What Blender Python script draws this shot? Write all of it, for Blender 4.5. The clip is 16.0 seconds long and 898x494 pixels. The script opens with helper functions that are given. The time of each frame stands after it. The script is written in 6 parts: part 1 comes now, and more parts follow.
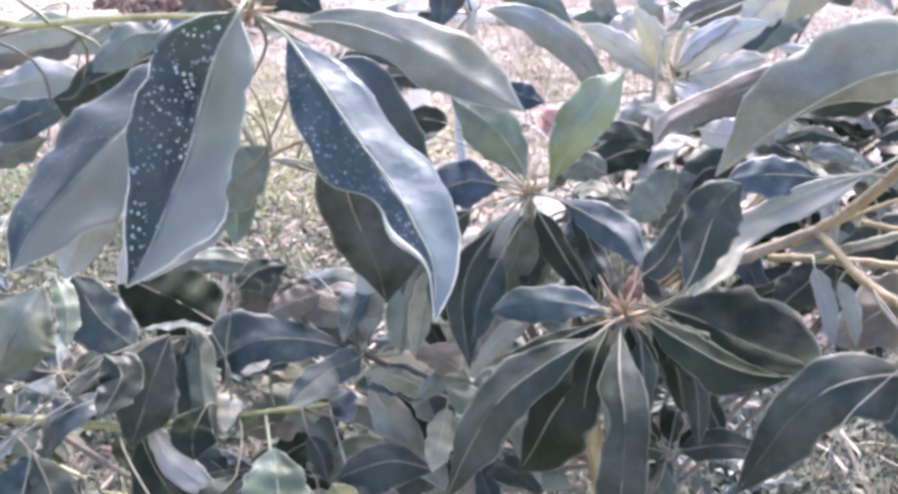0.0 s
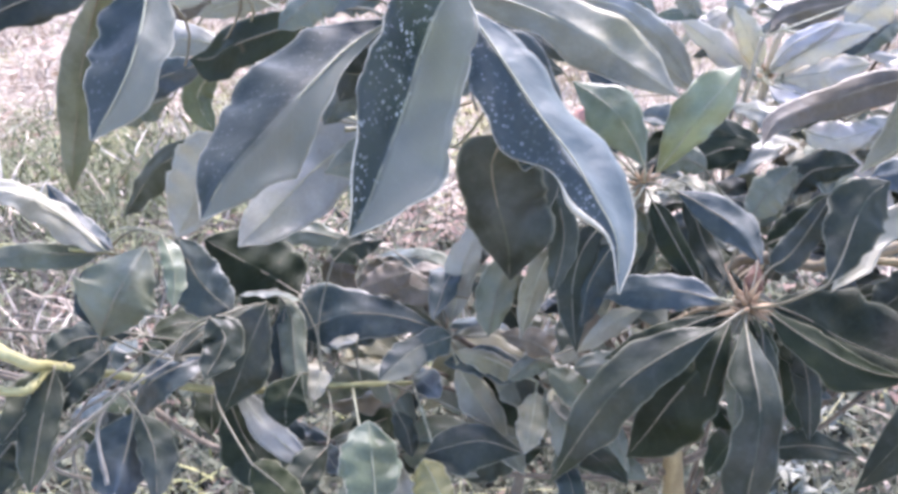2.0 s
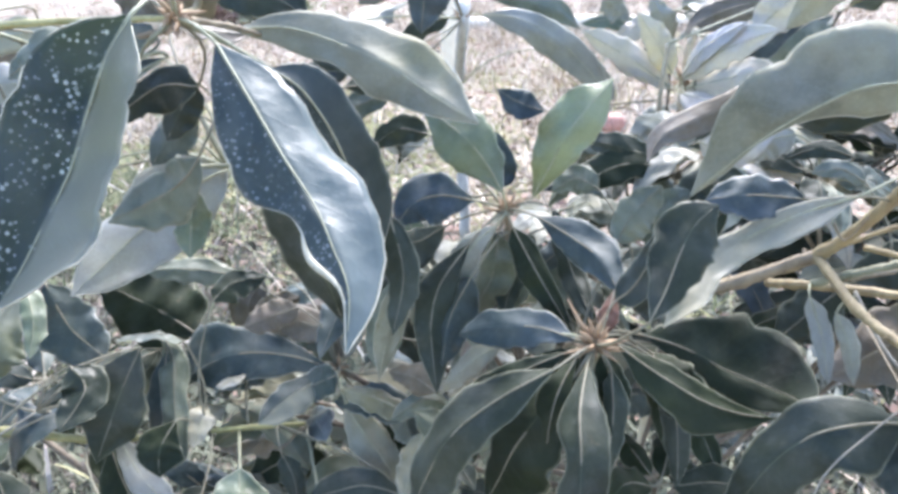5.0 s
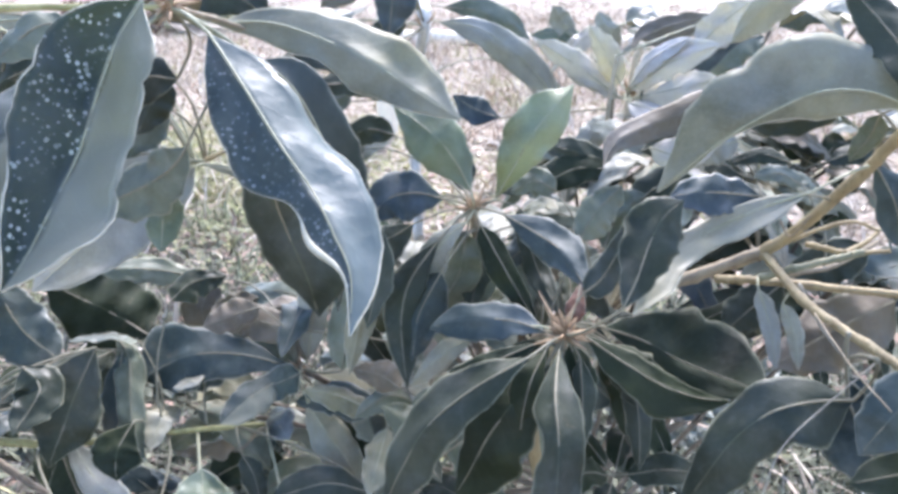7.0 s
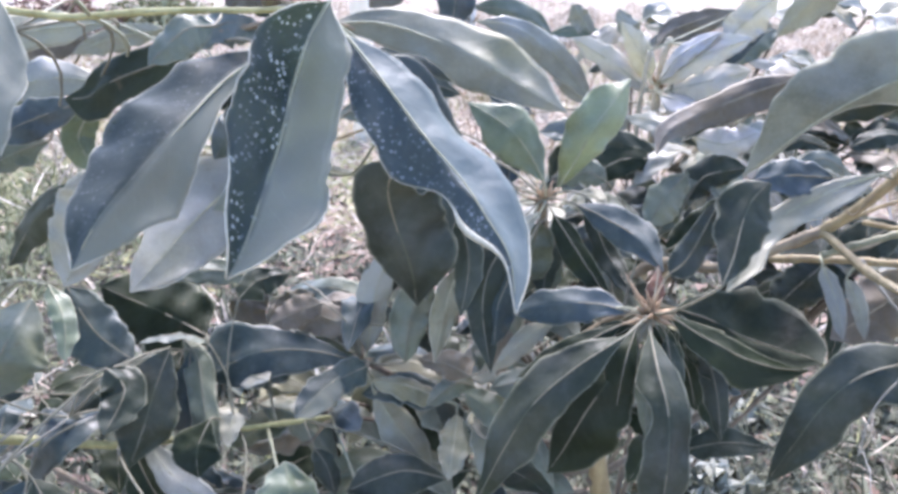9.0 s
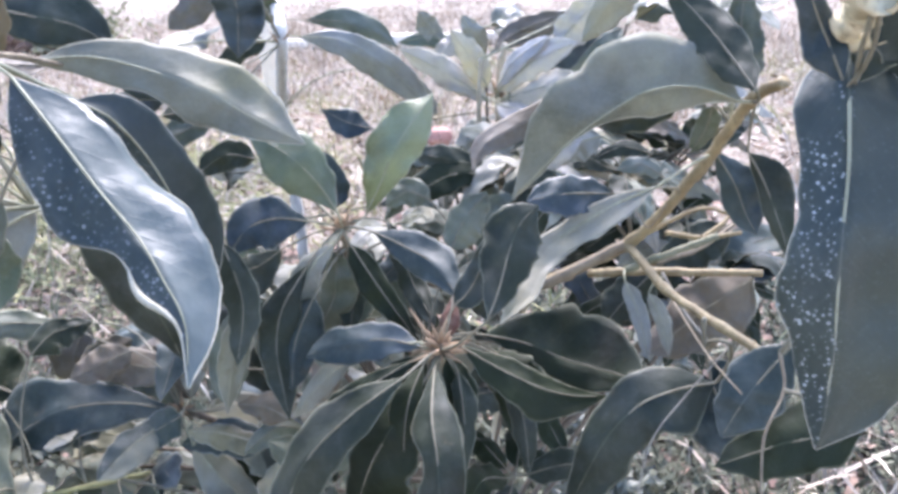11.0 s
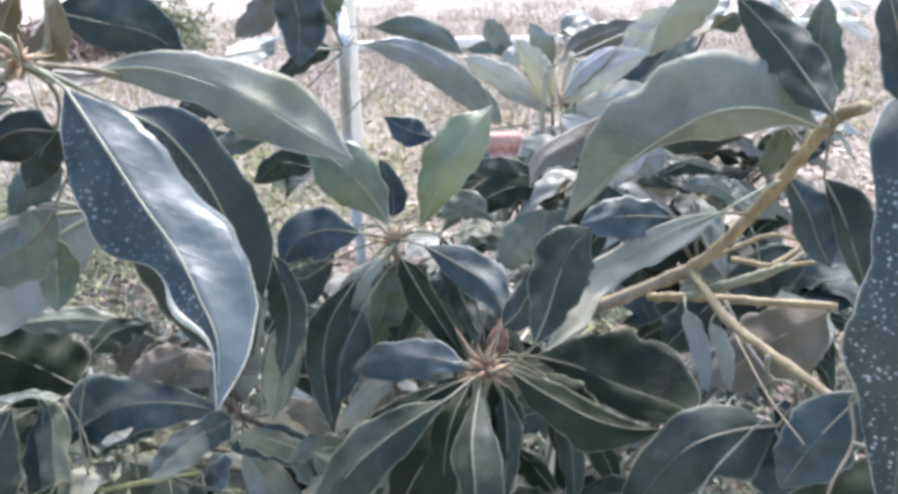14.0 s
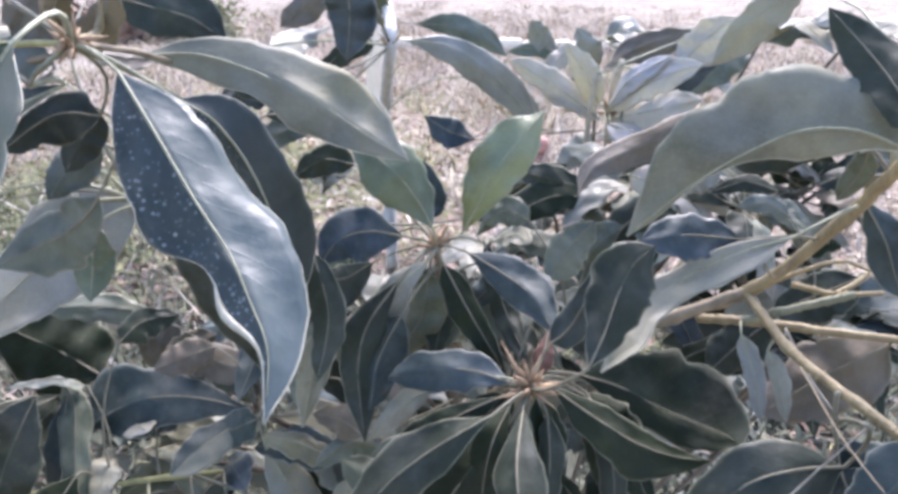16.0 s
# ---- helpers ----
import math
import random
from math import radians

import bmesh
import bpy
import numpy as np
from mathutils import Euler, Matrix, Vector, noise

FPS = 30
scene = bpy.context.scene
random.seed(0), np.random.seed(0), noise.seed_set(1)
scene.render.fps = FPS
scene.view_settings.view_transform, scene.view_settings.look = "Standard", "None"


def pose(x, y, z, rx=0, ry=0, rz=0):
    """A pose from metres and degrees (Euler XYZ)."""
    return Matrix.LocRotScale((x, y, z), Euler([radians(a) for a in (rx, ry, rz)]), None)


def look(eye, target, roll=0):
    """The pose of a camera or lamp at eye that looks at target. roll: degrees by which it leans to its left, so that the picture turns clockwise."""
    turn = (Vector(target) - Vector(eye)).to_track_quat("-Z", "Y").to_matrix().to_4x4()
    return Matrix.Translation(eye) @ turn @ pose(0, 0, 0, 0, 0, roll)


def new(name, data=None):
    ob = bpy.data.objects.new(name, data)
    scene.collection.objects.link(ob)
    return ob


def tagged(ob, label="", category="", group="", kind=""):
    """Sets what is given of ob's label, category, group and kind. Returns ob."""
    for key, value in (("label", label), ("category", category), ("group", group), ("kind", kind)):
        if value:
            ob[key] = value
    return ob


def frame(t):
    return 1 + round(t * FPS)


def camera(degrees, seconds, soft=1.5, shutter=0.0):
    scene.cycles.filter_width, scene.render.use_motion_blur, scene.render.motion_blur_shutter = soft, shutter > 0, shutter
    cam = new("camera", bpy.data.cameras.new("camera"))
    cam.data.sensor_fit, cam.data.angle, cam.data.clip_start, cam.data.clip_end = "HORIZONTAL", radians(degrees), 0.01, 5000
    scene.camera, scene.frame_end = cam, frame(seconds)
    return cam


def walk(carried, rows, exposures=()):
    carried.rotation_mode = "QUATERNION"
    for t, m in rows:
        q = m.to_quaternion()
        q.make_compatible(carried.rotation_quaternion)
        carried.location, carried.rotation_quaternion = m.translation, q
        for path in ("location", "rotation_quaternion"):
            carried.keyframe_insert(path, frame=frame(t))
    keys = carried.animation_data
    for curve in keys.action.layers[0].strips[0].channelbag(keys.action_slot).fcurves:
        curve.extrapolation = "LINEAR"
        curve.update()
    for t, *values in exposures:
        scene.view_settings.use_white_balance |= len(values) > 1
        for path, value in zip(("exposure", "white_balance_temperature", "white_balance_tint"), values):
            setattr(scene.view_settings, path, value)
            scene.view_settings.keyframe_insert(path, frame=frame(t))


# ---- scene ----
cam = camera(64.1, 16.0, soft=3.5)
PATH = [
    (0, (0.051, 0.011, 1.019), (-0.034, 1.828, 0.188), -0.8),
    (0.5, (0.039, 0.013, 1.008), (-0.039, 1.818, 0.15), 0.1),
    (1, (0.014, 0.012, 1.018), (-0.091, 1.834, 0.199), 1.1),
    (1.5, (-0.027, 0.008, 1.011), (-0.114, 1.825, 0.179), 3.2),
    (2, (-0.044, -0.004, 1.006), (-0.144, 1.808, 0.166), 2.5),
    (2.5, (-0.066, -0.01, 1.006), (-0.159, 1.792, 0.143), 2.7),
    (3, (-0.074, -0.004, 1.008), (-0.131, 1.811, 0.169), 2.6),
    (3.5, (-0.057, 0.0, 1.009), (-0.105, 1.815, 0.171), 1.6),
    (4, (0.017, 0.013, 1.017), (-0.098, 1.836, 0.203), -0.3),
    (4.5, (0.09, 0.045, 1.023), (-0.145, 1.86, 0.217), 0.0),
    (4.7, (0.111, 0.053, 1.018), (-0.122, 1.863, 0.199), -0.7),
    (6.8, (0.081, 0.023, 1.005), (0.082, 1.864, 0.223), 1.3),
    (7, (0.076, 0.029, 1.007), (0.073, 1.87, 0.224), 1.5),
    (7.5, (0.034, 0.02, 1.004), (0.082, 1.867, 0.238), 3.1),
    (8, (-0.019, 0.007, 1.003), (0.056, 1.848, 0.224), 3.2),
    (8.2, (-0.039, 0.004, 1.002), (0.044, 1.848, 0.232), 2.3),
    (10.3, (0.066, 0.027, 1.015), (0.198, 1.856, 0.215), -0.1),
    (10.5, (0.088, 0.04, 1.013), (0.264, 1.867, 0.22), -1.2),
    (11, (0.113, 0.041, 1.015), (0.349, 1.868, 0.236), -1.3),
    (11.5, (0.123, 0.039, 1.021), (0.341, 1.873, 0.252), -1.5),
    (12, (0.128, 0.038, 1.02), (0.36, 1.868, 0.246), -1.2),
    (12.5, (0.131, 0.036, 1.023), (0.372, 1.874, 0.272), -1.1),
    (13, (0.134, 0.039, 1.024), (0.347, 1.875, 0.261), -1.5),
    (13.5, (0.132, 0.048, 1.017), (0.265, 1.881, 0.228), -1.8),
    (14, (0.129, 0.058, 1.02), (0.174, 1.903, 0.251), -1.5),
    (14.5, (0.138, 0.074, 1.019), (0.145, 1.924, 0.259), -0.8),
    (15, (0.133, 0.091, 1.017), (0.044, 1.939, 0.257), -0.4),
    (15.5, (0.131, 0.098, 1.015), (0.052, 1.942, 0.245), -0.6),
    (16, (0.105, 0.081, 1.017), (0.109, 1.927, 0.247), 1.1),
]
EXPOSURES = [(0, 1.94, 6190, 26), (2, 1.88, 6160, 26), (2.6, 1.88, 6160, 26), (3.3, 1.83, 6190, 14), (4.5, 1.83, 6140, 14), (7, 1.78, 6040, 17), (8, 1.78, 6040, 20), (10.5, 1.68, 6040, 21), (12, 1.68, 6040, 21), (13, 1.62, 6190, 15), (15, 1.48, 6190, 17), (16, 1.43, 6190, 22)]
walk(cam, [(t, look(eye, target, roll)) for t, eye, target, roll in PATH], EXPOSURES)


# ---- light ----
world = bpy.data.worlds.new("sky")
scene.world = world
world.use_nodes = True
wn = world.node_tree
sky = wn.nodes.new("ShaderNodeTexSky")
sky.sky_type, sky.sun_disc = "NISHITA", False
sky.sun_elevation, sky.sun_rotation = radians(50), radians(12)
wn.links.new(sky.outputs[0], wn.nodes["Background"].inputs[0])
wn.nodes["Background"].inputs[1].default_value = 0.15
sun = new("sun", bpy.data.lights.new("sun", "SUN"))
sun.data.energy, sun.data.angle, sun.data.color = 3.0, radians(22), (1.0, 0.96, 0.91)
sun.matrix_world = look((0.5, 2.45, 3.0), (0, 0, 0))


# ---- materials ----
class Nodes:
    """A small helper that chains shader nodes of one material."""

    def __init__(self, name):
        self.mat = bpy.data.materials.new(name)
        self.mat.use_nodes = True
        self.tree = self.mat.node_tree
        self.bsdf = self.tree.nodes["Principled BSDF"]
        self.out = self.tree.nodes["Material Output"]

    def add(self, kind, inputs=None, **props):
        n = self.tree.nodes.new(kind)
        if "operation" in props:
            n.operation = props["operation"]
        if "data_type" in props:
            n.data_type = props["data_type"]
        if "blend_type" in props:
            n.blend_type = props["blend_type"]
        if "uv_map" in props:
            n.uv_map = props["uv_map"]
        for key, value in (inputs or {}).items():
            if isinstance(value, bpy.types.NodeSocket):
                self.tree.links.new(value, n.inputs[key])
            else:
                n.inputs[key].default_value = value
        return n

    def math(self, op, a, b=0.0, c=0.0):
        return self.add("ShaderNodeMath", {0: a, 1: b, 2: c}, operation=op).outputs[0]

    def mix(self, fac, a, b, blend="MIX"):
        n = self.add("ShaderNodeMix", {0: fac, 6: a, 7: b}, data_type="RGBA", blend_type=blend)
        return n.outputs[2]

    def noise(self, vector, scale, detail=3.0, rough=0.55):
        return self.add("ShaderNodeTexNoise", {"Vector": vector, "Scale": scale, "Detail": detail, "Roughness": rough}).outputs[0]

    def ramp(self, fac, lo, hi):
        return self.add("ShaderNodeMapRange", {0: fac, 1: lo, 2: hi}, clamp=True).outputs[0]

    def set(self, **values):
        for key, value in values.items():
            key = key.replace("_", " ")
            if isinstance(value, bpy.types.NodeSocket):
                self.tree.links.new(value, self.bsdf.inputs[key])
            else:
                self.bsdf.inputs[key].default_value = value
        return self

    def bump(self, height, strength, distance):
        n = self.add("ShaderNodeBump", {"Height": height, "Strength": strength, "Distance": distance})
        self.tree.links.new(n.outputs[0], self.bsdf.inputs["Normal"])


def rgb(r, g, b):
    return (r, g, b, 1.0)


def leaf_material(name, dark, light, vein, margin, rough, spots=0.0, glow=0.26, blotch=0.3, sheen=0.1, gloss=0.5, other=(0.30, 0.31, 0.25), bloom=0.3, fine=380.0, fields=0.55):
    """A leathery leaf: u runs along the blade, v across it (0.5 is the midrib)."""
    m = Nodes(name)
    uv = m.add("ShaderNodeUVMap", uv_map="blade").outputs[0]
    xyz = m.add("ShaderNodeSeparateXYZ", {0: uv})
    u, v = xyz.outputs[0], xyz.outputs[1]
    place = m.add("ShaderNodeTexCoord").outputs["Object"]
    info = m.add("ShaderNodeObjectInfo").outputs["Random"]
    across = m.math("ABSOLUTE", m.math("SUBTRACT", v, 0.5))
    # base tone: per leaf, large blotches, fine grain, a waxy bloom and darker fields
    blot = m.noise(place, 22.0, 4.0)
    grain = m.noise(place, 420.0, 3.0)
    tone = m.math("ADD", m.math("MULTIPLY", info, 0.35), m.math("MULTIPLY", m.ramp(blot, 0.36, 0.64), 0.65))
    col = m.mix(tone, rgb(*dark), rgb(*light))
    deep = m.ramp(m.noise(m.add("ShaderNodeMapping", {0: place, 1: (3.1, 1.7, 0.4)}).outputs[0], 15.0, 3.0), 0.50, 0.66)
    col = m.mix(m.math("MULTIPLY", deep, fields), col, rgb(*[c * 0.45 for c in dark]))
    col = m.mix(m.math("MULTIPLY", m.ramp(grain, 0.45, 0.75), 0.13), col, rgb(*[c * 1.7 for c in light]))
    haze = m.ramp(m.noise(place, 16.0, 4.0, 0.6), 0.45, 0.66)
    col = m.mix(m.math("MULTIPLY", haze, bloom), col, rgb(*[0.6 * c + 0.20 for c in light]))
    drift_tone = m.ramp(m.noise(m.add("ShaderNodeMapping", {0: place, 1: (0.7, 5.2, 2.9)}).outputs[0], 13.0, 3.0), 0.34, 0.66)
    hue = m.math("ADD", m.math("MULTIPLY", m.math("FRACT", m.math("MULTIPLY", info, 7.31)), 0.45), m.math("MULTIPLY", drift_tone, 0.55))
    col = m.mix(1.0, col, m.mix(hue, rgb(1.11, 1.04, 0.79), rgb(0.91, 0.97, 1.16)), "MULTIPLY")
    # side veins that run forward from the midrib
    wob = m.math("MULTIPLY", m.noise(place, 60.0, 2.0), 0.035)
    slant = m.math("ADD", m.math("SUBTRACT", u, m.math("MULTIPLY", across, 0.34)), wob)
    saw = m.math("ABSOLUTE", m.math("SUBTRACT", m.math("FRACT", m.math("MULTIPLY", slant, 13.0)), 0.5))
    side = m.math("SUBTRACT", 1.0, m.ramp(saw, 0.0, 0.075))
    side = m.math("MULTIPLY", side, m.math("SUBTRACT", 1.0, m.ramp(across, 0.2, 0.48)))
    rib = m.math("SUBTRACT", 1.0, m.ramp(across, 0.004, 0.016))
    rim = m.math("MULTIPLY", m.ramp(across, 0.462, 0.490), m.ramp(m.noise(place, 75.0, 2.0), 0.30, 0.55))
    col = m.mix(m.math("MULTIPLY", side, 0.09), col, rgb(*vein))
    col = m.mix(m.math("MULTIPLY", rim, 0.4), col, rgb(*margin))
    col = m.mix(m.math("MULTIPLY", rib, 0.45), col, rgb(*vein))
    # dust and dry blotches
    dust = m.ramp(m.noise(place, 95.0, 5.0, 0.7), 0.52, 0.78)
    col = m.mix(m.math("MULTIPLY", dust, blotch), col, rgb(0.36, 0.38, 0.35))
    brown = m.ramp(m.noise(place, 46.0, 3.0, 0.6), 0.66, 0.74)
    col = m.mix(m.math("MULTIPLY", brown, 0.35), col, rgb(0.16, 0.12, 0.07))
    dull = m.math("ADD", m.math("MULTIPLY", m.math("ADD", dust, m.ramp(blot, 0.35, 0.65)), 0.24), rough - 0.15)
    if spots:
        cell = m.add("ShaderNodeTexVoronoi", {"Vector": place, "Scale": fine, "Randomness": 1.0})
        tint = m.add("ShaderNodeSeparateColor", {0: cell.outputs["Color"]})
        size = m.math("ADD", 0.06, m.math("MULTIPLY", m.math("MULTIPLY", tint.outputs[1], tint.outputs[1]), 0.34))
        dots = m.math("SUBTRACT", 1.0, m.ramp(m.math("SUBTRACT", cell.outputs["Distance"], size), -0.04, 0.20))
        pick = m.ramp(tint.outputs[0], 0.34, 0.44)
        patch = m.ramp(m.noise(place, 26.0, 2.0), 0.32, 0.50)
        # dark and pale blade halves: shade and sky sheen put into the colour
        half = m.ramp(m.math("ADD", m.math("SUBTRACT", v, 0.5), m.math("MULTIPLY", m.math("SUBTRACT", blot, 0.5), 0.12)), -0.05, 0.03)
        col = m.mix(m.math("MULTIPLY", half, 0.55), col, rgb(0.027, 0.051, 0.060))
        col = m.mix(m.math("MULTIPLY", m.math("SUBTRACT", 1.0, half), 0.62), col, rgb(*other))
        field = m.math("MULTIPLY", m.math("MULTIPLY", dots, pick), m.math("MULTIPLY", patch, m.math("ADD", 0.05, m.math("MULTIPLY", half, 0.95))))
        col = m.mix(m.math("MULTIPLY", field, spots), col, rgb(0.72, 0.76, 0.74))
        dull = m.math("ADD", dull, m.math("MULTIPLY", field, 0.2))
    m.set(Base_Color=col, Roughness=dull, Specular_IOR_Level=gloss, Sheen_Weight=sheen, Sheen_Roughness=0.45, Sheen_Tint=rgb(0.95, 0.97, 1.0))
    relief = m.math("ADD", m.math("MULTIPLY", side, -0.12), m.math("ADD", m.math("MULTIPLY", m.noise(place, 150.0, 3.0), 0.6), m.math("MULTIPLY", m.noise(place, 42.0, 2.0), 2.4)))
    m.bump(relief, 0.55, 0.0012)
    thin = m.add("ShaderNodeBsdfTranslucent", {0: m.mix(0.5, col, rgb(0.24, 0.32, 0.11))})
    both = m.add("ShaderNodeMixShader", {0: glow, 1: m.bsdf.outputs[0], 2: thin.outputs[0]})
    m.tree.links.new(both.outputs[0], m.out.inputs[0])
    return m.mat


leaf_green = leaf_material("leaf_green", (0.090, 0.106, 0.075), (0.220, 0.244, 0.180), (0.30, 0.32, 0.21), (0.50, 0.48, 0.36), 0.50, bloom=0.42)
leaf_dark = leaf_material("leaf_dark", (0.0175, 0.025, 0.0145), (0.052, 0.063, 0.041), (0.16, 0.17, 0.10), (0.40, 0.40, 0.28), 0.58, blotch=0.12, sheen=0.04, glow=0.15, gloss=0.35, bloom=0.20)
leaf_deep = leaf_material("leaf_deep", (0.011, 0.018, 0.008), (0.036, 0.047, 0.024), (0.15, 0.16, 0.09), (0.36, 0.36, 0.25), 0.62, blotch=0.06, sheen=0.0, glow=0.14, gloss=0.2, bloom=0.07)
# leaf_blue and leaf_dotted: reflected sky blue is put into the base colour
leaf_blue = leaf_material("leaf_blue", (0.020, 0.034, 0.034), (0.067, 0.091, 0.090), (0.16, 0.18, 0.16), (0.52, 0.52, 0.44), 0.50, blotch=0.16, gloss=0.38, glow=0.16, bloom=0.32)
# pale base colour imitates the sky sheen on upper leaf faces
leaf_pale = leaf_material("leaf_pale", (0.275, 0.265, 0.21), (0.455, 0.44, 0.36), (0.52, 0.52, 0.40), (0.60, 0.58, 0.46), 0.52, blotch=0.18, sheen=0.08, fields=0.25)
leaf_dotted = leaf_material("leaf_dotted", (0.024, 0.036, 0.037), (0.078, 0.098, 0.098), (0.16, 0.18, 0.16), (0.56, 0.55, 0.46), 0.50, spots=0.55, gloss=0.45, other=(0.05, 0.066, 0.068), bloom=0.35, fine=900.0)
leaf_olive = leaf_material("leaf_olive", (0.185, 0.178, 0.122), (0.360, 0.345, 0.255), (0.42, 0.43, 0.31), (0.58, 0.56, 0.43), 0.52, bloom=0.45, gloss=0.35, sheen=0.02)
# bright leaf for the rear sapling: the light on it is painted in
leaf_sunlit = leaf_material("leaf_sunlit", (0.62, 0.56, 0.50), (0.84, 0.78, 0.70), (0.76, 0.70, 0.62), (0.80, 0.75, 0.68), 0.48, blotch=0.12, glow=0.45, bloom=0.15, fields=0.15)
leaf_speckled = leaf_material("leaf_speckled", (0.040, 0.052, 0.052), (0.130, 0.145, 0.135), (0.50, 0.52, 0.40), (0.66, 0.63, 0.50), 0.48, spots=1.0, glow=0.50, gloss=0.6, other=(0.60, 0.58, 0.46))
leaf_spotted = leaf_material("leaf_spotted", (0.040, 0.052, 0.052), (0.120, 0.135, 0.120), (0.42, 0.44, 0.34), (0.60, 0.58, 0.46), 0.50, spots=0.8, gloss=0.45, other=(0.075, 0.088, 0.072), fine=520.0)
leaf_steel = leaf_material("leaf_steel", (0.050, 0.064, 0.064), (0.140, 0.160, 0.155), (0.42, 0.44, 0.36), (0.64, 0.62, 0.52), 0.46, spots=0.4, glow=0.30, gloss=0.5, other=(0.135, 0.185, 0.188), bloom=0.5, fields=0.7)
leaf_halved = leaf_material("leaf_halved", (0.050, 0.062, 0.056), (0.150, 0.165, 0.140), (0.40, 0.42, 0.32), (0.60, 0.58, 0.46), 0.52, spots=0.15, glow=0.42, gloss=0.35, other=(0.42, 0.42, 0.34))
leaf_young = leaf_material("leaf_young", (0.12, 0.15, 0.095), (0.22, 0.26, 0.165), (0.34, 0.38, 0.24), (0.40, 0.42, 0.28), 0.48, glow=0.28)
leaf_lime = leaf_material("leaf_lime", (0.28, 0.32, 0.20), (0.40, 0.45, 0.30), (0.44, 0.50, 0.30), (0.42, 0.46, 0.30), 0.48, glow=0.30)
leaf_red = leaf_material("leaf_red", (0.14, 0.06, 0.04), (0.27, 0.13, 0.09), (0.36, 0.24, 0.16), (0.38, 0.28, 0.2), 0.55)
leaf_old = leaf_material("leaf_old", (0.115, 0.092, 0.065), (0.25, 0.20, 0.145), (0.38, 0.33, 0.20), (0.38, 0.33, 0.23), 0.55)
leaf_yellow = leaf_material("leaf_yellow", (0.20, 0.18, 0.05), (0.32, 0.28, 0.08), (0.46, 0.40, 0.18), (0.40, 0.36, 0.20), 0.5, glow=0.3)


def bark_material(name, dark, light, rough=0.7, relief=0.6):
    m = Nodes(name)
    place = m.add("ShaderNodeTexCoord").outputs["Object"]
    long = m.add("ShaderNodeMapping", {0: place, 3: (1.0, 1.0, 0.35)}).outputs[0]
    a, b = m.noise(long, 90.0, 4.0), m.noise(long, 480.0, 3.0)
    col = m.mix(m.ramp(a, 0.3, 0.7), rgb(*dark), rgb(*light))
    col = m.mix(m.math("MULTIPLY", m.ramp(b, 0.55, 0.75), 0.5), col, rgb(*[c * 0.45 for c in dark]))
    m.set(Base_Color=col, Roughness=rough)
    m.bump(m.math("ADD", a, m.math("MULTIPLY", b, 0.5)), relief, 0.0015)
    return m.mat


bark_yellow = bark_material("bark_yellow", (0.30, 0.27, 0.10), (0.48, 0.44, 0.20), 0.55, 0.3)
bark_gold = bark_material("bark_gold", (0.26, 0.195, 0.10), (0.43, 0.34, 0.18), 0.6, 1.0)
bark_brown = bark_material("bark_brown", (0.12, 0.098, 0.072), (0.24, 0.195, 0.145), 0.8)
bark_tan = bark_material("bark_tan", (0.20, 0.155, 0.10), (0.36, 0.29, 0.19), 0.7, 1.0)
bark_olive = bark_material("bark_olive", (0.17, 0.17, 0.10), (0.30, 0.29, 0.18), 0.6, 0.5)
bark_grey = bark_material("bark_grey", (0.22, 0.20, 0.16), (0.38, 0.35, 0.28), 0.8)
bark_cream = bark_material("bark_cream", (0.58, 0.47, 0.26), (0.78, 0.69, 0.46), 0.7, 0.3)
bark_stick = bark_material("bark_stick", (0.50, 0.48, 0.43), (0.72, 0.70, 0.64), 0.8, 0.3)
bark_pale = bark_material("bark_pale", (0.42, 0.36, 0.25), (0.66, 0.59, 0.44), 0.75)
rib_dim = bark_material("rib_dim", (0.17, 0.155, 0.10), (0.28, 0.255, 0.175), 0.55, 0.15)
rib_pale = bark_material("rib_pale", (0.30, 0.30, 0.19), (0.46, 0.45, 0.31), 0.5, 0.15)
rim_dim = bark_material("rim_dim", (0.20, 0.20, 0.13), (0.34, 0.33, 0.23), 0.5, 0.1)
rim_pale = bark_material("rim_pale", (0.40, 0.38, 0.28), (0.58, 0.55, 0.43), 0.5, 0.1)
bud_pink = bark_material("bud_pink", (0.27, 0.17, 0.10), (0.46, 0.33, 0.20), 0.7)


def straw_material(name, cols, rough=0.85):
    """Loose dry or green blades: the tone changes from piece to piece."""
    m = Nodes(name)
    r = m.add("ShaderNodeNewGeometry").outputs["Random Per Island"]
    ramp = m.add("ShaderNodeValToRGB", {0: r})
    for i, c in enumerate(cols):
        e = ramp.color_ramp.elements
        spot = e[i] if i < 2 else e.new(1.0)
        spot.position, spot.color = i / (len(cols) - 1), rgb(*c)
    place = m.add("ShaderNodeTexCoord").outputs["Object"]
    col = m.mix(m.math("MULTIPLY", m.noise(place, 60.0), 0.4), ramp.outputs[0], rgb(0.16, 0.12, 0.08))
    m.set(Base_Color=col, Roughness=rough)
    return m.mat


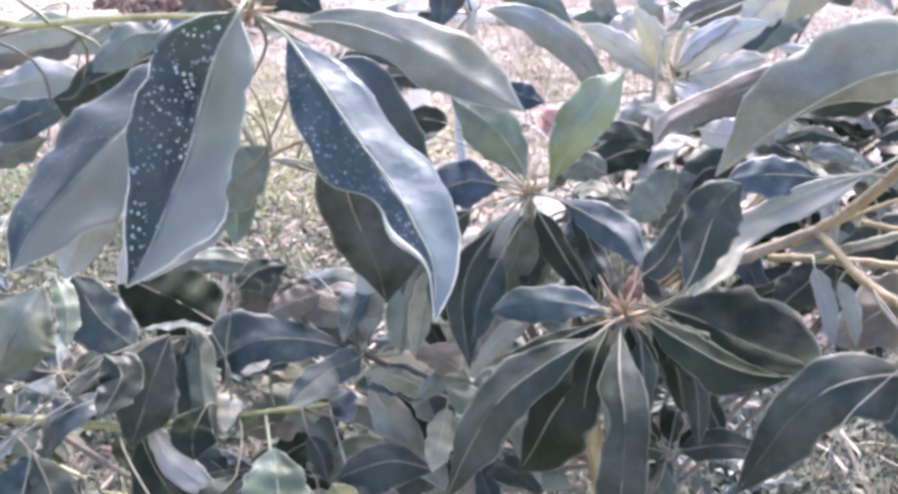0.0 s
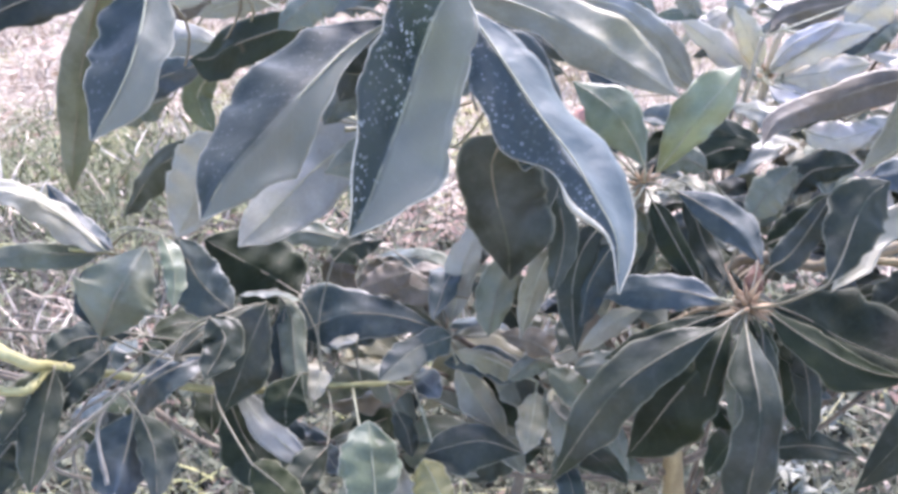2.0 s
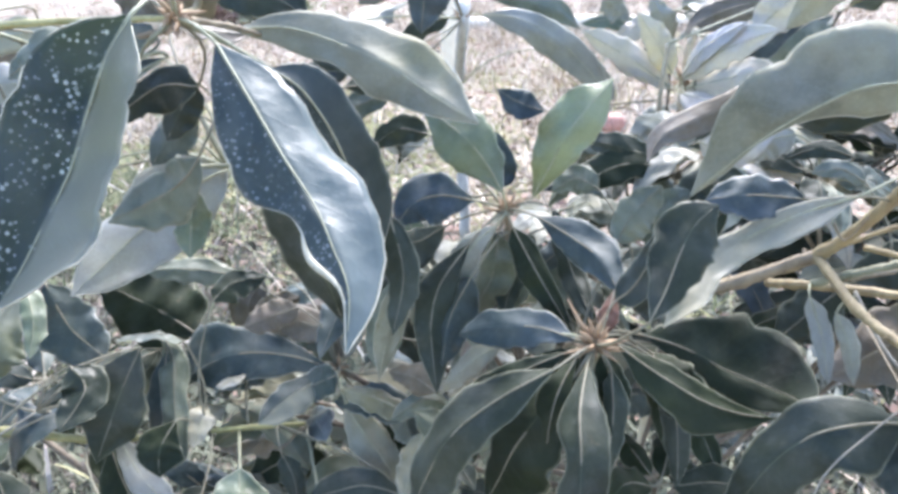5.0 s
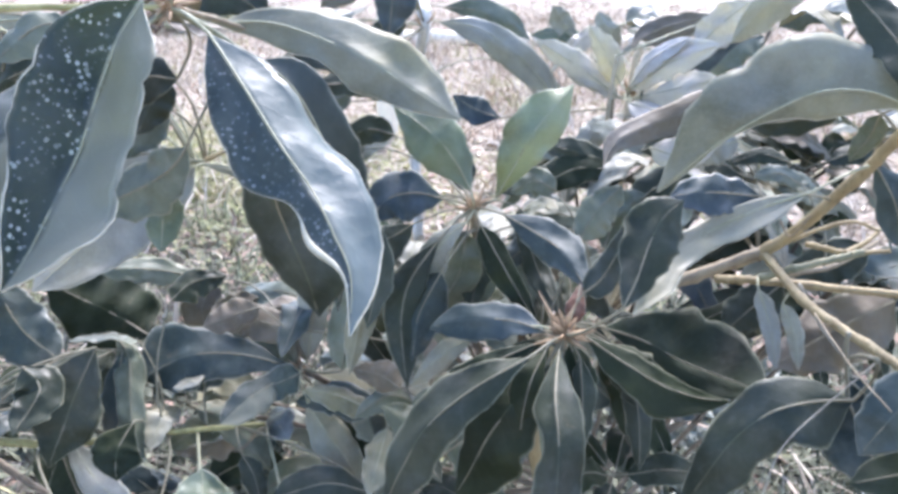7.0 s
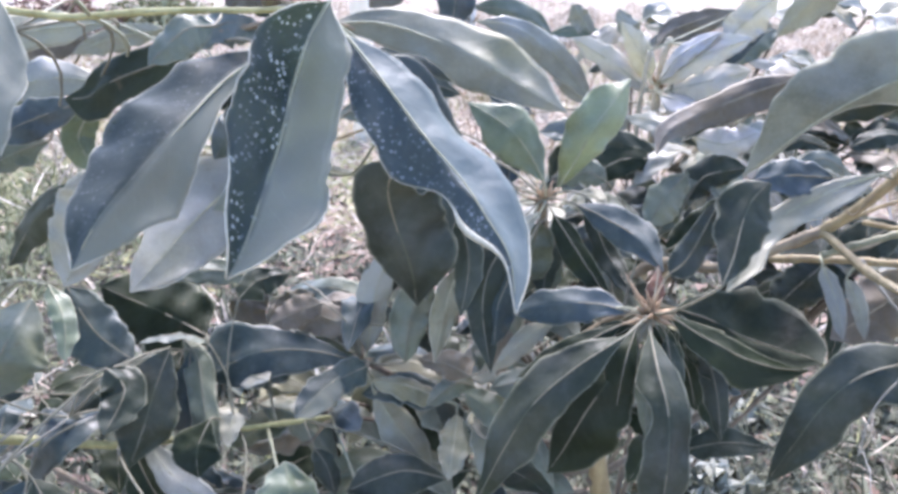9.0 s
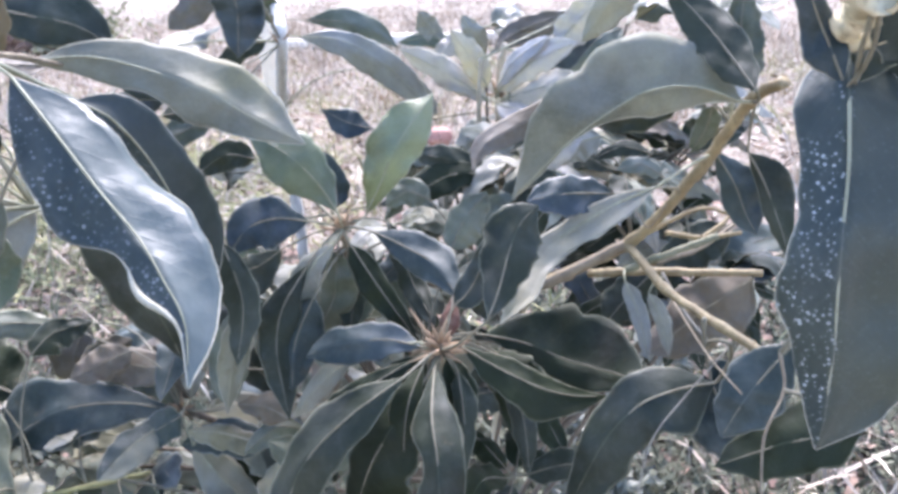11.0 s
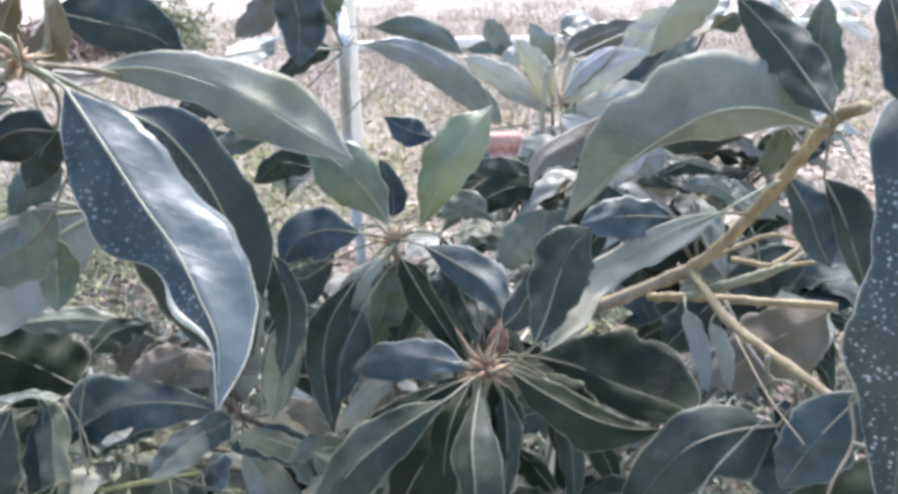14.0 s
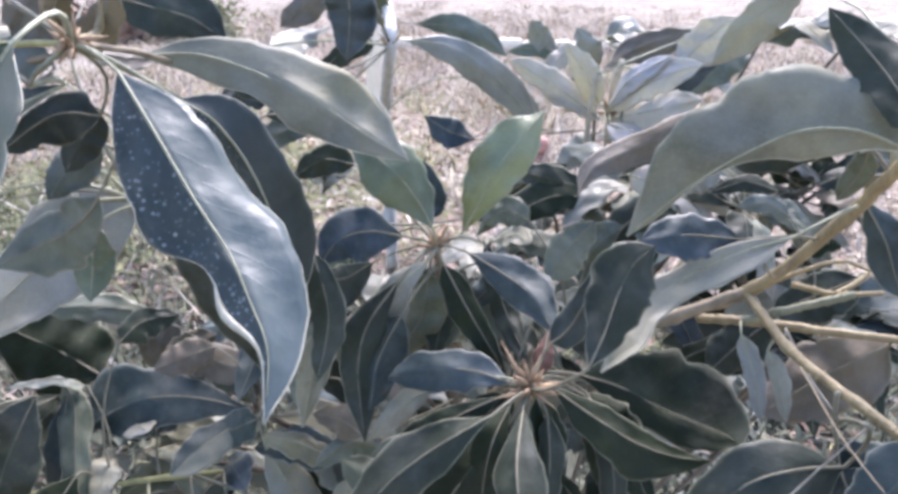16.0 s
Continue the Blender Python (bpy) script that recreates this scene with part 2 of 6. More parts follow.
straw_dry = straw_material("straw_dry", [(0.26, 0.20, 0.15), (0.74, 0.64, 0.50), (0.56, 0.45, 0.36), (0.84, 0.76, 0.63), (0.36, 0.27, 0.21), (0.78, 0.68, 0.56)])
# near straw: the trees' shade is put into these dark greys
straw_shaded = straw_material("straw_shaded", [(0.04, 0.038, 0.032), (0.15, 0.14, 0.12), (0.075, 0.068, 0.058), (0.26, 0.245, 0.215), (0.085, 0.06, 0.05), (0.12, 0.105, 0.09)])
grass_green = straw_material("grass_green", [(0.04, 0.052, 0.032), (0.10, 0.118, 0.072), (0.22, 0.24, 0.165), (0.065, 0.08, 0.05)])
grass_yellow = straw_material("grass_yellow", [(0.22, 0.24, 0.09), (0.46, 0.45, 0.20), (0.30, 0.31, 0.14), (0.58, 0.54, 0.30)])
grass_pale = straw_material("grass_pale", [(0.07, 0.09, 0.04), (0.26, 0.29, 0.15), (0.14, 0.17, 0.08), (0.42, 0.43, 0.26)])
grass_grey = straw_material("grass_grey", [(0.22, 0.24, 0.20), (0.34, 0.36, 0.31), (0.27, 0.285, 0.235), (0.42, 0.43, 0.38)])
leaf_far = straw_material("leaf_far", [(0.12, 0.14, 0.07), (0.50, 0.50, 0.32), (0.26, 0.28, 0.15), (0.72, 0.69, 0.50)])
litter_brown = straw_material("litter_brown", [(0.18, 0.115, 0.09), (0.38, 0.26, 0.20), (0.28, 0.175, 0.14), (0.50, 0.385, 0.31)])


def ground_material():
    m = Nodes("dry_ground")
    place = m.add("ShaderNodeTexCoord").outputs["Object"]
    a, b, c = m.noise(place, 1.3, 5.0), m.noise(place, 22.0, 6.0, 0.7), m.noise(place, 160.0, 4.0, 0.7)
    col = m.mix(m.ramp(b, 0.3, 0.7), rgb(0.20, 0.165, 0.13), rgb(0.45, 0.385, 0.315))
    col = m.mix(m.math("MULTIPLY", m.ramp(a, 0.42, 0.66), 0.6), col, rgb(0.50, 0.43, 0.36))
    col = m.mix(m.math("MULTIPLY", m.ramp(c, 0.5, 0.8), 0.6), col, rgb(0.56, 0.49, 0.40))
    m.set(Base_Color=col, Roughness=0.95)
    m.bump(m.math("ADD", b, m.math("MULTIPLY", c, 0.4)), 0.9, 0.03)
    return m.mat


def plain_material(name, col, alt, scale, rough):
    m = Nodes(name)
    place = m.add("ShaderNodeTexCoord").outputs["Object"]
    n = m.noise(place, scale, 5.0, 0.65)
    m.set(Base_Color=m.mix(m.ramp(n, 0.35, 0.7), rgb(*col), rgb(*alt)), Roughness=rough)
    m.bump(n, 0.4, 0.004)
    return m.mat


brick_red = plain_material("brick_red", (0.42, 0.20, 0.16), (0.52, 0.32, 0.27), 40.0, 0.9)
paint_white = plain_material("paint_white", (0.94, 0.84, 0.69), (0.80, 0.69, 0.54), 14.0, 0.6)


# ---- mesh helpers ----
def part(name, bm, material, parent, label=""):
    """Links a bmesh as one mesh object under a thing or a part."""
    data = bpy.data.meshes.new(name)
    bm.to_mesh(data)
    bm.free()
    for poly in data.polygons:
        poly.use_smooth = True
    data.materials.append(material)
    ob = new(name, data)
    ob.parent = parent
    return tagged(ob, label)


def spline(points, steps):
    """Catmull-Rom through the points."""
    pts = [Vector(p) for p in points]
    pts = [pts[0] * 2 - pts[1]] + pts + [pts[-1] * 2 - pts[-2]]
    out = []
    for i in range(1, len(pts) - 2):
        a, b, c, d = pts[i - 1:i + 3]
        for k in range(steps):
            t = k / steps
            out.append(0.5 * (2 * b + (c - a) * t + (2 * a - 5 * b + 4 * c - d) * t * t + (3 * b - a - 3 * c + d) * t ** 3))
    return out + [pts[-2]]


def tube(bm, line, radius, sides=8):
    """A round skin along a line; radius(u) gives its thickness."""
    rings, side = [], None
    for i, p in enumerate(line):
        d = (line[min(i + 1, len(line) - 1)] - line[max(i - 1, 0)]).normalized()
        side = (d.orthogonal() if side is None else side - d * side.dot(d)).normalized()
        up = d.cross(side)
        r = radius(i / (len(line) - 1))
        rings.append([bm.verts.new(p + (side * math.cos(a) + up * math.sin(a)) * r) for a in (2 * math.pi * k / sides for k in range(sides))])
    for a, b in zip(rings, rings[1:]):
        for k in range(sides):
            bm.faces.new((a[k], a[(k + 1) % sides], b[(k + 1) % sides], b[k]))
    bm.faces.new(rings[0][::-1]), bm.faces.new(rings[-1])


def twig(tree, points, r0, r1, material):
    """A tapered twig with knots and leaf scars along it."""
    rnd = random.Random(repr(points[0]))
    line = spline(points, 14)
    for p in line[1:-1]:
        p += Vector((rnd.uniform(-1, 1), rnd.uniform(-1, 1), rnd.uniform(-1, 1))) * r1 * 0.16
    bm = bmesh.new()
    knot = rnd.random() * 6
    tube(bm, line, lambda u: (r0 + (r1 - r0) * u) * (1 + 0.22 * max(0.0, math.sin(u * 5 * len(points) + knot)) ** 8), 9)
    for k in range(3 * len(points)):
        p = line[rnd.randrange(1, len(line) - 1)]
        d = Vector((rnd.uniform(-1, 1), rnd.uniform(-1, 1), rnd.uniform(-0.4, 1))).normalized()
        tube(bm, [p, p + d * r1 * 1.25, p + d * r1 * 1.7], lambda u: r1 * (0.5 - 0.35 * u), 6)
    return part("branch", bm, material, tree)


LEAF_LABELS = {
    "leaf_speckled": "white specked leaf, one half painted dark as if shaded", "leaf_spotted": "broad leaf with rows of white specks",
    "leaf_dotted": "dark blue green leaf dusted with tiny pale dots", "leaf_steel": "leaf with few pale specks, blue sky sheen in its colour", "leaf_lime": "pale lime green young leaf", "leaf_yellow": "yellowing leaf",
    "leaf_old": "old dull brownish leaf", "leaf_red": "withered reddish leaf", "leaf_sunlit": "pale pinkish leaf with light put into its colour",
}


def blade(tree, rib, plus, minus, normal, fold, material, stem=None, ripple=0.08, cup=-0.08, ragged=0.07, lip=None):
    """One leathery leaf. rib: its midrib from base to tip; plus, minus: the half widths of its two sides at the rib's points;
    fold: degrees by which each side rises towards the normal. lip: a side, and where and how far along it the margin rolls up. The margin ripples, and midrib and margin are meshes of their own."""
    rnd = random.Random(repr((rib[0], rib[-1])))
    course, n0 = spline(rib, 14), Vector(normal)
    run = [0.0]
    for one, two in zip(course, course[1:]):
        run.append(run[-1] + (two - one).length)
    total = run[-1]
    spots = [run[14 * i] / total for i in range(len(rib))]
    widths = spline([(u, a, b) for u, a, b in zip(spots, plus, minus)], 10)
    at = [w[0] for w in widths]
    rows, cols, thick = 36, 12, 0.0005
    angles, phase = [radians(a) for a in fold], [rnd.uniform(0, 6.28) for _ in range(4)]
    waves = [rnd.uniform(2.6, 4.4), rnd.uniform(2.6, 4.4)]
    bm = bmesh.new()
    layer = bm.loops.layers.uv.new("blade")
    keel, place, grid, edges = [], {}, ([], []), ([], [])
    for i in range(rows + 1):
        u = i / rows
        k = max(1, min(len(run) - 1, int(np.searchsorted(run, u * total))))
        c = course[k - 1].lerp(course[k], (u * total - run[k - 1]) / max(1e-9, run[k] - run[k - 1]))
        d = (course[min(k + 2, len(course) - 1)] - course[max(k - 3, 0)]).normalized()
        n = (n0 - d * n0.dot(d)).normalized()
        s = d.cross(n)
        half = [max(0.0004, float(np.interp(u, at, [w[j] for w in widths]))) for j in (1, 2)]
        keel.append(c + n * thick * 0.8)
        line = ([], [])
        for j in range(cols + 1):
            v = 2 * j / cols - 1
            k, side = abs(v), (0 if v > 0 else 1)
            h, a = half[side], angles[side]
            wave = 0.6 * math.sin(6.28 * waves[side] * u + phase[side]) + 1.3 * noise.noise((u * 6.5, phase[side + 2], side * 3.7))
            bulge = 0.20 * noise.noise((u * 5.0, v * 1.3, phase[0] + 9.0)) + 0.035 * math.sin(75 * (u - 0.16 * k)) * k * (1 - k)
            rise = k * math.sin(a) + cup * k * (1 - k) + 1.7 * ripple * k * k * wave + bulge
            reach = k * math.cos(a) * (1 + k * ragged * (0.6 * math.cos(6.28 * waves[side] * u + phase[side] + 1) + 1.8 * noise.noise((u * 11.0, side * 7.3 + phase[0], phase[1])) + 0.9 * noise.noise((u * 23.0, side * 4.1 + phase[1], phase[0]))))
            p = c + s * (reach * h if v > 0 else -reach * h) + n * rise * h
            line[0].append(bm.verts.new(p + n * thick * 0.5))
            line[1].append(bm.verts.new(p - n * thick * 0.5))
            for w in (line[0][-1], line[1][-1]):
                place[w] = (u, v * 0.5 + 0.5)
            if j in (0, cols):
                edges[0 if j else 1].append(p.copy())
        grid[0].append(line[0])
        grid[1].append(line[1])
    for i in range(rows):
        for j in range(cols):
            a, c = grid
            bm.faces.new((a[i][j], a[i + 1][j], a[i + 1][j + 1], a[i][j + 1]))
            bm.faces.new((c[i][j + 1], c[i + 1][j + 1], c[i + 1][j], c[i][j]))
        for j in (0, cols):
            quad = (grid[0][i][j], grid[1][i][j], grid[1][i + 1][j], grid[0][i + 1][j])
            bm.faces.new(quad if j == 0 else quad[::-1])
    for f in bm.faces:
        for loop in f.loops:
            loop[layer].uv = place[loop.vert]
    ob = part("leaf", bm, material, tree, LEAF_LABELS.get(material.name, ""))
    line = keel[:-2]
    if stem is not None:
        root, b = Vector(stem), keel[0]
        start = (keel[2] - b).normalized()
        line = [root.lerp(b, k / 6) + (start * -1 + Vector((0, 0, 0.4))) * 0.12 * (b - root).length * math.sin(math.pi * k / 6) for k in range(6)] + line
    width = max(plus) + max(minus)
    dim = material in (leaf_dark, leaf_deep, leaf_blue, leaf_green, leaf_old)
    bm = bmesh.new()
    thickness = 0.0004 + width * 0.0065
    tube(bm, line, lambda u: thickness * (1.15 - u) * (1 + 0.7 * max(0.0, 1 - 6 * u)) + 0.0002, 6)
    part("midrib", bm, rib_dim if dim else rib_pale, ob)
    bm = bmesh.new()
    for side, edge in enumerate(edges):
        roll = 0.0017 if lip and lip[0] == side else 0.0
        tube(bm, edge[1:], lambda u: (0.00020 + width * (0.0016 if dim else 0.0038)) * (0.7 + 0.9 * noise.noise((u * 7.0, phase[2], 0.0))) + (roll * math.exp(-((u - lip[1]) / lip[2]) ** 2) if roll else 0.0), 6)
    part("margin", bm, rim_dim if dim else rim_pale, ob)
    return ob


def leaf(tree, base, mid, tip, width, normal, fold, material, stem=None, wave=0.20, twist=0.0):
    """A leaf of the usual lance shape from base to tip through mid."""
    rnd = random.Random(repr((base, tip)))
    course = spline([base, mid, tip], 12)
    peak, lean, blunt = rnd.uniform(0.78, 0.98), rnd.uniform(-0.14, 0.14), rnd.uniform(0.54, 0.72)
    rib = [tuple(course[k]) for k in (0, 3, 7, 12, 17, 21, 24)]
    half = [0.5 * width * math.sin(math.pi * (k / 24) ** peak) ** blunt if 0 < k < 24 else 0.0 for k in (0, 3, 7, 12, 17, 21, 24)]
    sway = [1 + 0.10 * rnd.uniform(-1, 1) for _ in half]
    plus, minus = [h * (1 + lean) * s for h, s in zip(half, sway)], [h * (1 - lean) / s for h, s in zip(half, sway)]
    spread = rnd.uniform(-9, 9)
    return blade(tree, rib, plus, minus, normal, (fold + spread, fold - spread), material, stem, ripple=0.04 + 0.28 * wave, cup=rnd.uniform(-0.2, 0.1), ragged=0.08)


def spray(tree, at, count, length, seed, materials):
    """A shoot's whorl of leaves that spread and droop about its end."""
    rnd = random.Random(seed)
    for k in range(count):
        a = 2.4 * k + rnd.uniform(-0.5, 0.5)
        rise = rnd.uniform(-0.45, 0.55)
        d = Vector((math.cos(a), math.sin(a), rise)).normalized()
        size = length * rnd.uniform(0.75, 1.25)
        base = Vector(at) + d * 0.012
        mid = base + d * size * 0.5 + Vector((0, 0, 0.06 * size))
        tip = base + d * size + Vector((rnd.uniform(-0.1, 0.1), rnd.uniform(-0.1, 0.1), rnd.uniform(-0.45, 0.0))) * size
        n = Vector((rnd.uniform(-0.4, 0.4), -0.45 + rnd.uniform(-0.3, 0.3), 1.0)).normalized()
        leaf(tree, tuple(base), tuple(mid), tuple(tip), size * rnd.uniform(0.34, 0.46), tuple(n), rnd.uniform(-30, 8), rnd.choice(materials), stem=at)


def bud(tree, at, size, count, seed):
    """The tuft of scales and short stalks at the end of a shoot."""
    rnd = random.Random(seed)
    bm = bmesh.new()
    for k in range(count):
        d = Vector((rnd.gauss(0, 1), rnd.gauss(0, 1), rnd.gauss(0.5, 0.8))).normalized()
        p = Vector(at) + d * size * 0.1
        bend = Vector((rnd.gauss(0, 1), rnd.gauss(0, 1), rnd.gauss(0.3, 1))) * size * 0.18
        tip = size * rnd.uniform(0.3, 0.75)
        tube(bm, [p, p + d * tip * 0.5 + bend * 0.4, p + d * tip + bend], lambda u: size * 0.075 * (1.1 - u) * (1 + 0.5 * math.sin(u * 3.1)), 6)
    return part("bud", bm, bud_pink, tree)


def trunk(tree, points, r0, r1, material):
    bm = bmesh.new()
    line = spline(points, 16)
    rnd = random.Random(len(points))
    knots = [rnd.random() for _ in range(6)]
    tube(bm, line, lambda u: (r0 + (r1 - r0) * u) * (1 + 0.15 * sum(math.exp(-((u - k) / 0.012) ** 2) for k in knots)), 14)
    return part("trunk", bm, material, tree)


def blades(name, count, spread, length, width, lie, material, seed, label, category):
    """Loose blades of straw or grass as one sheet of many strips. spread(rng, n) gives the roots, lie how flat they are."""
    rng = np.random.default_rng(seed)
    xy = spread(rng, count)
    n = len(xy)
    ang = rng.uniform(0, 2 * np.pi, n)
    ln = length * rng.uniform(0.45, 1.4, n)
    wd = width * rng.uniform(0.6, 1.5, n)
    el = np.abs(rng.normal(lie[0], lie[1], n))
    d = np.stack([np.cos(ang) * np.cos(el), np.sin(ang) * np.cos(el), np.sin(el)], 1)
    s = np.stack([-np.sin(ang), np.cos(ang), rng.uniform(-0.6, 0.6, n)], 1)
    bend = np.stack([rng.normal(0, 0.25, n), rng.normal(0, 0.25, n), rng.normal(-0.25, 0.2, n)], 1)
    root = np.stack([xy[:, 0], xy[:, 1], rng.uniform(0.0, 0.03, n)], 1)
    verts = np.zeros((n, 8, 3))
    for k, u in enumerate((0.0, 0.35, 0.7, 1.0)):
        c = root + d * (ln * u)[:, None] + bend * (ln * u * u)[:, None]
        c[:, 2] = np.maximum(c[:, 2], 0.004 + root[:, 2] * 0.5)
        half = s * (wd * (1 - 0.75 * u) * 0.5)[:, None]
        verts[:, 2 * k], verts[:, 2 * k + 1] = c - half, c + half
    quads = np.array([[0, 1, 3, 2], [2, 3, 5, 4], [4, 5, 7, 6]])
    faces = (np.arange(n)[:, None, None] * 8 + quads[None]).reshape(-1, 4)
    data = bpy.data.meshes.new(name)
    data.from_pydata(verts.reshape(-1, 3).tolist(), [], faces.tolist())
    data.materials.append(material)
    return tagged(new(name, data), label, category, kind="stuff")


# ---- ground ----
def build_ground():
    steps = [-60, -30, -15, -8] + [-4 + 0.1 * k for k in range(81)] + [8, 15, 30, 60]
    ahead = [-60, -20, -6, -2] + [-1 + 0.1 * k for k in range(91)] + [12, 20, 40, 80, 160]
    verts = []
    for y in ahead:
        for x in steps:
            near = 1.0 if abs(x) < 6 and -2 < y < 10 else 0.0
            verts.append((x, y, near * 0.03 * (noise.noise((x * 1.7, y * 1.7, 0.0)) + 0.5 * noise.noise((x * 5, y * 5, 3.0))) - 0.012))
    w = len(steps)
    faces = [(j * w + i, j * w + i + 1, (j + 1) * w + i + 1, (j + 1) * w + i) for j in range(len(ahead) - 1) for i in range(w - 1)]
    data = bpy.data.meshes.new("ground")
    data.from_pydata(verts, [], faces)
    for poly in data.polygons:
        poly.use_smooth = True
    data.materials.append(ground_material())
    tagged(new("ground", data), "dry pale soil covered with trampled straw", "ground", kind="structure")


build_ground()


def drift(x, y, sx, sy, keep=0.0):
    """Roots that thin out from (x, y) with no edge; keep leaves bare spots where a slow noise is low."""
    def spread(rng, n):
        p = np.stack([rng.normal(x, sx, n), rng.normal(y, sy, n)], 1)
        if keep:
            field = np.sin(p[:, 0] * 2.3 + np.sin(p[:, 1] * 1.7)) * np.cos(p[:, 1] * 2.9 - np.sin(p[:, 0] * 3.1))
            p = p[field + rng.normal(0, 0.35, n) > keep - 0.6]
        return p
    return spread


def clumps(x, y, sx, sy, count, size):
    def spread(rng, n):
        c = np.stack([rng.normal(x, sx, count), rng.normal(y, sy, count)], 1)
        return c[rng.integers(0, count, n)] + rng.normal(0, size, (n, 2)) * rng.uniform(0.5, 1.5, (n, 1))
    return spread


blades("straw", 70000, drift(0.5, 3.9, 2.7, 1.2, keep=0.15), 0.055, 0.0075, (0.10, 0.2), straw_dry, 3, "tangled dry straw lying over the soil", "straw")
blades("far_straw", 60000, drift(0.8, 7.5, 5.5, 4.2, keep=0.1), 0.085, 0.014, (0.12, 0.2), straw_dry, 6, "dry straw spread over the open ground", "straw")
blades("old_straw", 30000, drift(-0.1, 1.0, 1.2, 0.42), 0.06, 0.0045, (0.12, 0.2), straw_shaded, 4, "grey straw under the trees, darkened in colour as shade", "straw")
blades("dry_grass", 42000, clumps(0.8, 6.5, 4.8, 3.8, 900, 0.10), 0.17, 0.010, (0.9, 0.35), straw_dry, 5, "tufts of dry standing grass on the soil", "grass")
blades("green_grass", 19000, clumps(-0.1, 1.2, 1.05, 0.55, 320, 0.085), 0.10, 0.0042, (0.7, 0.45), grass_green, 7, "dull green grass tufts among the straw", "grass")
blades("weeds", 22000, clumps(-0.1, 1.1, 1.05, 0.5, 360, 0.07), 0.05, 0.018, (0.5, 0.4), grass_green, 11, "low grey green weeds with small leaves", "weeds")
blades("yellow_grass", 12000, clumps(0.6, 4.8, 2.6, 2.2, 320, 0.10), 0.12, 0.006, (0.7, 0.4), grass_yellow, 15, "yellow green grass tufts in the straw", "grass")
blades("yellow_straw", 9000, clumps(-0.95, 3.3, 0.5, 0.6, 170, 0.13), 0.08, 0.008, (0.2, 0.3), grass_yellow, 23, "flattened yellow grass on the dry soil", "grass")
blades("side_straw", 16000, drift(-1.5, 1.75, 0.50, 0.40), 0.10, 0.0055, (0.12, 0.22), straw_shaded, 21, "grey straw and stalks beside the trees, darkened as shade", "straw")
blades("pale_grass", 9000, clumps(-1.5, 2.5, 0.40, 0.5, 150, 0.10), 0.09, 0.007, (0.6, 0.4), grass_pale, 16, "soft pale green grass growing through the straw", "grass")
blades("fallen_leaves", 5200, drift(-0.1, 1.75, 0.9, 0.6), 0.05, 0.022, (0.12, 0.2), litter_brown, 17, "brown curled fallen leaves under the trees", "leaf litter")
blades("leaf_litter", 9000, drift(0.6, 4.5, 4.2, 3.6), 0.08, 0.03, (0.12, 0.2), litter_brown, 9, "crumpled reddish brown dead leaves on the straw", "leaf litter")


# ---- things on the ground ----
def brick(at, turn):
    bm = bmesh.new()
    bmesh.ops.create_cube(bm, size=1, matrix=Matrix.Diagonal((0.22, 0.105, 0.075, 1)))
    bmesh.ops.bevel(bm, geom=bm.edges[:], offset=0.006, segments=2, affect="EDGES")
    for v in bm.verts:
        v.co += Vector((noise.noise(v.co * 30), noise.noise(v.co * 31), noise.noise(v.co * 29))) * 0.003
    ob = part("brick", bm, brick_red, None)
    ob.matrix_basis = pose(*at, 3, 2, turn)
    return tagged(ob, "weathered red clay brick of a small stack on the straw", "brick", "stacked bricks")


def post(at, height, radius):
    bm = bmesh.new()
    tube(bm, spline([(0, 0, -0.1), (0.004, 0, height * 0.5), (0, 0.003, height)], 10), lambda u: radius * (1 + 0.03 * math.sin(u * 19)), 16)
    ob = part("post", bm, paint_white, None)
    ob.matrix_basis = pose(*at)
    return tagged(ob, "white painted round post standing in the soil", "post")


def kerb(x0, x1, y, height):
    """A low whitewashed edging of separate stones."""
    rnd = random.Random(4)
    top = tagged(new("kerb"), "low whitewashed stone kerb across the dry ground", "kerb", kind="structure")
    x = x0
    while x < x1:
        size = rnd.uniform(0.45, 0.7)
        bm = bmesh.new()
        bmesh.ops.create_cube(bm, size=1, matrix=Matrix.Translation((x + size / 2, y + rnd.uniform(-0.02, 0.02), height / 2)) @ Matrix.Diagonal((size - 0.015, 0.14, height * rnd.uniform(0.85, 1.1), 1)))
        bmesh.ops.bevel(bm, geom=bm.edges[:], offset=0.02, segments=2, affect="EDGES")
        for v in bm.verts:
            v.co += Vector((noise.noise(v.co * 9), noise.noise(v.co * 8), noise.noise(v.co * 7))) * 0.012
        part("stone", bm, paint_white, top)
        x += size


def log(a, b, radius):
    bm = bmesh.new()
    mid = (Vector(a) + Vector(b)) * 0.5 + Vector((0.05, 0.03, 0.02))
    tube(bm, spline([a, mid, b], 12), lambda u: radius * (1 + 0.08 * math.sin(u * 13) - 0.15 * u), 14)
    return tagged(part("log", bm, bark_pale, None), "pale bare log lying on the dry ground", "log")


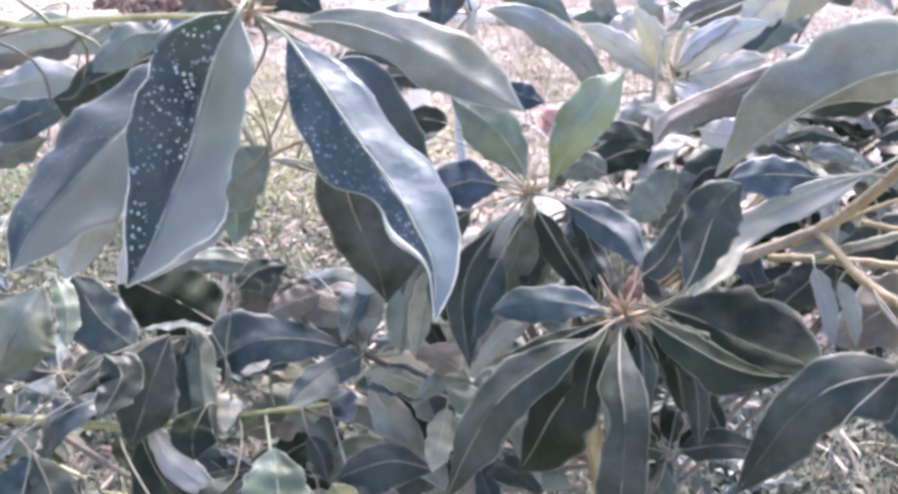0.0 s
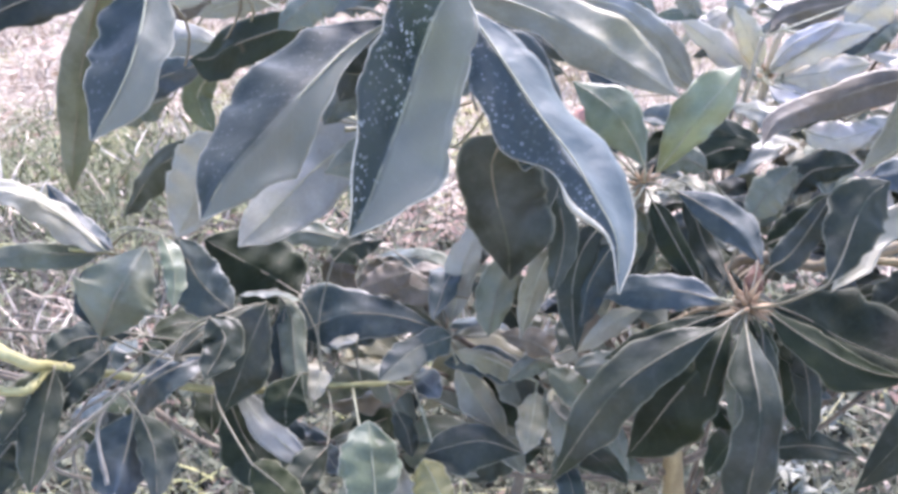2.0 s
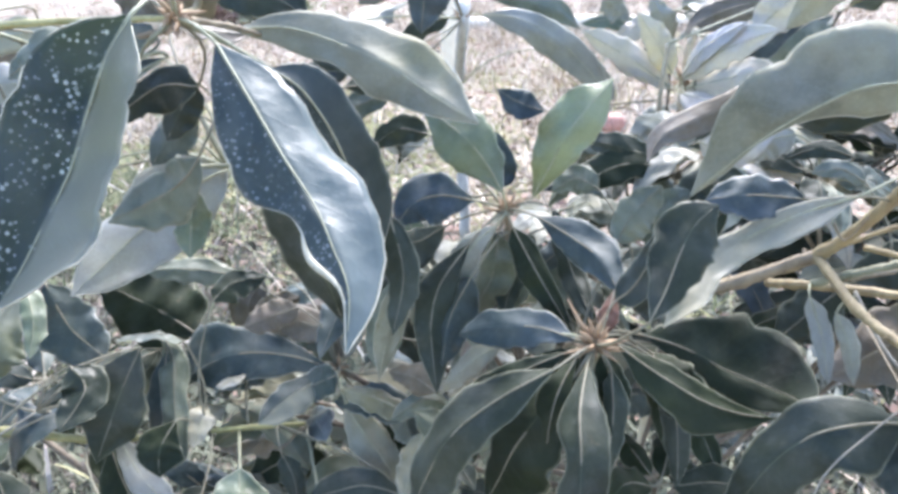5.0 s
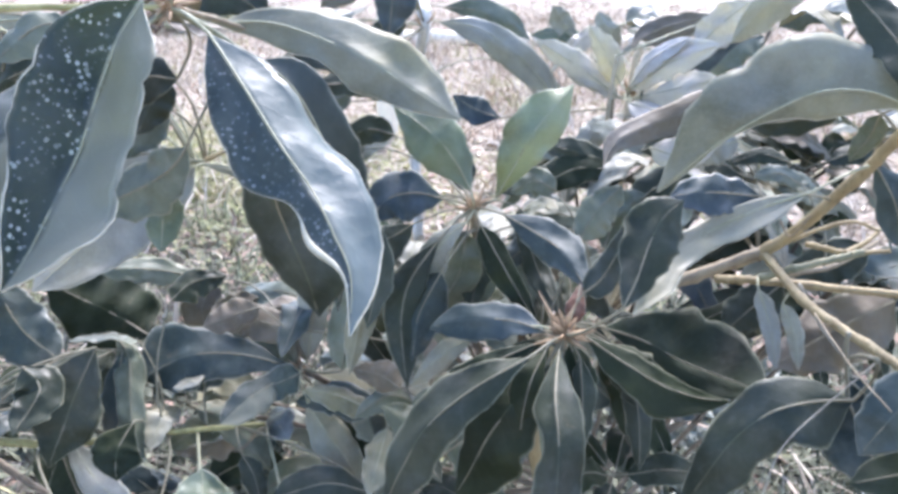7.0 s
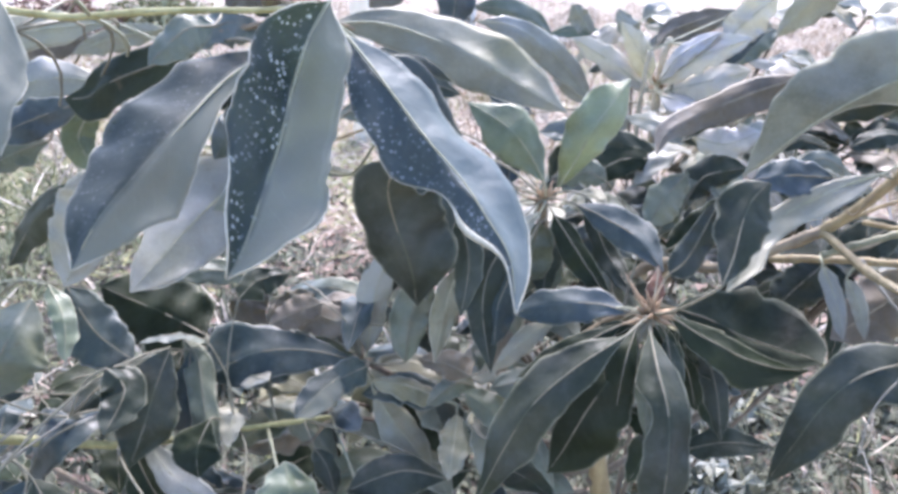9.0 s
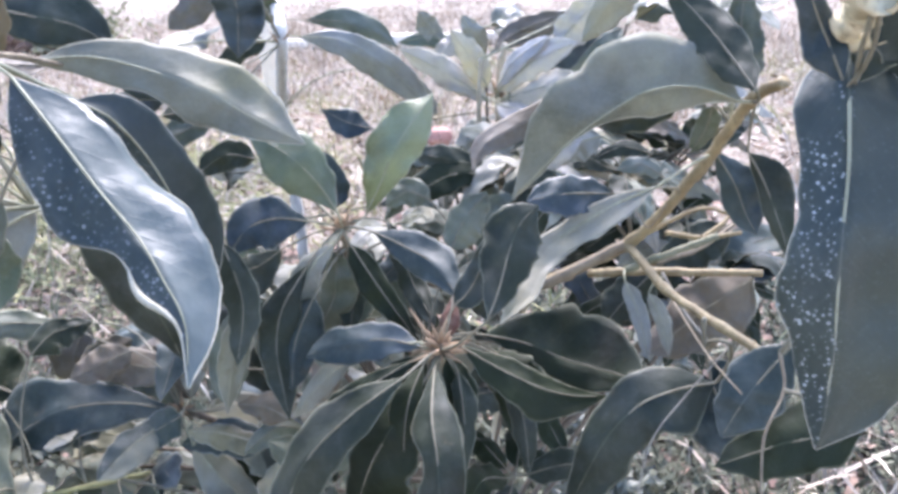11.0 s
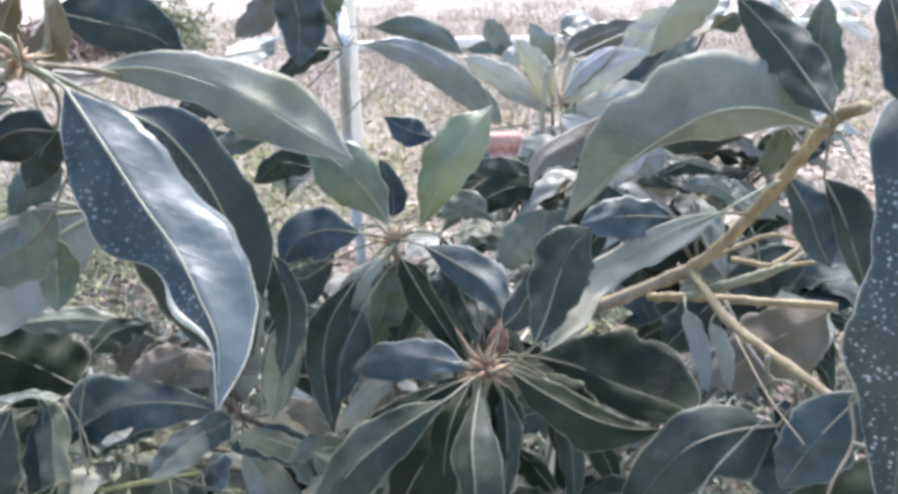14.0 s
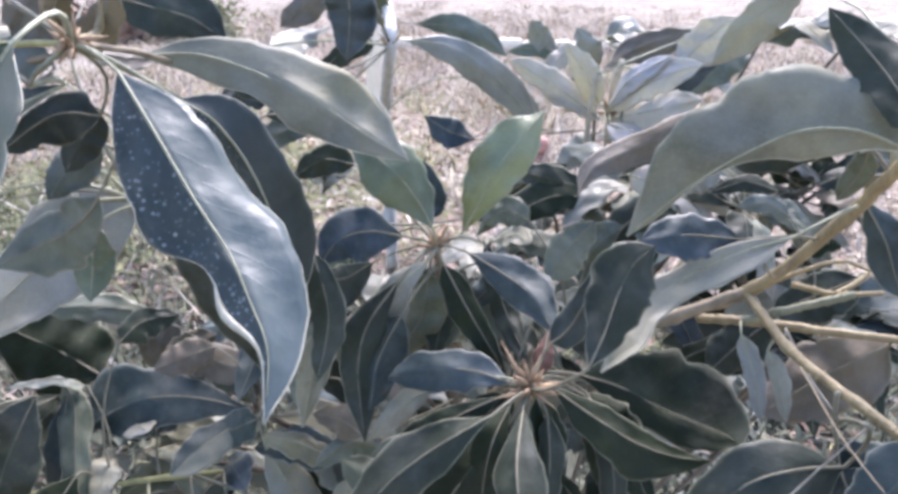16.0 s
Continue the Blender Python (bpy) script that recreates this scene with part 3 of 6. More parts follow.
def stick(a, b, radius, seed):
    bm = bmesh.new()
    rnd = random.Random(seed)
    mid = (Vector(a) + Vector(b)) * 0.5 + Vector((rnd.uniform(-0.02, 0.02), rnd.uniform(-0.02, 0.02), 0.012))
    tube(bm, spline([a, mid, b], 8), lambda u: radius * (1.1 - 0.5 * u), 7)
    return tagged(part("stick", bm, bark_grey, None), "thin bleached stick lying on the weeds", "stick", "sticks on the ground")


def shrub(name, at, spread, count, size, material, label, category, seed):
    """A loose heap of small leaves, as wide and high as spread says."""
    rng = np.random.default_rng(seed)
    p = rng.normal(0, 1, (count, 3))
    p = p / np.linalg.norm(p, axis=1)[:, None] * (rng.random(count) ** 0.4)[:, None]
    lump = 0.55 + 0.45 * np.abs(np.sin(p[:, 0] * 4.1 + 1.0) * np.cos(p[:, 1] * 3.3) + 0.4 * np.sin(p[:, 2] * 6.0))
    p = p * np.array(spread) * lump[:, None] + np.array(at)
    p[:, 2] = np.maximum(np.abs(p[:, 2]), 0.02)
    d = rng.normal(0, 1, (count, 3))
    d /= np.linalg.norm(d, axis=1)[:, None]
    s = np.cross(d, rng.normal(0, 1, (count, 3)))
    s /= np.linalg.norm(s, axis=1)[:, None]
    ln = size * rng.uniform(0.6, 1.4, count)[:, None]
    bend = np.cross(d, s) * ln * 0.15
    verts = np.stack([p, p + d * ln * 0.5 - s * ln * 0.22 + bend, p + d * ln, p + d * ln * 0.5 + s * ln * 0.22 + bend], 1)
    faces = np.arange(count * 4).reshape(-1, 4)
    data = bpy.data.meshes.new(name)
    data.from_pydata(verts.reshape(-1, 3).tolist(), [], faces.tolist())
    data.materials.append(material)
    return tagged(new(name, data), label, category, kind="stuff")


brick((0.47, 3.56, 0.045), 6)
brick((0.478, 3.565, 0.117), 9)
post((-0.285, 3.9, 0), 1.5, 0.058)
kerb(-0.8, 1.9, 7.9, 0.14)
log((-5.4, 6.6, 0.1), (-3.7, 7.9, 0.1), 0.11)
for k, (x, y) in enumerate(((0.72, 1.42), (0.61, 1.29), (0.82, 1.52), (0.46, 1.42), (0.56, 1.10))):
    shrub("weed", (x, y, 0.0), (0.15, 0.12, 0.10), 240, 0.045, grass_grey, "low soft grey green weed growing on the soil", "weed", 41 + k)
stick((0.44, 1.18, 0.03), (0.56, 1.04, 0.02), 0.0045, 1)
stick((0.47, 1.20, 0.03), (0.60, 1.08, 0.02), 0.004, 2)
stick((0.40, 1.06, 0.02), (0.55, 1.00, 0.03), 0.0035, 3)
stick((0.78, 1.22, 0.03), (0.95, 1.30, 0.03), 0.003, 4)
shrub("shrub", (-2.75, 8.4, 0.0), (0.75, 0.5, 0.7), 1500, 0.10, leaf_far, "pale green shrub growing far behind on dry ground", "shrub", 21)
shrub("brush_heap", (-3.7, 8.2, 0.0), (0.7, 0.5, 0.42), 3200, 0.11, litter_brown, "heap of dark dead brown leaves", "brush heap", 22)


# ---- young avocado trees ----
def tree(label):
    return tagged(new("avocado_tree"), label, "tree")


left_tree = tree("young avocado tree with long drooping speckled leaves")
front_tree = tree("young avocado tree with dark leaf rosettes on golden twigs")
right_tree = tree("young avocado tree with one broad speckled leaf hanging")
rear_tree = tree("slender avocado sapling with a pale bare stem")

trunk(left_tree, [(-0.98, 0.84, -0.05), (-0.96, 0.82, 0.3), (-0.92, 0.78, 0.62)], 0.016, 0.008, bark_brown)
trunk(front_tree, [(0.225, 0.69, -0.05), (0.215, 0.68, 0.3), (0.15, 0.66, 0.62)], 0.015, 0.010, bark_gold)
trunk(right_tree, [(0.78, 0.66, -0.05), (0.76, 0.64, 0.4), (0.74, 0.62, 0.70)], 0.014, 0.007, bark_brown)
bud(front_tree, (0.164, 0.504, 0.735), 0.028, 34, 0)
bud(front_tree, (0.096, 0.626, 0.790), 0.024, 22, 1)
bud(front_tree, (-0.081, 0.674, 0.590), 0.018, 14, 2)
bud(left_tree, (-0.438, 0.672, 0.658), 0.014, 8, 3)
bud(rear_tree, (0.041, 0.859, 0.921), 0.020, 12, 4)
bud(rear_tree, (0.300, 0.946, 0.835), 0.026, 16, 5)
# leaf sets: shade and dusk put crown shade into colour, light brightens
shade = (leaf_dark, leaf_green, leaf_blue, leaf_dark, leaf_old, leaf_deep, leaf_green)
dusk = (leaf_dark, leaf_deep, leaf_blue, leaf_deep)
mixed = (leaf_dark, leaf_olive, leaf_green, leaf_blue, leaf_green, leaf_pale, leaf_olive)
light = (leaf_pale, leaf_green, leaf_sunlit, leaf_pale, leaf_olive, leaf_sunlit)
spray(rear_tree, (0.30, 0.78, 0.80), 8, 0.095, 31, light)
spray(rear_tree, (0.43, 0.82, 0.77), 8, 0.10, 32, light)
spray(front_tree, (0.09, 0.74, 0.66), 8, 0.10, 33, shade)
spray(front_tree, (0.26, 0.70, 0.62), 7, 0.10, 34, mixed)
spray(front_tree, (0.50, 0.74, 0.67), 8, 0.10, 35, mixed)
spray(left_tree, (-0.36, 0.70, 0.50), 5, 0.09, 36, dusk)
spray(front_tree, (0.02, 0.72, 0.55), 7, 0.10, 38, mixed)
spray(front_tree, (0.395, 0.75, 0.785), 9, 0.065, 41, (leaf_dark, leaf_green, leaf_blue, leaf_dark))
spray(front_tree, (0.36, 0.82, 0.80), 8, 0.07, 42, (leaf_dark, leaf_green, leaf_pale, leaf_blue))
twig(front_tree, ((0.44, 0.725, 0.60), (0.41, 0.74, 0.70), (0.395, 0.75, 0.785)), 0.003, 0.002, bark_tan)
twig(front_tree, ((0.41, 0.74, 0.70), (0.38, 0.79, 0.75), (0.36, 0.82, 0.80)), 0.0025, 0.002, bark_tan)
spray(rear_tree, (0.52, 0.95, 0.84), 8, 0.11, 40, light)
twig(front_tree, ((0.17, 0.67, 0.40), (0.08, 0.70, 0.46), (0.02, 0.72, 0.55)), 0.004, 0.003, bark_brown)
twig(rear_tree, ((0.31, 0.98, 0.45), (0.44, 0.97, 0.66), (0.52, 0.95, 0.84)), 0.005, 0.003, bark_pale)
spray(left_tree, (-0.20, 0.64, 0.45), 6, 0.09, 37, dusk)
twig(rear_tree, ((0.31, 0.98, 0.5), (0.31, 0.86, 0.68), (0.30, 0.78, 0.80)), 0.005, 0.003, bark_pale)
twig(rear_tree, ((0.31, 0.98, 0.5), (0.40, 0.90, 0.66), (0.43, 0.82, 0.77)), 0.005, 0.003, bark_pale)
twig(front_tree, ((0.15, 0.66, 0.56), (0.11, 0.71, 0.60), (0.09, 0.74, 0.66)), 0.004, 0.003, bark_brown)
twig(front_tree, ((0.17, 0.665, 0.5), (0.22, 0.69, 0.55), (0.26, 0.70, 0.62)), 0.004, 0.003, bark_brown)
twig(front_tree, ((0.18, 0.67, 0.42), (0.36, 0.71, 0.52), (0.50, 0.74, 0.67)), 0.005, 0.003, bark_brown)
twig(left_tree, ((-0.94, 0.80, 0.45), (-0.62, 0.73, 0.43), (-0.50, 0.72, 0.45), (-0.36, 0.70, 0.50)), 0.004, 0.003, bark_brown)
twig(left_tree, ((-0.50, 0.72, 0.45), (-0.35, 0.67, 0.40), (-0.20, 0.64, 0.45)), 0.004, 0.003, bark_brown)

# shoots deep in the crowns; shade and dusk darken them by leaf colour
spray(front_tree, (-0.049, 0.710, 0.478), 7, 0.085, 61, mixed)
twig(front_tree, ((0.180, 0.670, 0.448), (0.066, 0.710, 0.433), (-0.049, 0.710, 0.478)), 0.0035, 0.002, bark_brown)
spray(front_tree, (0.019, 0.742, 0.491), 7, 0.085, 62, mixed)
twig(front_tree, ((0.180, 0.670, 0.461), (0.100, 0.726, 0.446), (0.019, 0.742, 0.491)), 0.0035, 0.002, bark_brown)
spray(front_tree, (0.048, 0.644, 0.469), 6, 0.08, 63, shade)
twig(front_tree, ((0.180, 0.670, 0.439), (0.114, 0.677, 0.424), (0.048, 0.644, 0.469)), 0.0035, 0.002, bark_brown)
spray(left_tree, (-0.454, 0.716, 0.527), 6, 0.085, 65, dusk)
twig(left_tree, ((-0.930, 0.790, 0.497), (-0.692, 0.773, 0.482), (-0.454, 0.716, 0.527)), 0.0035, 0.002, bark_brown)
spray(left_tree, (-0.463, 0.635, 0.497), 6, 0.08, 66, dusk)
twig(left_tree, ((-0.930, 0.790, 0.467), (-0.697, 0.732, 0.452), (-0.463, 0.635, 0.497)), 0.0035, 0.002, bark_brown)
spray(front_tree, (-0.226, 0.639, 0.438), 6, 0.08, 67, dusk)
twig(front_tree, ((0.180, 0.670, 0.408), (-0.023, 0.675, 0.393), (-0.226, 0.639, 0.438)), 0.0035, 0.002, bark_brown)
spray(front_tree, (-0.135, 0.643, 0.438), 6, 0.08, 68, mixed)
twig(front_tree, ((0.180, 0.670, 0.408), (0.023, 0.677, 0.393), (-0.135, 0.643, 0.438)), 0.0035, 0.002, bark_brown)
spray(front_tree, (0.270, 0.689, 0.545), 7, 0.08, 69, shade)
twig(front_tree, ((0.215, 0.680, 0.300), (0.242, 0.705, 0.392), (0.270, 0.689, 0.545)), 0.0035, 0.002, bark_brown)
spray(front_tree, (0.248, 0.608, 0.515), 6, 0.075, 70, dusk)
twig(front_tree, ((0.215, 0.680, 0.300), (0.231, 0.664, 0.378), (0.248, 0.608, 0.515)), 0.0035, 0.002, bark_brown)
spray(front_tree, (0.443, 0.718, 0.635), 7, 0.085, 71, shade)
twig(front_tree, ((0.215, 0.680, 0.300), (0.329, 0.719, 0.438), (0.443, 0.718, 0.635)), 0.0035, 0.002, bark_brown)
spray(front_tree, (0.311, 0.812, 0.659), 7, 0.085, 72, shade)
twig(front_tree, ((0.215, 0.680, 0.300), (0.263, 0.766, 0.449), (0.311, 0.812, 0.659)), 0.0035, 0.002, bark_brown)
spray(front_tree, (0.069, 0.741, 0.671), 7, 0.08, 73, shade)
twig(front_tree, ((0.180, 0.670, 0.500), (0.124, 0.725, 0.556), (0.069, 0.741, 0.671)), 0.0035, 0.002, bark_brown)
spray(rear_tree, (0.229, 0.866, 0.688), 7, 0.085, 74, mixed)
twig(rear_tree, ((0.310, 0.980, 0.500), (0.270, 0.943, 0.564), (0.229, 0.866, 0.688)), 0.0035, 0.002, bark_brown)
spray(rear_tree, (0.378, 0.844, 0.721), 7, 0.085, 75, mixed)
twig(rear_tree, ((0.310, 0.980, 0.500), (0.344, 0.932, 0.580), (0.378, 0.844, 0.721)), 0.0035, 0.002, bark_brown)
spray(front_tree, (0.143, 0.689, 0.697), 6, 0.07, 76, shade)
twig(front_tree, ((0.180, 0.670, 0.500), (0.162, 0.700, 0.568), (0.143, 0.689, 0.697)), 0.0035, 0.002, bark_brown)
spray(front_tree, (0.433, 0.694, 0.652), 7, 0.085, 77, dusk)
twig(front_tree, ((0.215, 0.680, 0.300), (0.324, 0.707, 0.446), (0.433, 0.694, 0.652)), 0.0035, 0.002, bark_brown)
spray(front_tree, (-0.068, 0.766, 0.616), 6, 0.08, 78, shade)
twig(front_tree, ((0.180, 0.670, 0.500), (0.056, 0.738, 0.528), (-0.068, 0.766, 0.616)), 0.0035, 0.002, bark_brown)
spray(front_tree, (-0.134, 0.708, 0.506), 7, 0.085, 79, mixed)
twig(front_tree, ((0.180, 0.670, 0.476), (0.023, 0.709, 0.461), (-0.134, 0.708, 0.506)), 0.0035, 0.002, bark_brown)
spray(front_tree, (-0.227, 0.714, 0.544), 6, 0.08, 80, mixed)
twig(front_tree, ((0.180, 0.670, 0.500), (-0.024, 0.712, 0.492), (-0.227, 0.714, 0.544)), 0.0035, 0.002, bark_brown)
spray(front_tree, (0.054, 0.644, 0.569), 7, 0.075, 81, mixed)
twig(front_tree, ((0.180, 0.670, 0.500), (0.117, 0.677, 0.505), (0.054, 0.644, 0.569)), 0.0035, 0.002, bark_brown)
spray(front_tree, (0.150, 0.803, 0.723), 6, 0.075, 82, mixed)
twig(front_tree, ((0.180, 0.670, 0.500), (0.165, 0.757, 0.582), (0.150, 0.803, 0.723)), 0.0035, 0.002, bark_brown)
spray(front_tree, (0.030, 0.677, 0.699), 6, 0.07, 83, mixed)
twig(front_tree, ((0.180, 0.670, 0.500), (0.105, 0.694, 0.569), (0.030, 0.677, 0.699)), 0.0035, 0.002, bark_brown)
spray(front_tree, (0.468, 0.770, 0.719), 6, 0.08, 84, dusk)
twig(front_tree, ((0.215, 0.680, 0.300), (0.342, 0.745, 0.479), (0.468, 0.770, 0.719)), 0.0035, 0.002, bark_brown)
spray(front_tree, (0.472, 0.682, 0.665), 6, 0.08, 85, dusk)
twig(front_tree, ((0.215, 0.680, 0.300), (0.344, 0.701, 0.453), (0.472, 0.682, 0.665)), 0.0035, 0.002, bark_brown)
spray(front_tree, (0.020, 0.622, 0.568), 6, 0.075, 86, mixed)
twig(front_tree, ((0.180, 0.670, 0.500), (0.100, 0.666, 0.504), (0.020, 0.622, 0.568)), 0.0035, 0.002, bark_brown)
spray(front_tree, (-0.203, 0.668, 0.545), 6, 0.08, 87, mixed)
twig(front_tree, ((0.180, 0.670, 0.500), (-0.011, 0.689, 0.492), (-0.203, 0.668, 0.545)), 0.0035, 0.002, bark_brown)
spray(front_tree, (0.200, 0.740, 0.691), 6, 0.08, 88, shade)
twig(front_tree, ((0.215, 0.680, 0.300), (0.207, 0.730, 0.466), (0.200, 0.740, 0.691)), 0.0035, 0.002, bark_brown)
spray(rear_tree, (0.371, 0.939, 0.780), 6, 0.09, 91, light)
twig(rear_tree, ((0.310, 0.980, 0.500), (0.340, 0.979, 0.610), (0.371, 0.939, 0.780)), 0.0035, 0.002, bark_brown)
spray(rear_tree, (0.229, 0.911, 0.747), 6, 0.08, 92, mixed)
twig(rear_tree, ((0.310, 0.980, 0.500), (0.270, 0.966, 0.593), (0.229, 0.911, 0.747)), 0.0035, 0.002, bark_brown)
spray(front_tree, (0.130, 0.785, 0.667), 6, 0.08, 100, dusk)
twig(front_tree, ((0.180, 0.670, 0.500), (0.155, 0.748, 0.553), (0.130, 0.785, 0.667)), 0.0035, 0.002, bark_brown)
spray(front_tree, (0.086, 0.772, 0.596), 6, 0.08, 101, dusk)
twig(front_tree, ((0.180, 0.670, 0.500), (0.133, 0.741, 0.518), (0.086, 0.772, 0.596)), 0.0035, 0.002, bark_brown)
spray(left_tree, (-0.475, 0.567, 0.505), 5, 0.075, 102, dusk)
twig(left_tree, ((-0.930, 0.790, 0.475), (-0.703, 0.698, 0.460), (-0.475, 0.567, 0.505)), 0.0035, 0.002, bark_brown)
spray(rear_tree, (0.522, 0.837, 0.784), 7, 0.085, 93, shade)
twig(rear_tree, ((0.310, 0.980, 0.500), (0.416, 0.928, 0.612), (0.522, 0.837, 0.784)), 0.0035, 0.002, bark_brown)
spray(rear_tree, (0.447, 0.839, 0.758), 6, 0.08, 94, mixed)
twig(rear_tree, ((0.310, 0.980, 0.500), (0.378, 0.929, 0.599), (0.447, 0.839, 0.758)), 0.0035, 0.002, bark_brown)
spray(rear_tree, (0.310, 1.108, 0.902), 6, 0.09, 95, light)
twig(rear_tree, ((0.310, 0.980, 0.500), (0.310, 1.064, 0.671), (0.310, 1.108, 0.902)), 0.0035, 0.002, bark_brown)
spray(rear_tree, (0.505, 1.050, 0.906), 6, 0.09, 96, light)
twig(rear_tree, ((0.310, 0.980, 0.500), (0.407, 1.035, 0.673), (0.505, 1.050, 0.906)), 0.0035, 0.002, bark_brown)
spray(rear_tree, (0.601, 1.010, 0.919), 6, 0.09, 97, light)
twig(rear_tree, ((0.310, 0.980, 0.500), (0.455, 1.015, 0.680), (0.601, 1.010, 0.919)), 0.0035, 0.002, bark_brown)
spray(rear_tree, (0.494, 0.832, 0.780), 6, 0.08, 98, shade)
twig(rear_tree, ((0.310, 0.980, 0.500), (0.402, 0.926, 0.610), (0.494, 0.832, 0.780)), 0.0035, 0.002, bark_brown)
spray(rear_tree, (0.581, 0.898, 0.805), 5, 0.08, 99, light)
twig(rear_tree, ((0.310, 0.980, 0.500), (0.446, 0.959, 0.623), (0.581, 0.898, 0.805)), 0.0035, 0.002, bark_brown)

# the leaves and twigs of left_tree
twig(left_tree, ((-0.170, 0.587, 0.836), (-0.152, 0.599, 0.835), (-0.132, 0.609, 0.833)), 0.0022, 0.0018, bark_olive)
twig(left_tree, ((-0.132, 0.609, 0.833), (-0.111, 0.615, 0.842), (-0.085, 0.625, 0.849), (-0.061, 0.635, 0.856)), 0.002, 0.0014, bark_gold)
twig(front_tree, ((0.348, 0.422, 0.768), (0.313, 0.409, 0.740), (0.289, 0.399, 0.717), (0.275, 0.383, 0.691)), 0.0006, 0.0005, bark_grey)
twig(left_tree, ((-0.362, 0.535, 0.620), (-0.392, 0.522, 0.595), (-0.411, 0.508, 0.565), (-0.412, 0.479, 0.503)), 0.0014, 0.0009, bark_grey)
twig(left_tree, ((-0.374, 0.523, 0.595), (-0.411, 0.510, 0.570), (-0.414, 0.497, 0.541), (-0.399, 0.478, 0.499)), 0.0014, 0.0009, bark_grey)
twig(left_tree, ((-0.400, 0.492, 0.553), (-0.424, 0.472, 0.536), (-0.437, 0.459, 0.507)), 0.0014, 0.0009, bark_grey)
twig(left_tree, ((-0.087, 0.454, 0.969), (-0.116, 0.502, 0.957), (-0.158, 0.492, 0.949)), 0.0024, 0.002, bark_tan)
twig(left_tree, ((-0.087, 0.454, 0.969), (-0.112, 0.504, 0.973), (-0.122, 0.514, 0.999)), 0.0018, 0.0013, bark_tan)
twig(left_tree, ((-0.087, 0.454, 0.969), (-0.095, 0.504, 0.972), (-0.094, 0.518, 1.005)), 0.0026, 0.002, bark_gold)
twig(left_tree, ((-0.087, 0.454, 0.969), (-0.129, 0.528, 0.980), (-0.149, 0.528, 0.983)), 0.0012, 0.0009, bark_gold)
twig(left_tree, ((-0.087, 0.454, 0.969), (-0.080, 0.510, 0.958), (-0.066, 0.529, 0.950)), 0.0022, 0.0012, bark_tan)
twig(left_tree, ((-0.087, 0.454, 0.969), (-0.110, 0.490, 0.965), (-0.110, 0.475, 0.981), (-0.106, 0.473, 1.004)), 0.0012, 0.001, bark_tan)
bud(left_tree, (-0.087, 0.454, 0.969), 0.022, 18, 6)
blade(left_tree, ((-0.352, 0.720, 0.886), (-0.387, 0.710, 0.873), (-0.420, 0.699, 0.857), (-0.454, 0.689, 0.846)), (0, 0.0183, 0.0203, 0), (0, 0.0186, 0.0205, 0), (0.491, -0.656, 0.574), (-10, -14), leaf_green, stem=(-0.274, 0.485, 0.952), ripple=0.08)
blade(left_tree, ((-0.354, 0.717, 0.930), (-0.387, 0.708, 0.918), (-0.420, 0.698, 0.905), (-0.452, 0.689, 0.895)), (0, 0.0173, 0.0185, 0), (0, 0.0142, 0.0151, 0), (0.505, -0.674, 0.539), (-10, -14), leaf_old, stem=(-0.274, 0.485, 0.952), ripple=0.08)
blade(left_tree, ((-0.132, 0.608, 0.829), (-0.111, 0.602, 0.828), (-0.090, 0.597, 0.826), (-0.067, 0.591, 0.824)), (0, 0.0044, 0.0044, 0), (0, 0.0047, 0.0052, 0), (0.178, -0.751, 0.635), (-30, -10), leaf_olive, stem=(-0.147, 0.627, 0.825), ripple=0.05)
blade(left_tree, ((-0.253, 0.653, 0.619), (-0.254, 0.633, 0.585), (-0.248, 0.611, 0.546), (-0.241, 0.596, 0.509)), (0, 0.015, 0.0139, 0), (0, 0.0143, 0.0152, 0), (0.374, -0.573, 0.729), (-16, -12), leaf_blue, stem=(-0.332, 0.552, 0.611), ripple=0.08)
blade(left_tree, ((-0.260, 0.619, 0.642), (-0.270, 0.597, 0.615), (-0.278, 0.573, 0.585), (-0.292, 0.558, 0.548)), (0, 0.0317, 0.0356, 0), (0, 0.0198, 0.0276, 0), (0.396, -0.526, 0.753), (-10, -12), leaf_dark, stem=(-0.397, 0.453, 0.570), ripple=0.09)
blade(left_tree, ((-0.421, 0.585, 0.614), (-0.435, 0.595, 0.635), (-0.431, 0.607, 0.661), (-0.420, 0.613, 0.674)), (0, 0.0122, 0.0101, 0), (0, 0.0134, 0.0144, 0), (0.362, -0.620, 0.696), (-12, -10), leaf_blue, stem=(-0.332, 0.552, 0.611), ripple=0.08)
blade(left_tree, ((-0.295, 0.599, 0.558), (-0.263, 0.572, 0.533), (-0.226, 0.546, 0.521), (-0.196, 0.533, 0.515)), (0, 0.0133, 0.0131, 0), (0, 0.0142, 0.0123, 0), (0.267, -0.516, 0.814), (-10, 10), leaf_pale, stem=(-0.288, 0.578, 0.552), ripple=0.07)
blade(left_tree, ((-0.281, 0.665, 0.939), (-0.331, 0.656, 0.934), (-0.377, 0.648, 0.929), (-0.412, 0.640, 0.922)), (0, 0.0169, 0.018, 0), (0, 0.0143, 0.0153, 0), (0.497, -0.686, 0.531), (-10, -15), leaf_pale, stem=(-0.147, 0.627, 0.825), ripple=0.08)
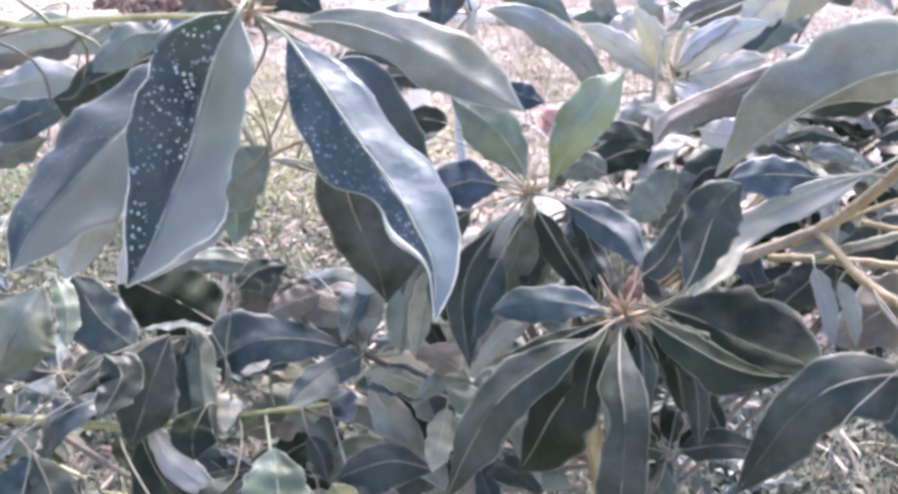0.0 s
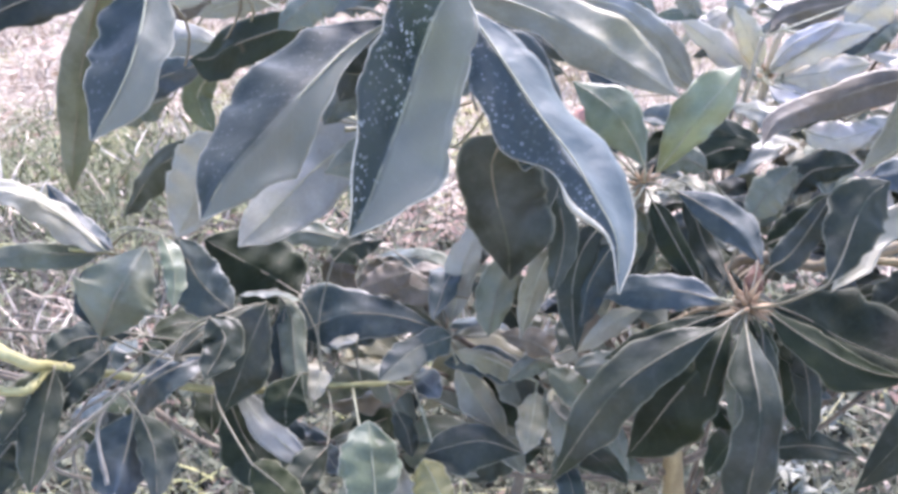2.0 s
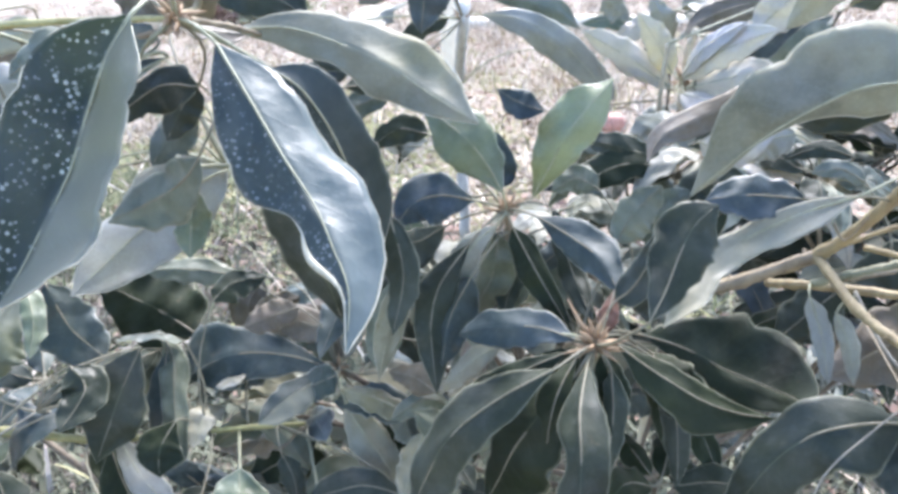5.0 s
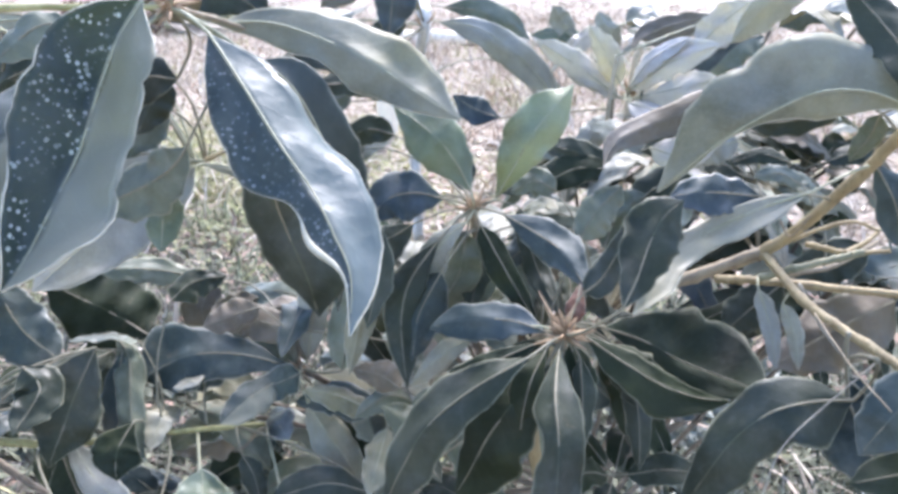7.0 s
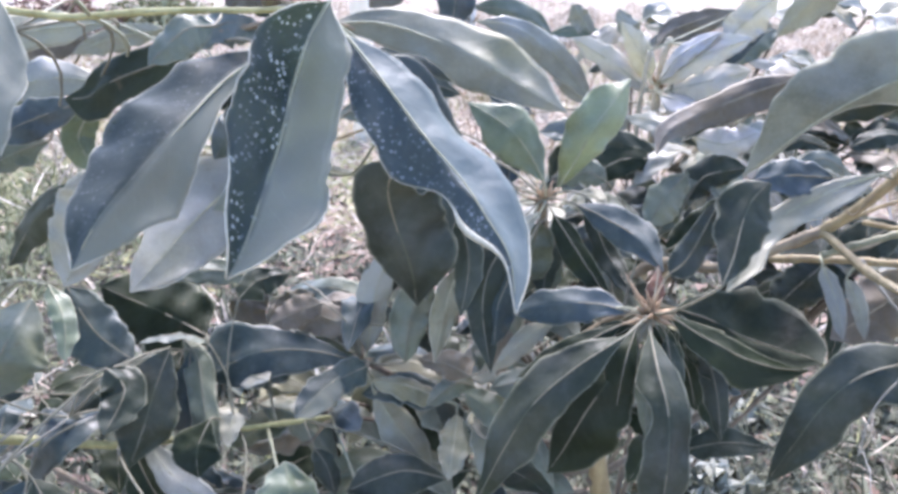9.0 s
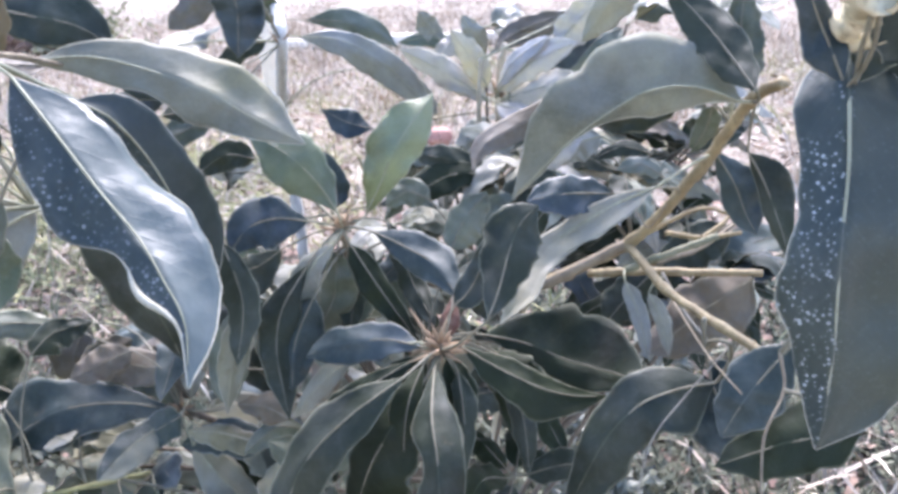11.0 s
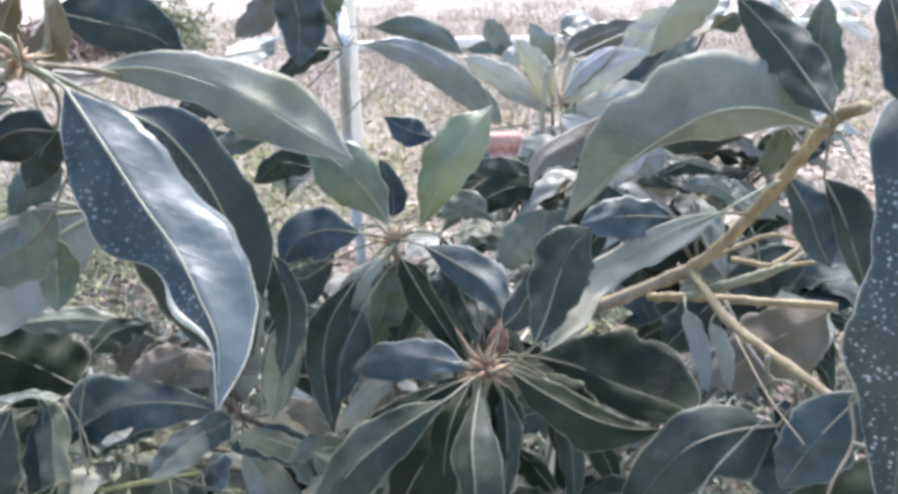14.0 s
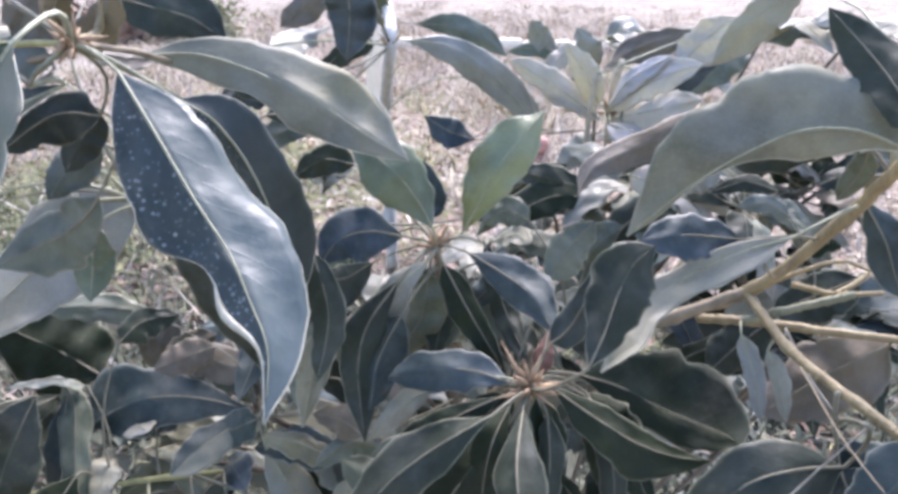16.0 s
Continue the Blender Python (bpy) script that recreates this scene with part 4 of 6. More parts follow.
blade(left_tree, ((-0.328, 0.609, 0.849), (-0.355, 0.603, 0.840), (-0.390, 0.593, 0.822)), (0, 0.0151, 0), (0, 0.014, 0), (0.446, -0.662, 0.602), (-10, -15), leaf_green, stem=(-0.274, 0.485, 0.952), ripple=0.08)
blade(left_tree, ((-0.301, 0.710, 0.920), (-0.358, 0.706, 0.916), (-0.401, 0.702, 0.912), (-0.439, 0.697, 0.905)), (0, 0.0217, 0.0158, 0), (0, 0.0163, 0.016, 0), (0.436, -0.729, 0.528), (-10, -15), leaf_old, stem=(-0.274, 0.485, 0.952), ripple=0.08)
blade(left_tree, ((-0.280, 0.585, 0.888), (-0.314, 0.578, 0.877), (-0.337, 0.573, 0.868), (-0.360, 0.568, 0.859)), (0, 0.0159, 0.015, 0), (0, 0.0153, 0.014, 0), (0.462, -0.718, 0.521), (-10, -15), leaf_blue, stem=(-0.220, 0.470, 0.962), ripple=0.08)
blade(left_tree, ((-0.272, 0.611, 0.896), (-0.315, 0.611, 0.900), (-0.344, 0.608, 0.895), (-0.370, 0.606, 0.893)), (0, 0.0208, 0.0168, 0), (0, 0.0175, 0.0141, 0), (0.434, -0.710, 0.555), (-10, -15), leaf_pale, stem=(-0.220, 0.470, 0.962), ripple=0.08)
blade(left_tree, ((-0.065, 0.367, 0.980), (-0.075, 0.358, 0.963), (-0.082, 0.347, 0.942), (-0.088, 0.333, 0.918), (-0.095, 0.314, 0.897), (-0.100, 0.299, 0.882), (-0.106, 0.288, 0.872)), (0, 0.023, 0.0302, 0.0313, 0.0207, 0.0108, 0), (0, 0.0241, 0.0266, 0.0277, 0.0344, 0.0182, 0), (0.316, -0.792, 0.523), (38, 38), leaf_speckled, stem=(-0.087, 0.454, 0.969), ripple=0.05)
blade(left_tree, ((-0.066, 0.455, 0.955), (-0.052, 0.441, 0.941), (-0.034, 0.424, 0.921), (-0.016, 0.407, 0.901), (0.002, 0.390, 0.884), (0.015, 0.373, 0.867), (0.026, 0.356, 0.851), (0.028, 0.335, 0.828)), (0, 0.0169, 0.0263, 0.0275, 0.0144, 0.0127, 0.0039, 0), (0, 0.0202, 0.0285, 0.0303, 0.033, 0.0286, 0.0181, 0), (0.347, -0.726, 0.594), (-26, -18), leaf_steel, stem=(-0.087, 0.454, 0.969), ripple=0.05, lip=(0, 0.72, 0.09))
blade(left_tree, ((-0.045, 0.476, 0.937), (-0.030, 0.487, 0.923), (-0.016, 0.497, 0.895), (-0.007, 0.505, 0.862), (-0.005, 0.521, 0.822), (-0.008, 0.535, 0.776), (-0.014, 0.546, 0.727)), (0, 0.0166, 0.0205, 0.022, 0.0232, 0.0176, 0), (0, 0.0201, 0.0228, 0.0288, 0.026, 0.0112, 0), (0.293, -0.809, 0.511), (-12, -20), leaf_dotted, stem=(-0.087, 0.454, 0.969), ripple=0.07)
blade(left_tree, ((-0.085, 0.529, 0.953), (-0.048, 0.529, 0.954), (-0.010, 0.523, 0.944), (0.022, 0.514, 0.931), (0.050, 0.503, 0.916), (0.081, 0.493, 0.900)), (0, 0.014, 0.0157, 0.0212, 0.0143, 0), (0, 0.0135, 0.0232, 0.0276, 0.0238, 0), (0.243, -0.784, 0.572), (-32, -6), leaf_olive, stem=(-0.087, 0.454, 0.969), ripple=0.10)
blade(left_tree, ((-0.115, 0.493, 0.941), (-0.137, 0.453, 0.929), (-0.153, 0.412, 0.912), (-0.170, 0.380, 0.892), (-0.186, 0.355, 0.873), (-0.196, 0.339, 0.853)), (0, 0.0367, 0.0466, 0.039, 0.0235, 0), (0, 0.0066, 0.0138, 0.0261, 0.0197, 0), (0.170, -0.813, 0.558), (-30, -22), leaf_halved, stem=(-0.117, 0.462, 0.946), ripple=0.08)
leaf(left_tree, (-0.147, 0.627, 0.825), (-0.197, 0.612, 0.796), (-0.250, 0.528, 0.747), 0.071, (0.27, -0.75, 0.60), -8, leaf_pale, wave=0.08, stem=(-0.147, 0.627, 0.825))
blade(left_tree, ((-0.169, 0.512, 0.938), (-0.206, 0.537, 0.924), (-0.245, 0.551, 0.909), (-0.273, 0.565, 0.894), (-0.294, 0.574, 0.891)), (0, 0.0145, 0.0201, 0.0147, 0), (0, 0.0193, 0.0197, 0.0191, 0), (0.246, -0.832, 0.498), (-10, -12), leaf_deep, stem=(-0.117, 0.462, 0.946), ripple=0.07)
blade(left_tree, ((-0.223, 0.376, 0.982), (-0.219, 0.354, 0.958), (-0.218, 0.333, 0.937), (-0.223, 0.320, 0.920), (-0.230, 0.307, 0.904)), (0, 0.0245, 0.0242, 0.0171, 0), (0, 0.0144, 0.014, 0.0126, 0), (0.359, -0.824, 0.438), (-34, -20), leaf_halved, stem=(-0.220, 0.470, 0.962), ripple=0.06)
blade(left_tree, ((-0.294, 0.465, 0.965), (-0.318, 0.484, 0.937), (-0.347, 0.509, 0.897), (-0.372, 0.531, 0.851), (-0.396, 0.553, 0.805), (-0.412, 0.569, 0.768)), (0, 0.007, 0.0154, 0.0149, 0.0091, 0), (0, 0.0144, 0.019, 0.0168, 0.0112, 0), (0.435, -0.806, 0.400), (-10, -24), leaf_green, stem=(-0.274, 0.485, 0.952), ripple=0.09)
leaf(left_tree, (-0.287, 0.447, 0.966), (-0.326, 0.424, 0.950), (-0.357, 0.401, 0.933), 0.027, (0.41, -0.86, 0.31), -12, leaf_dark, stem=(-0.274, 0.485, 0.952))
leaf(left_tree, (-0.304, 0.642, 0.868), (-0.316, 0.632, 0.844), (-0.302, 0.628, 0.814), 0.029, (0.48, -0.85, 0.23), -12, leaf_young, stem=(-0.147, 0.627, 0.825))
leaf(left_tree, (-0.242, 0.671, 0.933), (-0.281, 0.660, 0.927), (-0.314, 0.647, 0.915), 0.023, (0.21, -0.90, 0.37), -12, leaf_pale, stem=(-0.147, 0.627, 0.825))
leaf(left_tree, (-0.301, 0.627, 0.808), (-0.363, 0.636, 0.774), (-0.429, 0.679, 0.701), 0.033, (-0.40, -0.92, 0.03), -12, leaf_dark, stem=(-0.147, 0.627, 0.825))
leaf(left_tree, (-0.277, 0.596, 0.822), (-0.303, 0.593, 0.776), (-0.329, 0.583, 0.725), 0.061, (0.13, -0.99, 0.06), -12, leaf_pale, stem=(-0.147, 0.627, 0.825))
leaf(left_tree, (-0.425, 0.625, 0.684), (-0.458, 0.595, 0.742), (-0.478, 0.547, 0.780), 0.042, (0.89, -0.05, 0.46), -20, leaf_pale, stem=(-0.438, 0.672, 0.658))
leaf(left_tree, (-0.431, 0.621, 0.682), (-0.465, 0.583, 0.698), (-0.499, 0.538, 0.710), 0.028, (0.72, -0.40, 0.57), -12, leaf_green, stem=(-0.438, 0.672, 0.658))
leaf(left_tree, (-0.420, 0.628, 0.684), (-0.466, 0.650, 0.705), (-0.501, 0.666, 0.737), 0.027, (0.28, -0.53, 0.80), -12, leaf_blue, stem=(-0.438, 0.672, 0.658))
leaf(left_tree, (-0.415, 0.572, 0.616), (-0.390, 0.570, 0.665), (-0.383, 0.626, 0.692), 0.088, (0.36, -0.82, 0.44), -25, leaf_green, stem=(-0.387, 0.541, 0.597))
leaf(left_tree, (-0.358, 0.612, 0.713), (-0.337, 0.586, 0.690), (-0.331, 0.561, 0.663), 0.022, (0.39, -0.53, 0.76), -12, leaf_young, stem=(-0.453, 0.647, 0.671))
leaf(left_tree, (-0.259, 0.728, 0.592), (-0.309, 0.744, 0.612), (-0.375, 0.745, 0.647), 0.098, (0.24, -0.66, 0.71), -14, leaf_deep, stem=(-0.226, 0.616, 0.542))
leaf(left_tree, (-0.353, 0.633, 0.701), (-0.330, 0.621, 0.660), (-0.296, 0.616, 0.629), 0.059, (0.50, -0.67, 0.55), -12, leaf_blue, stem=(-0.446, 0.660, 0.665))
blade(left_tree, ((-0.266, 0.672, 0.623), (-0.246, 0.649, 0.609), (-0.237, 0.622, 0.585), (-0.229, 0.597, 0.559), (-0.229, 0.580, 0.542), (-0.233, 0.573, 0.533)), (0, 0.0163, 0.0145, 0.0164, 0.0201, 0), (0, 0.0133, 0.0128, 0.0126, 0.0139, 0), (0.180, -0.671, 0.720), (-18, -14), leaf_green, stem=(-0.215, 0.617, 0.544), ripple=0.08)
blade(left_tree, ((-0.223, 0.594, 0.576), (-0.230, 0.573, 0.563), (-0.231, 0.562, 0.549), (-0.229, 0.556, 0.537)), (0, 0.0266, 0.0195, 0), (0, 0.0187, 0.0213, 0), (0.171, -0.638, 0.750), (-18, -14), leaf_deep, stem=(-0.221, 0.616, 0.543), ripple=0.05)
leaf(left_tree, (-0.412, 0.494, 0.632), (-0.408, 0.457, 0.601), (-0.399, 0.415, 0.567), 0.031, (0.51, -0.50, 0.70), -12, leaf_dark, wave=0.1, stem=(-0.418, 0.502, 0.629))
leaf(left_tree, (-0.347, 0.503, 0.584), (-0.326, 0.481, 0.563), (-0.314, 0.451, 0.533), 0.033, (0.41, -0.49, 0.77), -12, leaf_dark, stem=(-0.366, 0.512, 0.597))
leaf(left_tree, (-0.240, 0.665, 0.622), (-0.264, 0.655, 0.636), (-0.295, 0.634, 0.639), 0.025, (0.21, 0.14, 0.97), -12, leaf_green, stem=(-0.210, 0.617, 0.545))
leaf(left_tree, (-0.270, 0.682, 0.603), (-0.276, 0.651, 0.577), (-0.265, 0.627, 0.554), 0.036, (0.33, -0.61, 0.72), -12, leaf_dark, stem=(-0.254, 0.615, 0.538))
leaf(left_tree, (-0.268, 0.663, 0.611), (-0.313, 0.608, 0.606), (-0.351, 0.561, 0.600), 0.044, (0.39, -0.41, 0.82), -12, leaf_dark, stem=(-0.243, 0.616, 0.540))
leaf(left_tree, (-0.309, 0.570, 0.604), (-0.346, 0.536, 0.598), (-0.399, 0.575, 0.521), 0.057, (-0.48, -0.74, 0.47), -12, leaf_blue, wave=0.1, stem=(-0.332, 0.552, 0.611))
blade(left_tree, ((-0.304, 0.599, 0.535), (-0.284, 0.577, 0.510), (-0.257, 0.553, 0.491), (-0.224, 0.521, 0.468)), (0, 0.0254, 0.0267, 0), (0, 0.0214, 0.0185, 0), (0.294, -0.527, 0.797), (-12, -8), leaf_deep, stem=(-0.288, 0.578, 0.552), ripple=0.07)
leaf(left_tree, (-0.112, 0.644, 0.533), (-0.168, 0.659, 0.501), (-0.226, 0.668, 0.483), 0.044, (-0.42, -0.16, 0.89), -12, leaf_old, stem=(-0.114, 0.651, 0.534))
leaf(left_tree, (-0.128, 0.492, 0.503), (-0.137, 0.522, 0.536), (-0.146, 0.552, 0.557), 0.060, (0.23, -0.61, 0.76), -5, leaf_young, wave=0.04, stem=(-0.177, 0.627, 0.542))
leaf(left_tree, (-0.064, 0.517, 0.483), (-0.077, 0.535, 0.501), (-0.091, 0.549, 0.517), 0.039, (0.20, -0.63, 0.75), -12, leaf_yellow, stem=(-0.114, 0.651, 0.534))
leaf(left_tree, (-0.127, 0.608, 0.527), (-0.113, 0.596, 0.511), (-0.105, 0.580, 0.491), 0.025, (0.24, -0.68, 0.69), -12, leaf_dark, stem=(-0.141, 0.641, 0.538))
leaf(left_tree, (-0.353, 0.505, 0.582), (-0.349, 0.477, 0.564), (-0.347, 0.437, 0.538), 0.066, (0.43, -0.46, 0.77), -35, leaf_blue, stem=(-0.366, 0.512, 0.597))
leaf(left_tree, (-0.410, 0.507, 0.629), (-0.420, 0.474, 0.613), (-0.430, 0.436, 0.596), 0.043, (0.51, -0.47, 0.72), -12, leaf_dark, stem=(-0.415, 0.506, 0.625))
leaf(left_tree, (-0.434, 0.453, 0.584), (-0.441, 0.437, 0.573), (-0.445, 0.413, 0.553), 0.041, (0.49, -0.61, 0.62), -12, leaf_dark, stem=(-0.397, 0.453, 0.570))
leaf(left_tree, (-0.385, 0.536, 0.627), (-0.404, 0.501, 0.615), (-0.417, 0.477, 0.596), 0.035, (0.45, -0.60, 0.67), -12, leaf_dark, stem=(-0.394, 0.532, 0.604))
leaf(left_tree, (-0.400, 0.546, 0.635), (-0.413, 0.527, 0.640), (-0.424, 0.502, 0.635), 0.033, (0.62, -0.36, 0.70), -12, leaf_dark, stem=(-0.398, 0.528, 0.607))
leaf(left_tree, (-0.243, 0.493, 0.545), (-0.216, 0.486, 0.528), (-0.194, 0.476, 0.512), 0.040, (0.33, -0.52, 0.78), -12, leaf_deep, stem=(-0.307, 0.577, 0.560))
leaf(left_tree, (-0.186, 0.546, 0.525), (-0.201, 0.510, 0.520), (-0.207, 0.488, 0.499), 0.035, (0.29, -0.48, 0.83), -12, leaf_dark, stem=(-0.204, 0.617, 0.546))
blade(left_tree, ((-0.085, 0.450, 0.889), (-0.094, 0.449, 0.877), (-0.113, 0.459, 0.863), (-0.136, 0.463, 0.851), (-0.157, 0.457, 0.842)), (0, 0.0157, 0.0171, 0.0157, 0), (0, 0.0118, 0.0196, 0.0165, 0), (0.282, -0.801, 0.527), (-12, -12), leaf_green, stem=(-0.059, 0.482, 0.940), ripple=0.08)
leaf(left_tree, (-0.142, 0.544, 0.835), (-0.145, 0.542, 0.807), (-0.145, 0.530, 0.783), 0.029, (0.28, -0.93, 0.22), -12, leaf_young, stem=(-0.092, 0.579, 0.834))
leaf(left_tree, (-0.118, 0.535, 0.914), (-0.150, 0.539, 0.913), (-0.187, 0.533, 0.889), 0.033, (-0.10, -0.93, 0.35), -12, leaf_dark, stem=(-0.087, 0.454, 0.969))
leaf(left_tree, (-0.154, 0.600, 0.879), (-0.171, 0.586, 0.865), (-0.184, 0.570, 0.844), 0.032, (0.28, -0.84, 0.47), -12, leaf_green, stem=(-0.137, 0.623, 0.825))
blade(left_tree, ((-0.237, 0.804, 0.973), (-0.194, 0.815, 0.960), (-0.152, 0.825, 0.947), (-0.123, 0.843, 0.919)), (0, 0.0253, 0.0198, 0), (0, 0.0512, 0.0343, 0), (0.340, -0.868, 0.362), (-14, -10), leaf_dark, stem=(-0.147, 0.627, 0.825), ripple=0.06)
leaf(left_tree, (-0.147, 0.504, 0.985), (-0.134, 0.511, 0.974), (-0.126, 0.515, 0.962), 0.031, (0.59, -0.80, 0.15), -12, leaf_old, stem=(-0.087, 0.454, 0.969))
leaf(left_tree, (-0.121, 0.518, 0.961), (-0.096, 0.511, 0.974), (-0.080, 0.498, 1.000), 0.024, (-0.32, -0.94, -0.14), -12, leaf_old, stem=(-0.087, 0.454, 0.969))
leaf(left_tree, (-0.124, 0.516, 0.963), (-0.116, 0.500, 0.982), (-0.098, 0.489, 1.003), 0.016, (-0.18, -0.87, -0.47), -12, leaf_old, stem=(-0.087, 0.454, 0.969))
leaf(left_tree, (-0.121, 0.518, 0.957), (-0.109, 0.546, 0.950), (-0.094, 0.586, 0.942), 0.019, (0.58, -0.04, 0.82), -12, leaf_old, stem=(-0.087, 0.454, 0.969))
twig(left_tree, ((-0.920, 0.780, 0.620), (-0.400, 0.520, 0.930), (-0.220, 0.470, 0.962), (-0.087, 0.454, 0.969)), 0.0030, 0.0017, bark_yellow)
twig(left_tree, ((-0.087, 0.454, 0.969), (-0.099, 0.443, 0.958), (-0.117, 0.462, 0.946)), 0.0014, 0.0010, bark_olive)
twig(left_tree, ((-0.087, 0.454, 0.969), (-0.040, 0.500, 0.920), (-0.069, 0.545, 0.843), (-0.115, 0.612, 0.825), (-0.147, 0.627, 0.825)), 0.0012, 0.0010, bark_olive)
twig(left_tree, ((-0.920, 0.780, 0.600), (-0.464, 0.489, 0.657), (-0.418, 0.502, 0.629), (-0.384, 0.545, 0.593), (-0.307, 0.577, 0.560), (-0.260, 0.615, 0.537), (-0.204, 0.617, 0.546), (-0.114, 0.651, 0.534)), 0.0058, 0.0024, bark_yellow)
twig(left_tree, ((-0.920, 0.790, 0.520), (-0.459, 0.471, 0.628), (-0.418, 0.502, 0.629)), 0.0040, 0.0034, bark_yellow)
twig(left_tree, ((-0.920, 0.780, 0.600), (-0.476, 0.610, 0.691), (-0.438, 0.672, 0.658)), 0.0028, 0.00175, bark_yellow)
twig(left_tree, ((-0.370, 0.550, 0.450), (-0.399, 0.447, 0.567), (-0.374, 0.502, 0.593), (-0.332, 0.552, 0.611)), 0.0021, 0.00105, bark_grey)
twig(left_tree, ((-0.353, 0.447, 0.551), (-0.374, 0.481, 0.584), (-0.366, 0.514, 0.603)), 0.0021, 0.00105, bark_grey)
blade(left_tree, ((-0.035, 0.475, 0.871), (-0.043, 0.487, 0.845), (-0.037, 0.495, 0.812), (-0.028, 0.502, 0.778), (-0.022, 0.509, 0.742)), (0, 0.0263, 0.0249, 0.0222, 0), (0, 0.0308, 0.0394, 0.0368, 0), (0.119, -0.841, 0.528), (-34, 10), leaf_dark, stem=(-0.046, 0.509, 0.905), ripple=0.08)
blade(left_tree, ((0.019, 0.570, 0.755), (0.006, 0.563, 0.726), (-0.001, 0.555, 0.695), (-0.007, 0.548, 0.665)), (0, 0.0117, 0.011, 0), (0, 0.0138, 0.0103, 0), (0.200, -0.726, 0.658), (-20, -14), leaf_olive, stem=(-0.069, 0.545, 0.843), ripple=0.09)
leaf(left_tree, (0.008, 0.557, 0.812), (0.020, 0.539, 0.770), (0.013, 0.519, 0.727), 0.027, (0.06, -0.91, 0.41), -12, leaf_dark, stem=(-0.069, 0.545, 0.843))
leaf(left_tree, (-0.126, 0.505, 0.951), (-0.146, 0.497, 0.956), (-0.170, 0.483, 0.945), 0.030, (0.22, -0.63, 0.74), -12, leaf_green, stem=(-0.117, 0.462, 0.946))
leaf(left_tree, (-0.140, 0.444, 0.960), (-0.155, 0.435, 0.958), (-0.173, 0.422, 0.941), 0.023, (0.21, -0.81, 0.55), -12, leaf_green, stem=(-0.140, 0.460, 0.966))
leaf(left_tree, (-0.150, 0.597, 0.906), (-0.161, 0.589, 0.885), (-0.172, 0.579, 0.862), 0.028, (0.22, -0.93, 0.29), -12, leaf_dark, stem=(-0.134, 0.621, 0.825))
leaf(left_tree, (-0.059, 0.607, 0.922), (-0.021, 0.634, 0.915), (0.027, 0.656, 0.891), 0.023, (0.55, -0.61, 0.57), -12, leaf_dark, stem=(-0.057, 0.527, 0.874))
leaf(left_tree, (-0.047, 0.666, 0.887), (-0.014, 0.682, 0.887), (0.021, 0.693, 0.873), 0.026, (0.41, -0.80, 0.43), -12, leaf_dark, stem=(-0.110, 0.605, 0.827))
leaf(left_tree, (-0.178, 0.709, 0.606), (-0.163, 0.728, 0.627), (-0.137, 0.744, 0.636), 0.042, (0.17, -0.75, 0.64), -12, leaf_old, stem=(-0.168, 0.631, 0.541))
leaf(left_tree, (-0.204, 0.670, 0.667), (-0.186, 0.686, 0.681), (-0.155, 0.701, 0.682), 0.033, (0.26, -0.72, 0.65), -12, leaf_dark, stem=(-0.204, 0.617, 0.546))
leaf(left_tree, (-0.301, 0.570, 0.650), (-0.283, 0.558, 0.634), (-0.291, 0.522, 0.613), 0.042, (0.36, -0.52, 0.77), -12, leaf_dark, stem=(-0.332, 0.552, 0.611))
blade(left_tree, ((0.010, 0.574, 0.513), (-0.033, 0.577, 0.522), (-0.068, 0.572, 0.515), (-0.092, 0.567, 0.506)), (0, 0.0188, 0.0196, 0), (0, 0.0271, 0.0281, 0), (0.082, -0.539, 0.838), (-10, -12), leaf_dark, stem=(-0.141, 0.641, 0.538), ripple=0.08)
blade(left_tree, ((-0.235, 0.661, 0.551), (-0.208, 0.675, 0.578), (-0.176, 0.684, 0.595), (-0.145, 0.688, 0.601), (-0.119, 0.686, 0.595)), (0, 0.0247, 0.0345, 0.0207, 0), (0, 0.0425, 0.0322, 0.0177, 0), (0.101, -0.671, 0.735), (-14, -8), leaf_blue, stem=(-0.332, 0.552, 0.611), ripple=0.09)

# the leaves and twigs of front_tree
blade(front_tree, ((-0.081, 0.711, 0.575), (-0.095, 0.721, 0.596), (-0.105, 0.727, 0.611), (-0.115, 0.731, 0.620)), (0, 0.0134, 0.0113, 0), (0, 0.0141, 0.0102, 0), (0.130, -0.686, 0.715), (-14, -8), leaf_old, stem=(-0.081, 0.674, 0.590), ripple=0.08)
blade(front_tree, ((-0.086, 0.698, 0.621), (-0.109, 0.700, 0.625), (-0.138, 0.701, 0.631), (-0.173, 0.695, 0.621)), (0, 0.018, 0.0172, 0), (0, 0.0185, 0.019, 0), (0.050, -0.666, 0.744), (-14, -16), leaf_old, stem=(0.041, 0.700, 0.600), ripple=0.08)
blade(front_tree, ((0.345, 0.444, 0.743), (0.362, 0.432, 0.731), (0.375, 0.421, 0.721), (0.390, 0.409, 0.709)), (0, 0.0246, 0.0287, 0), (0, 0.0183, 0.0194, 0), (-0.350, -0.562, 0.749), (-12, -8), leaf_blue, stem=(0.335, 0.403, 0.782), ripple=0.08)
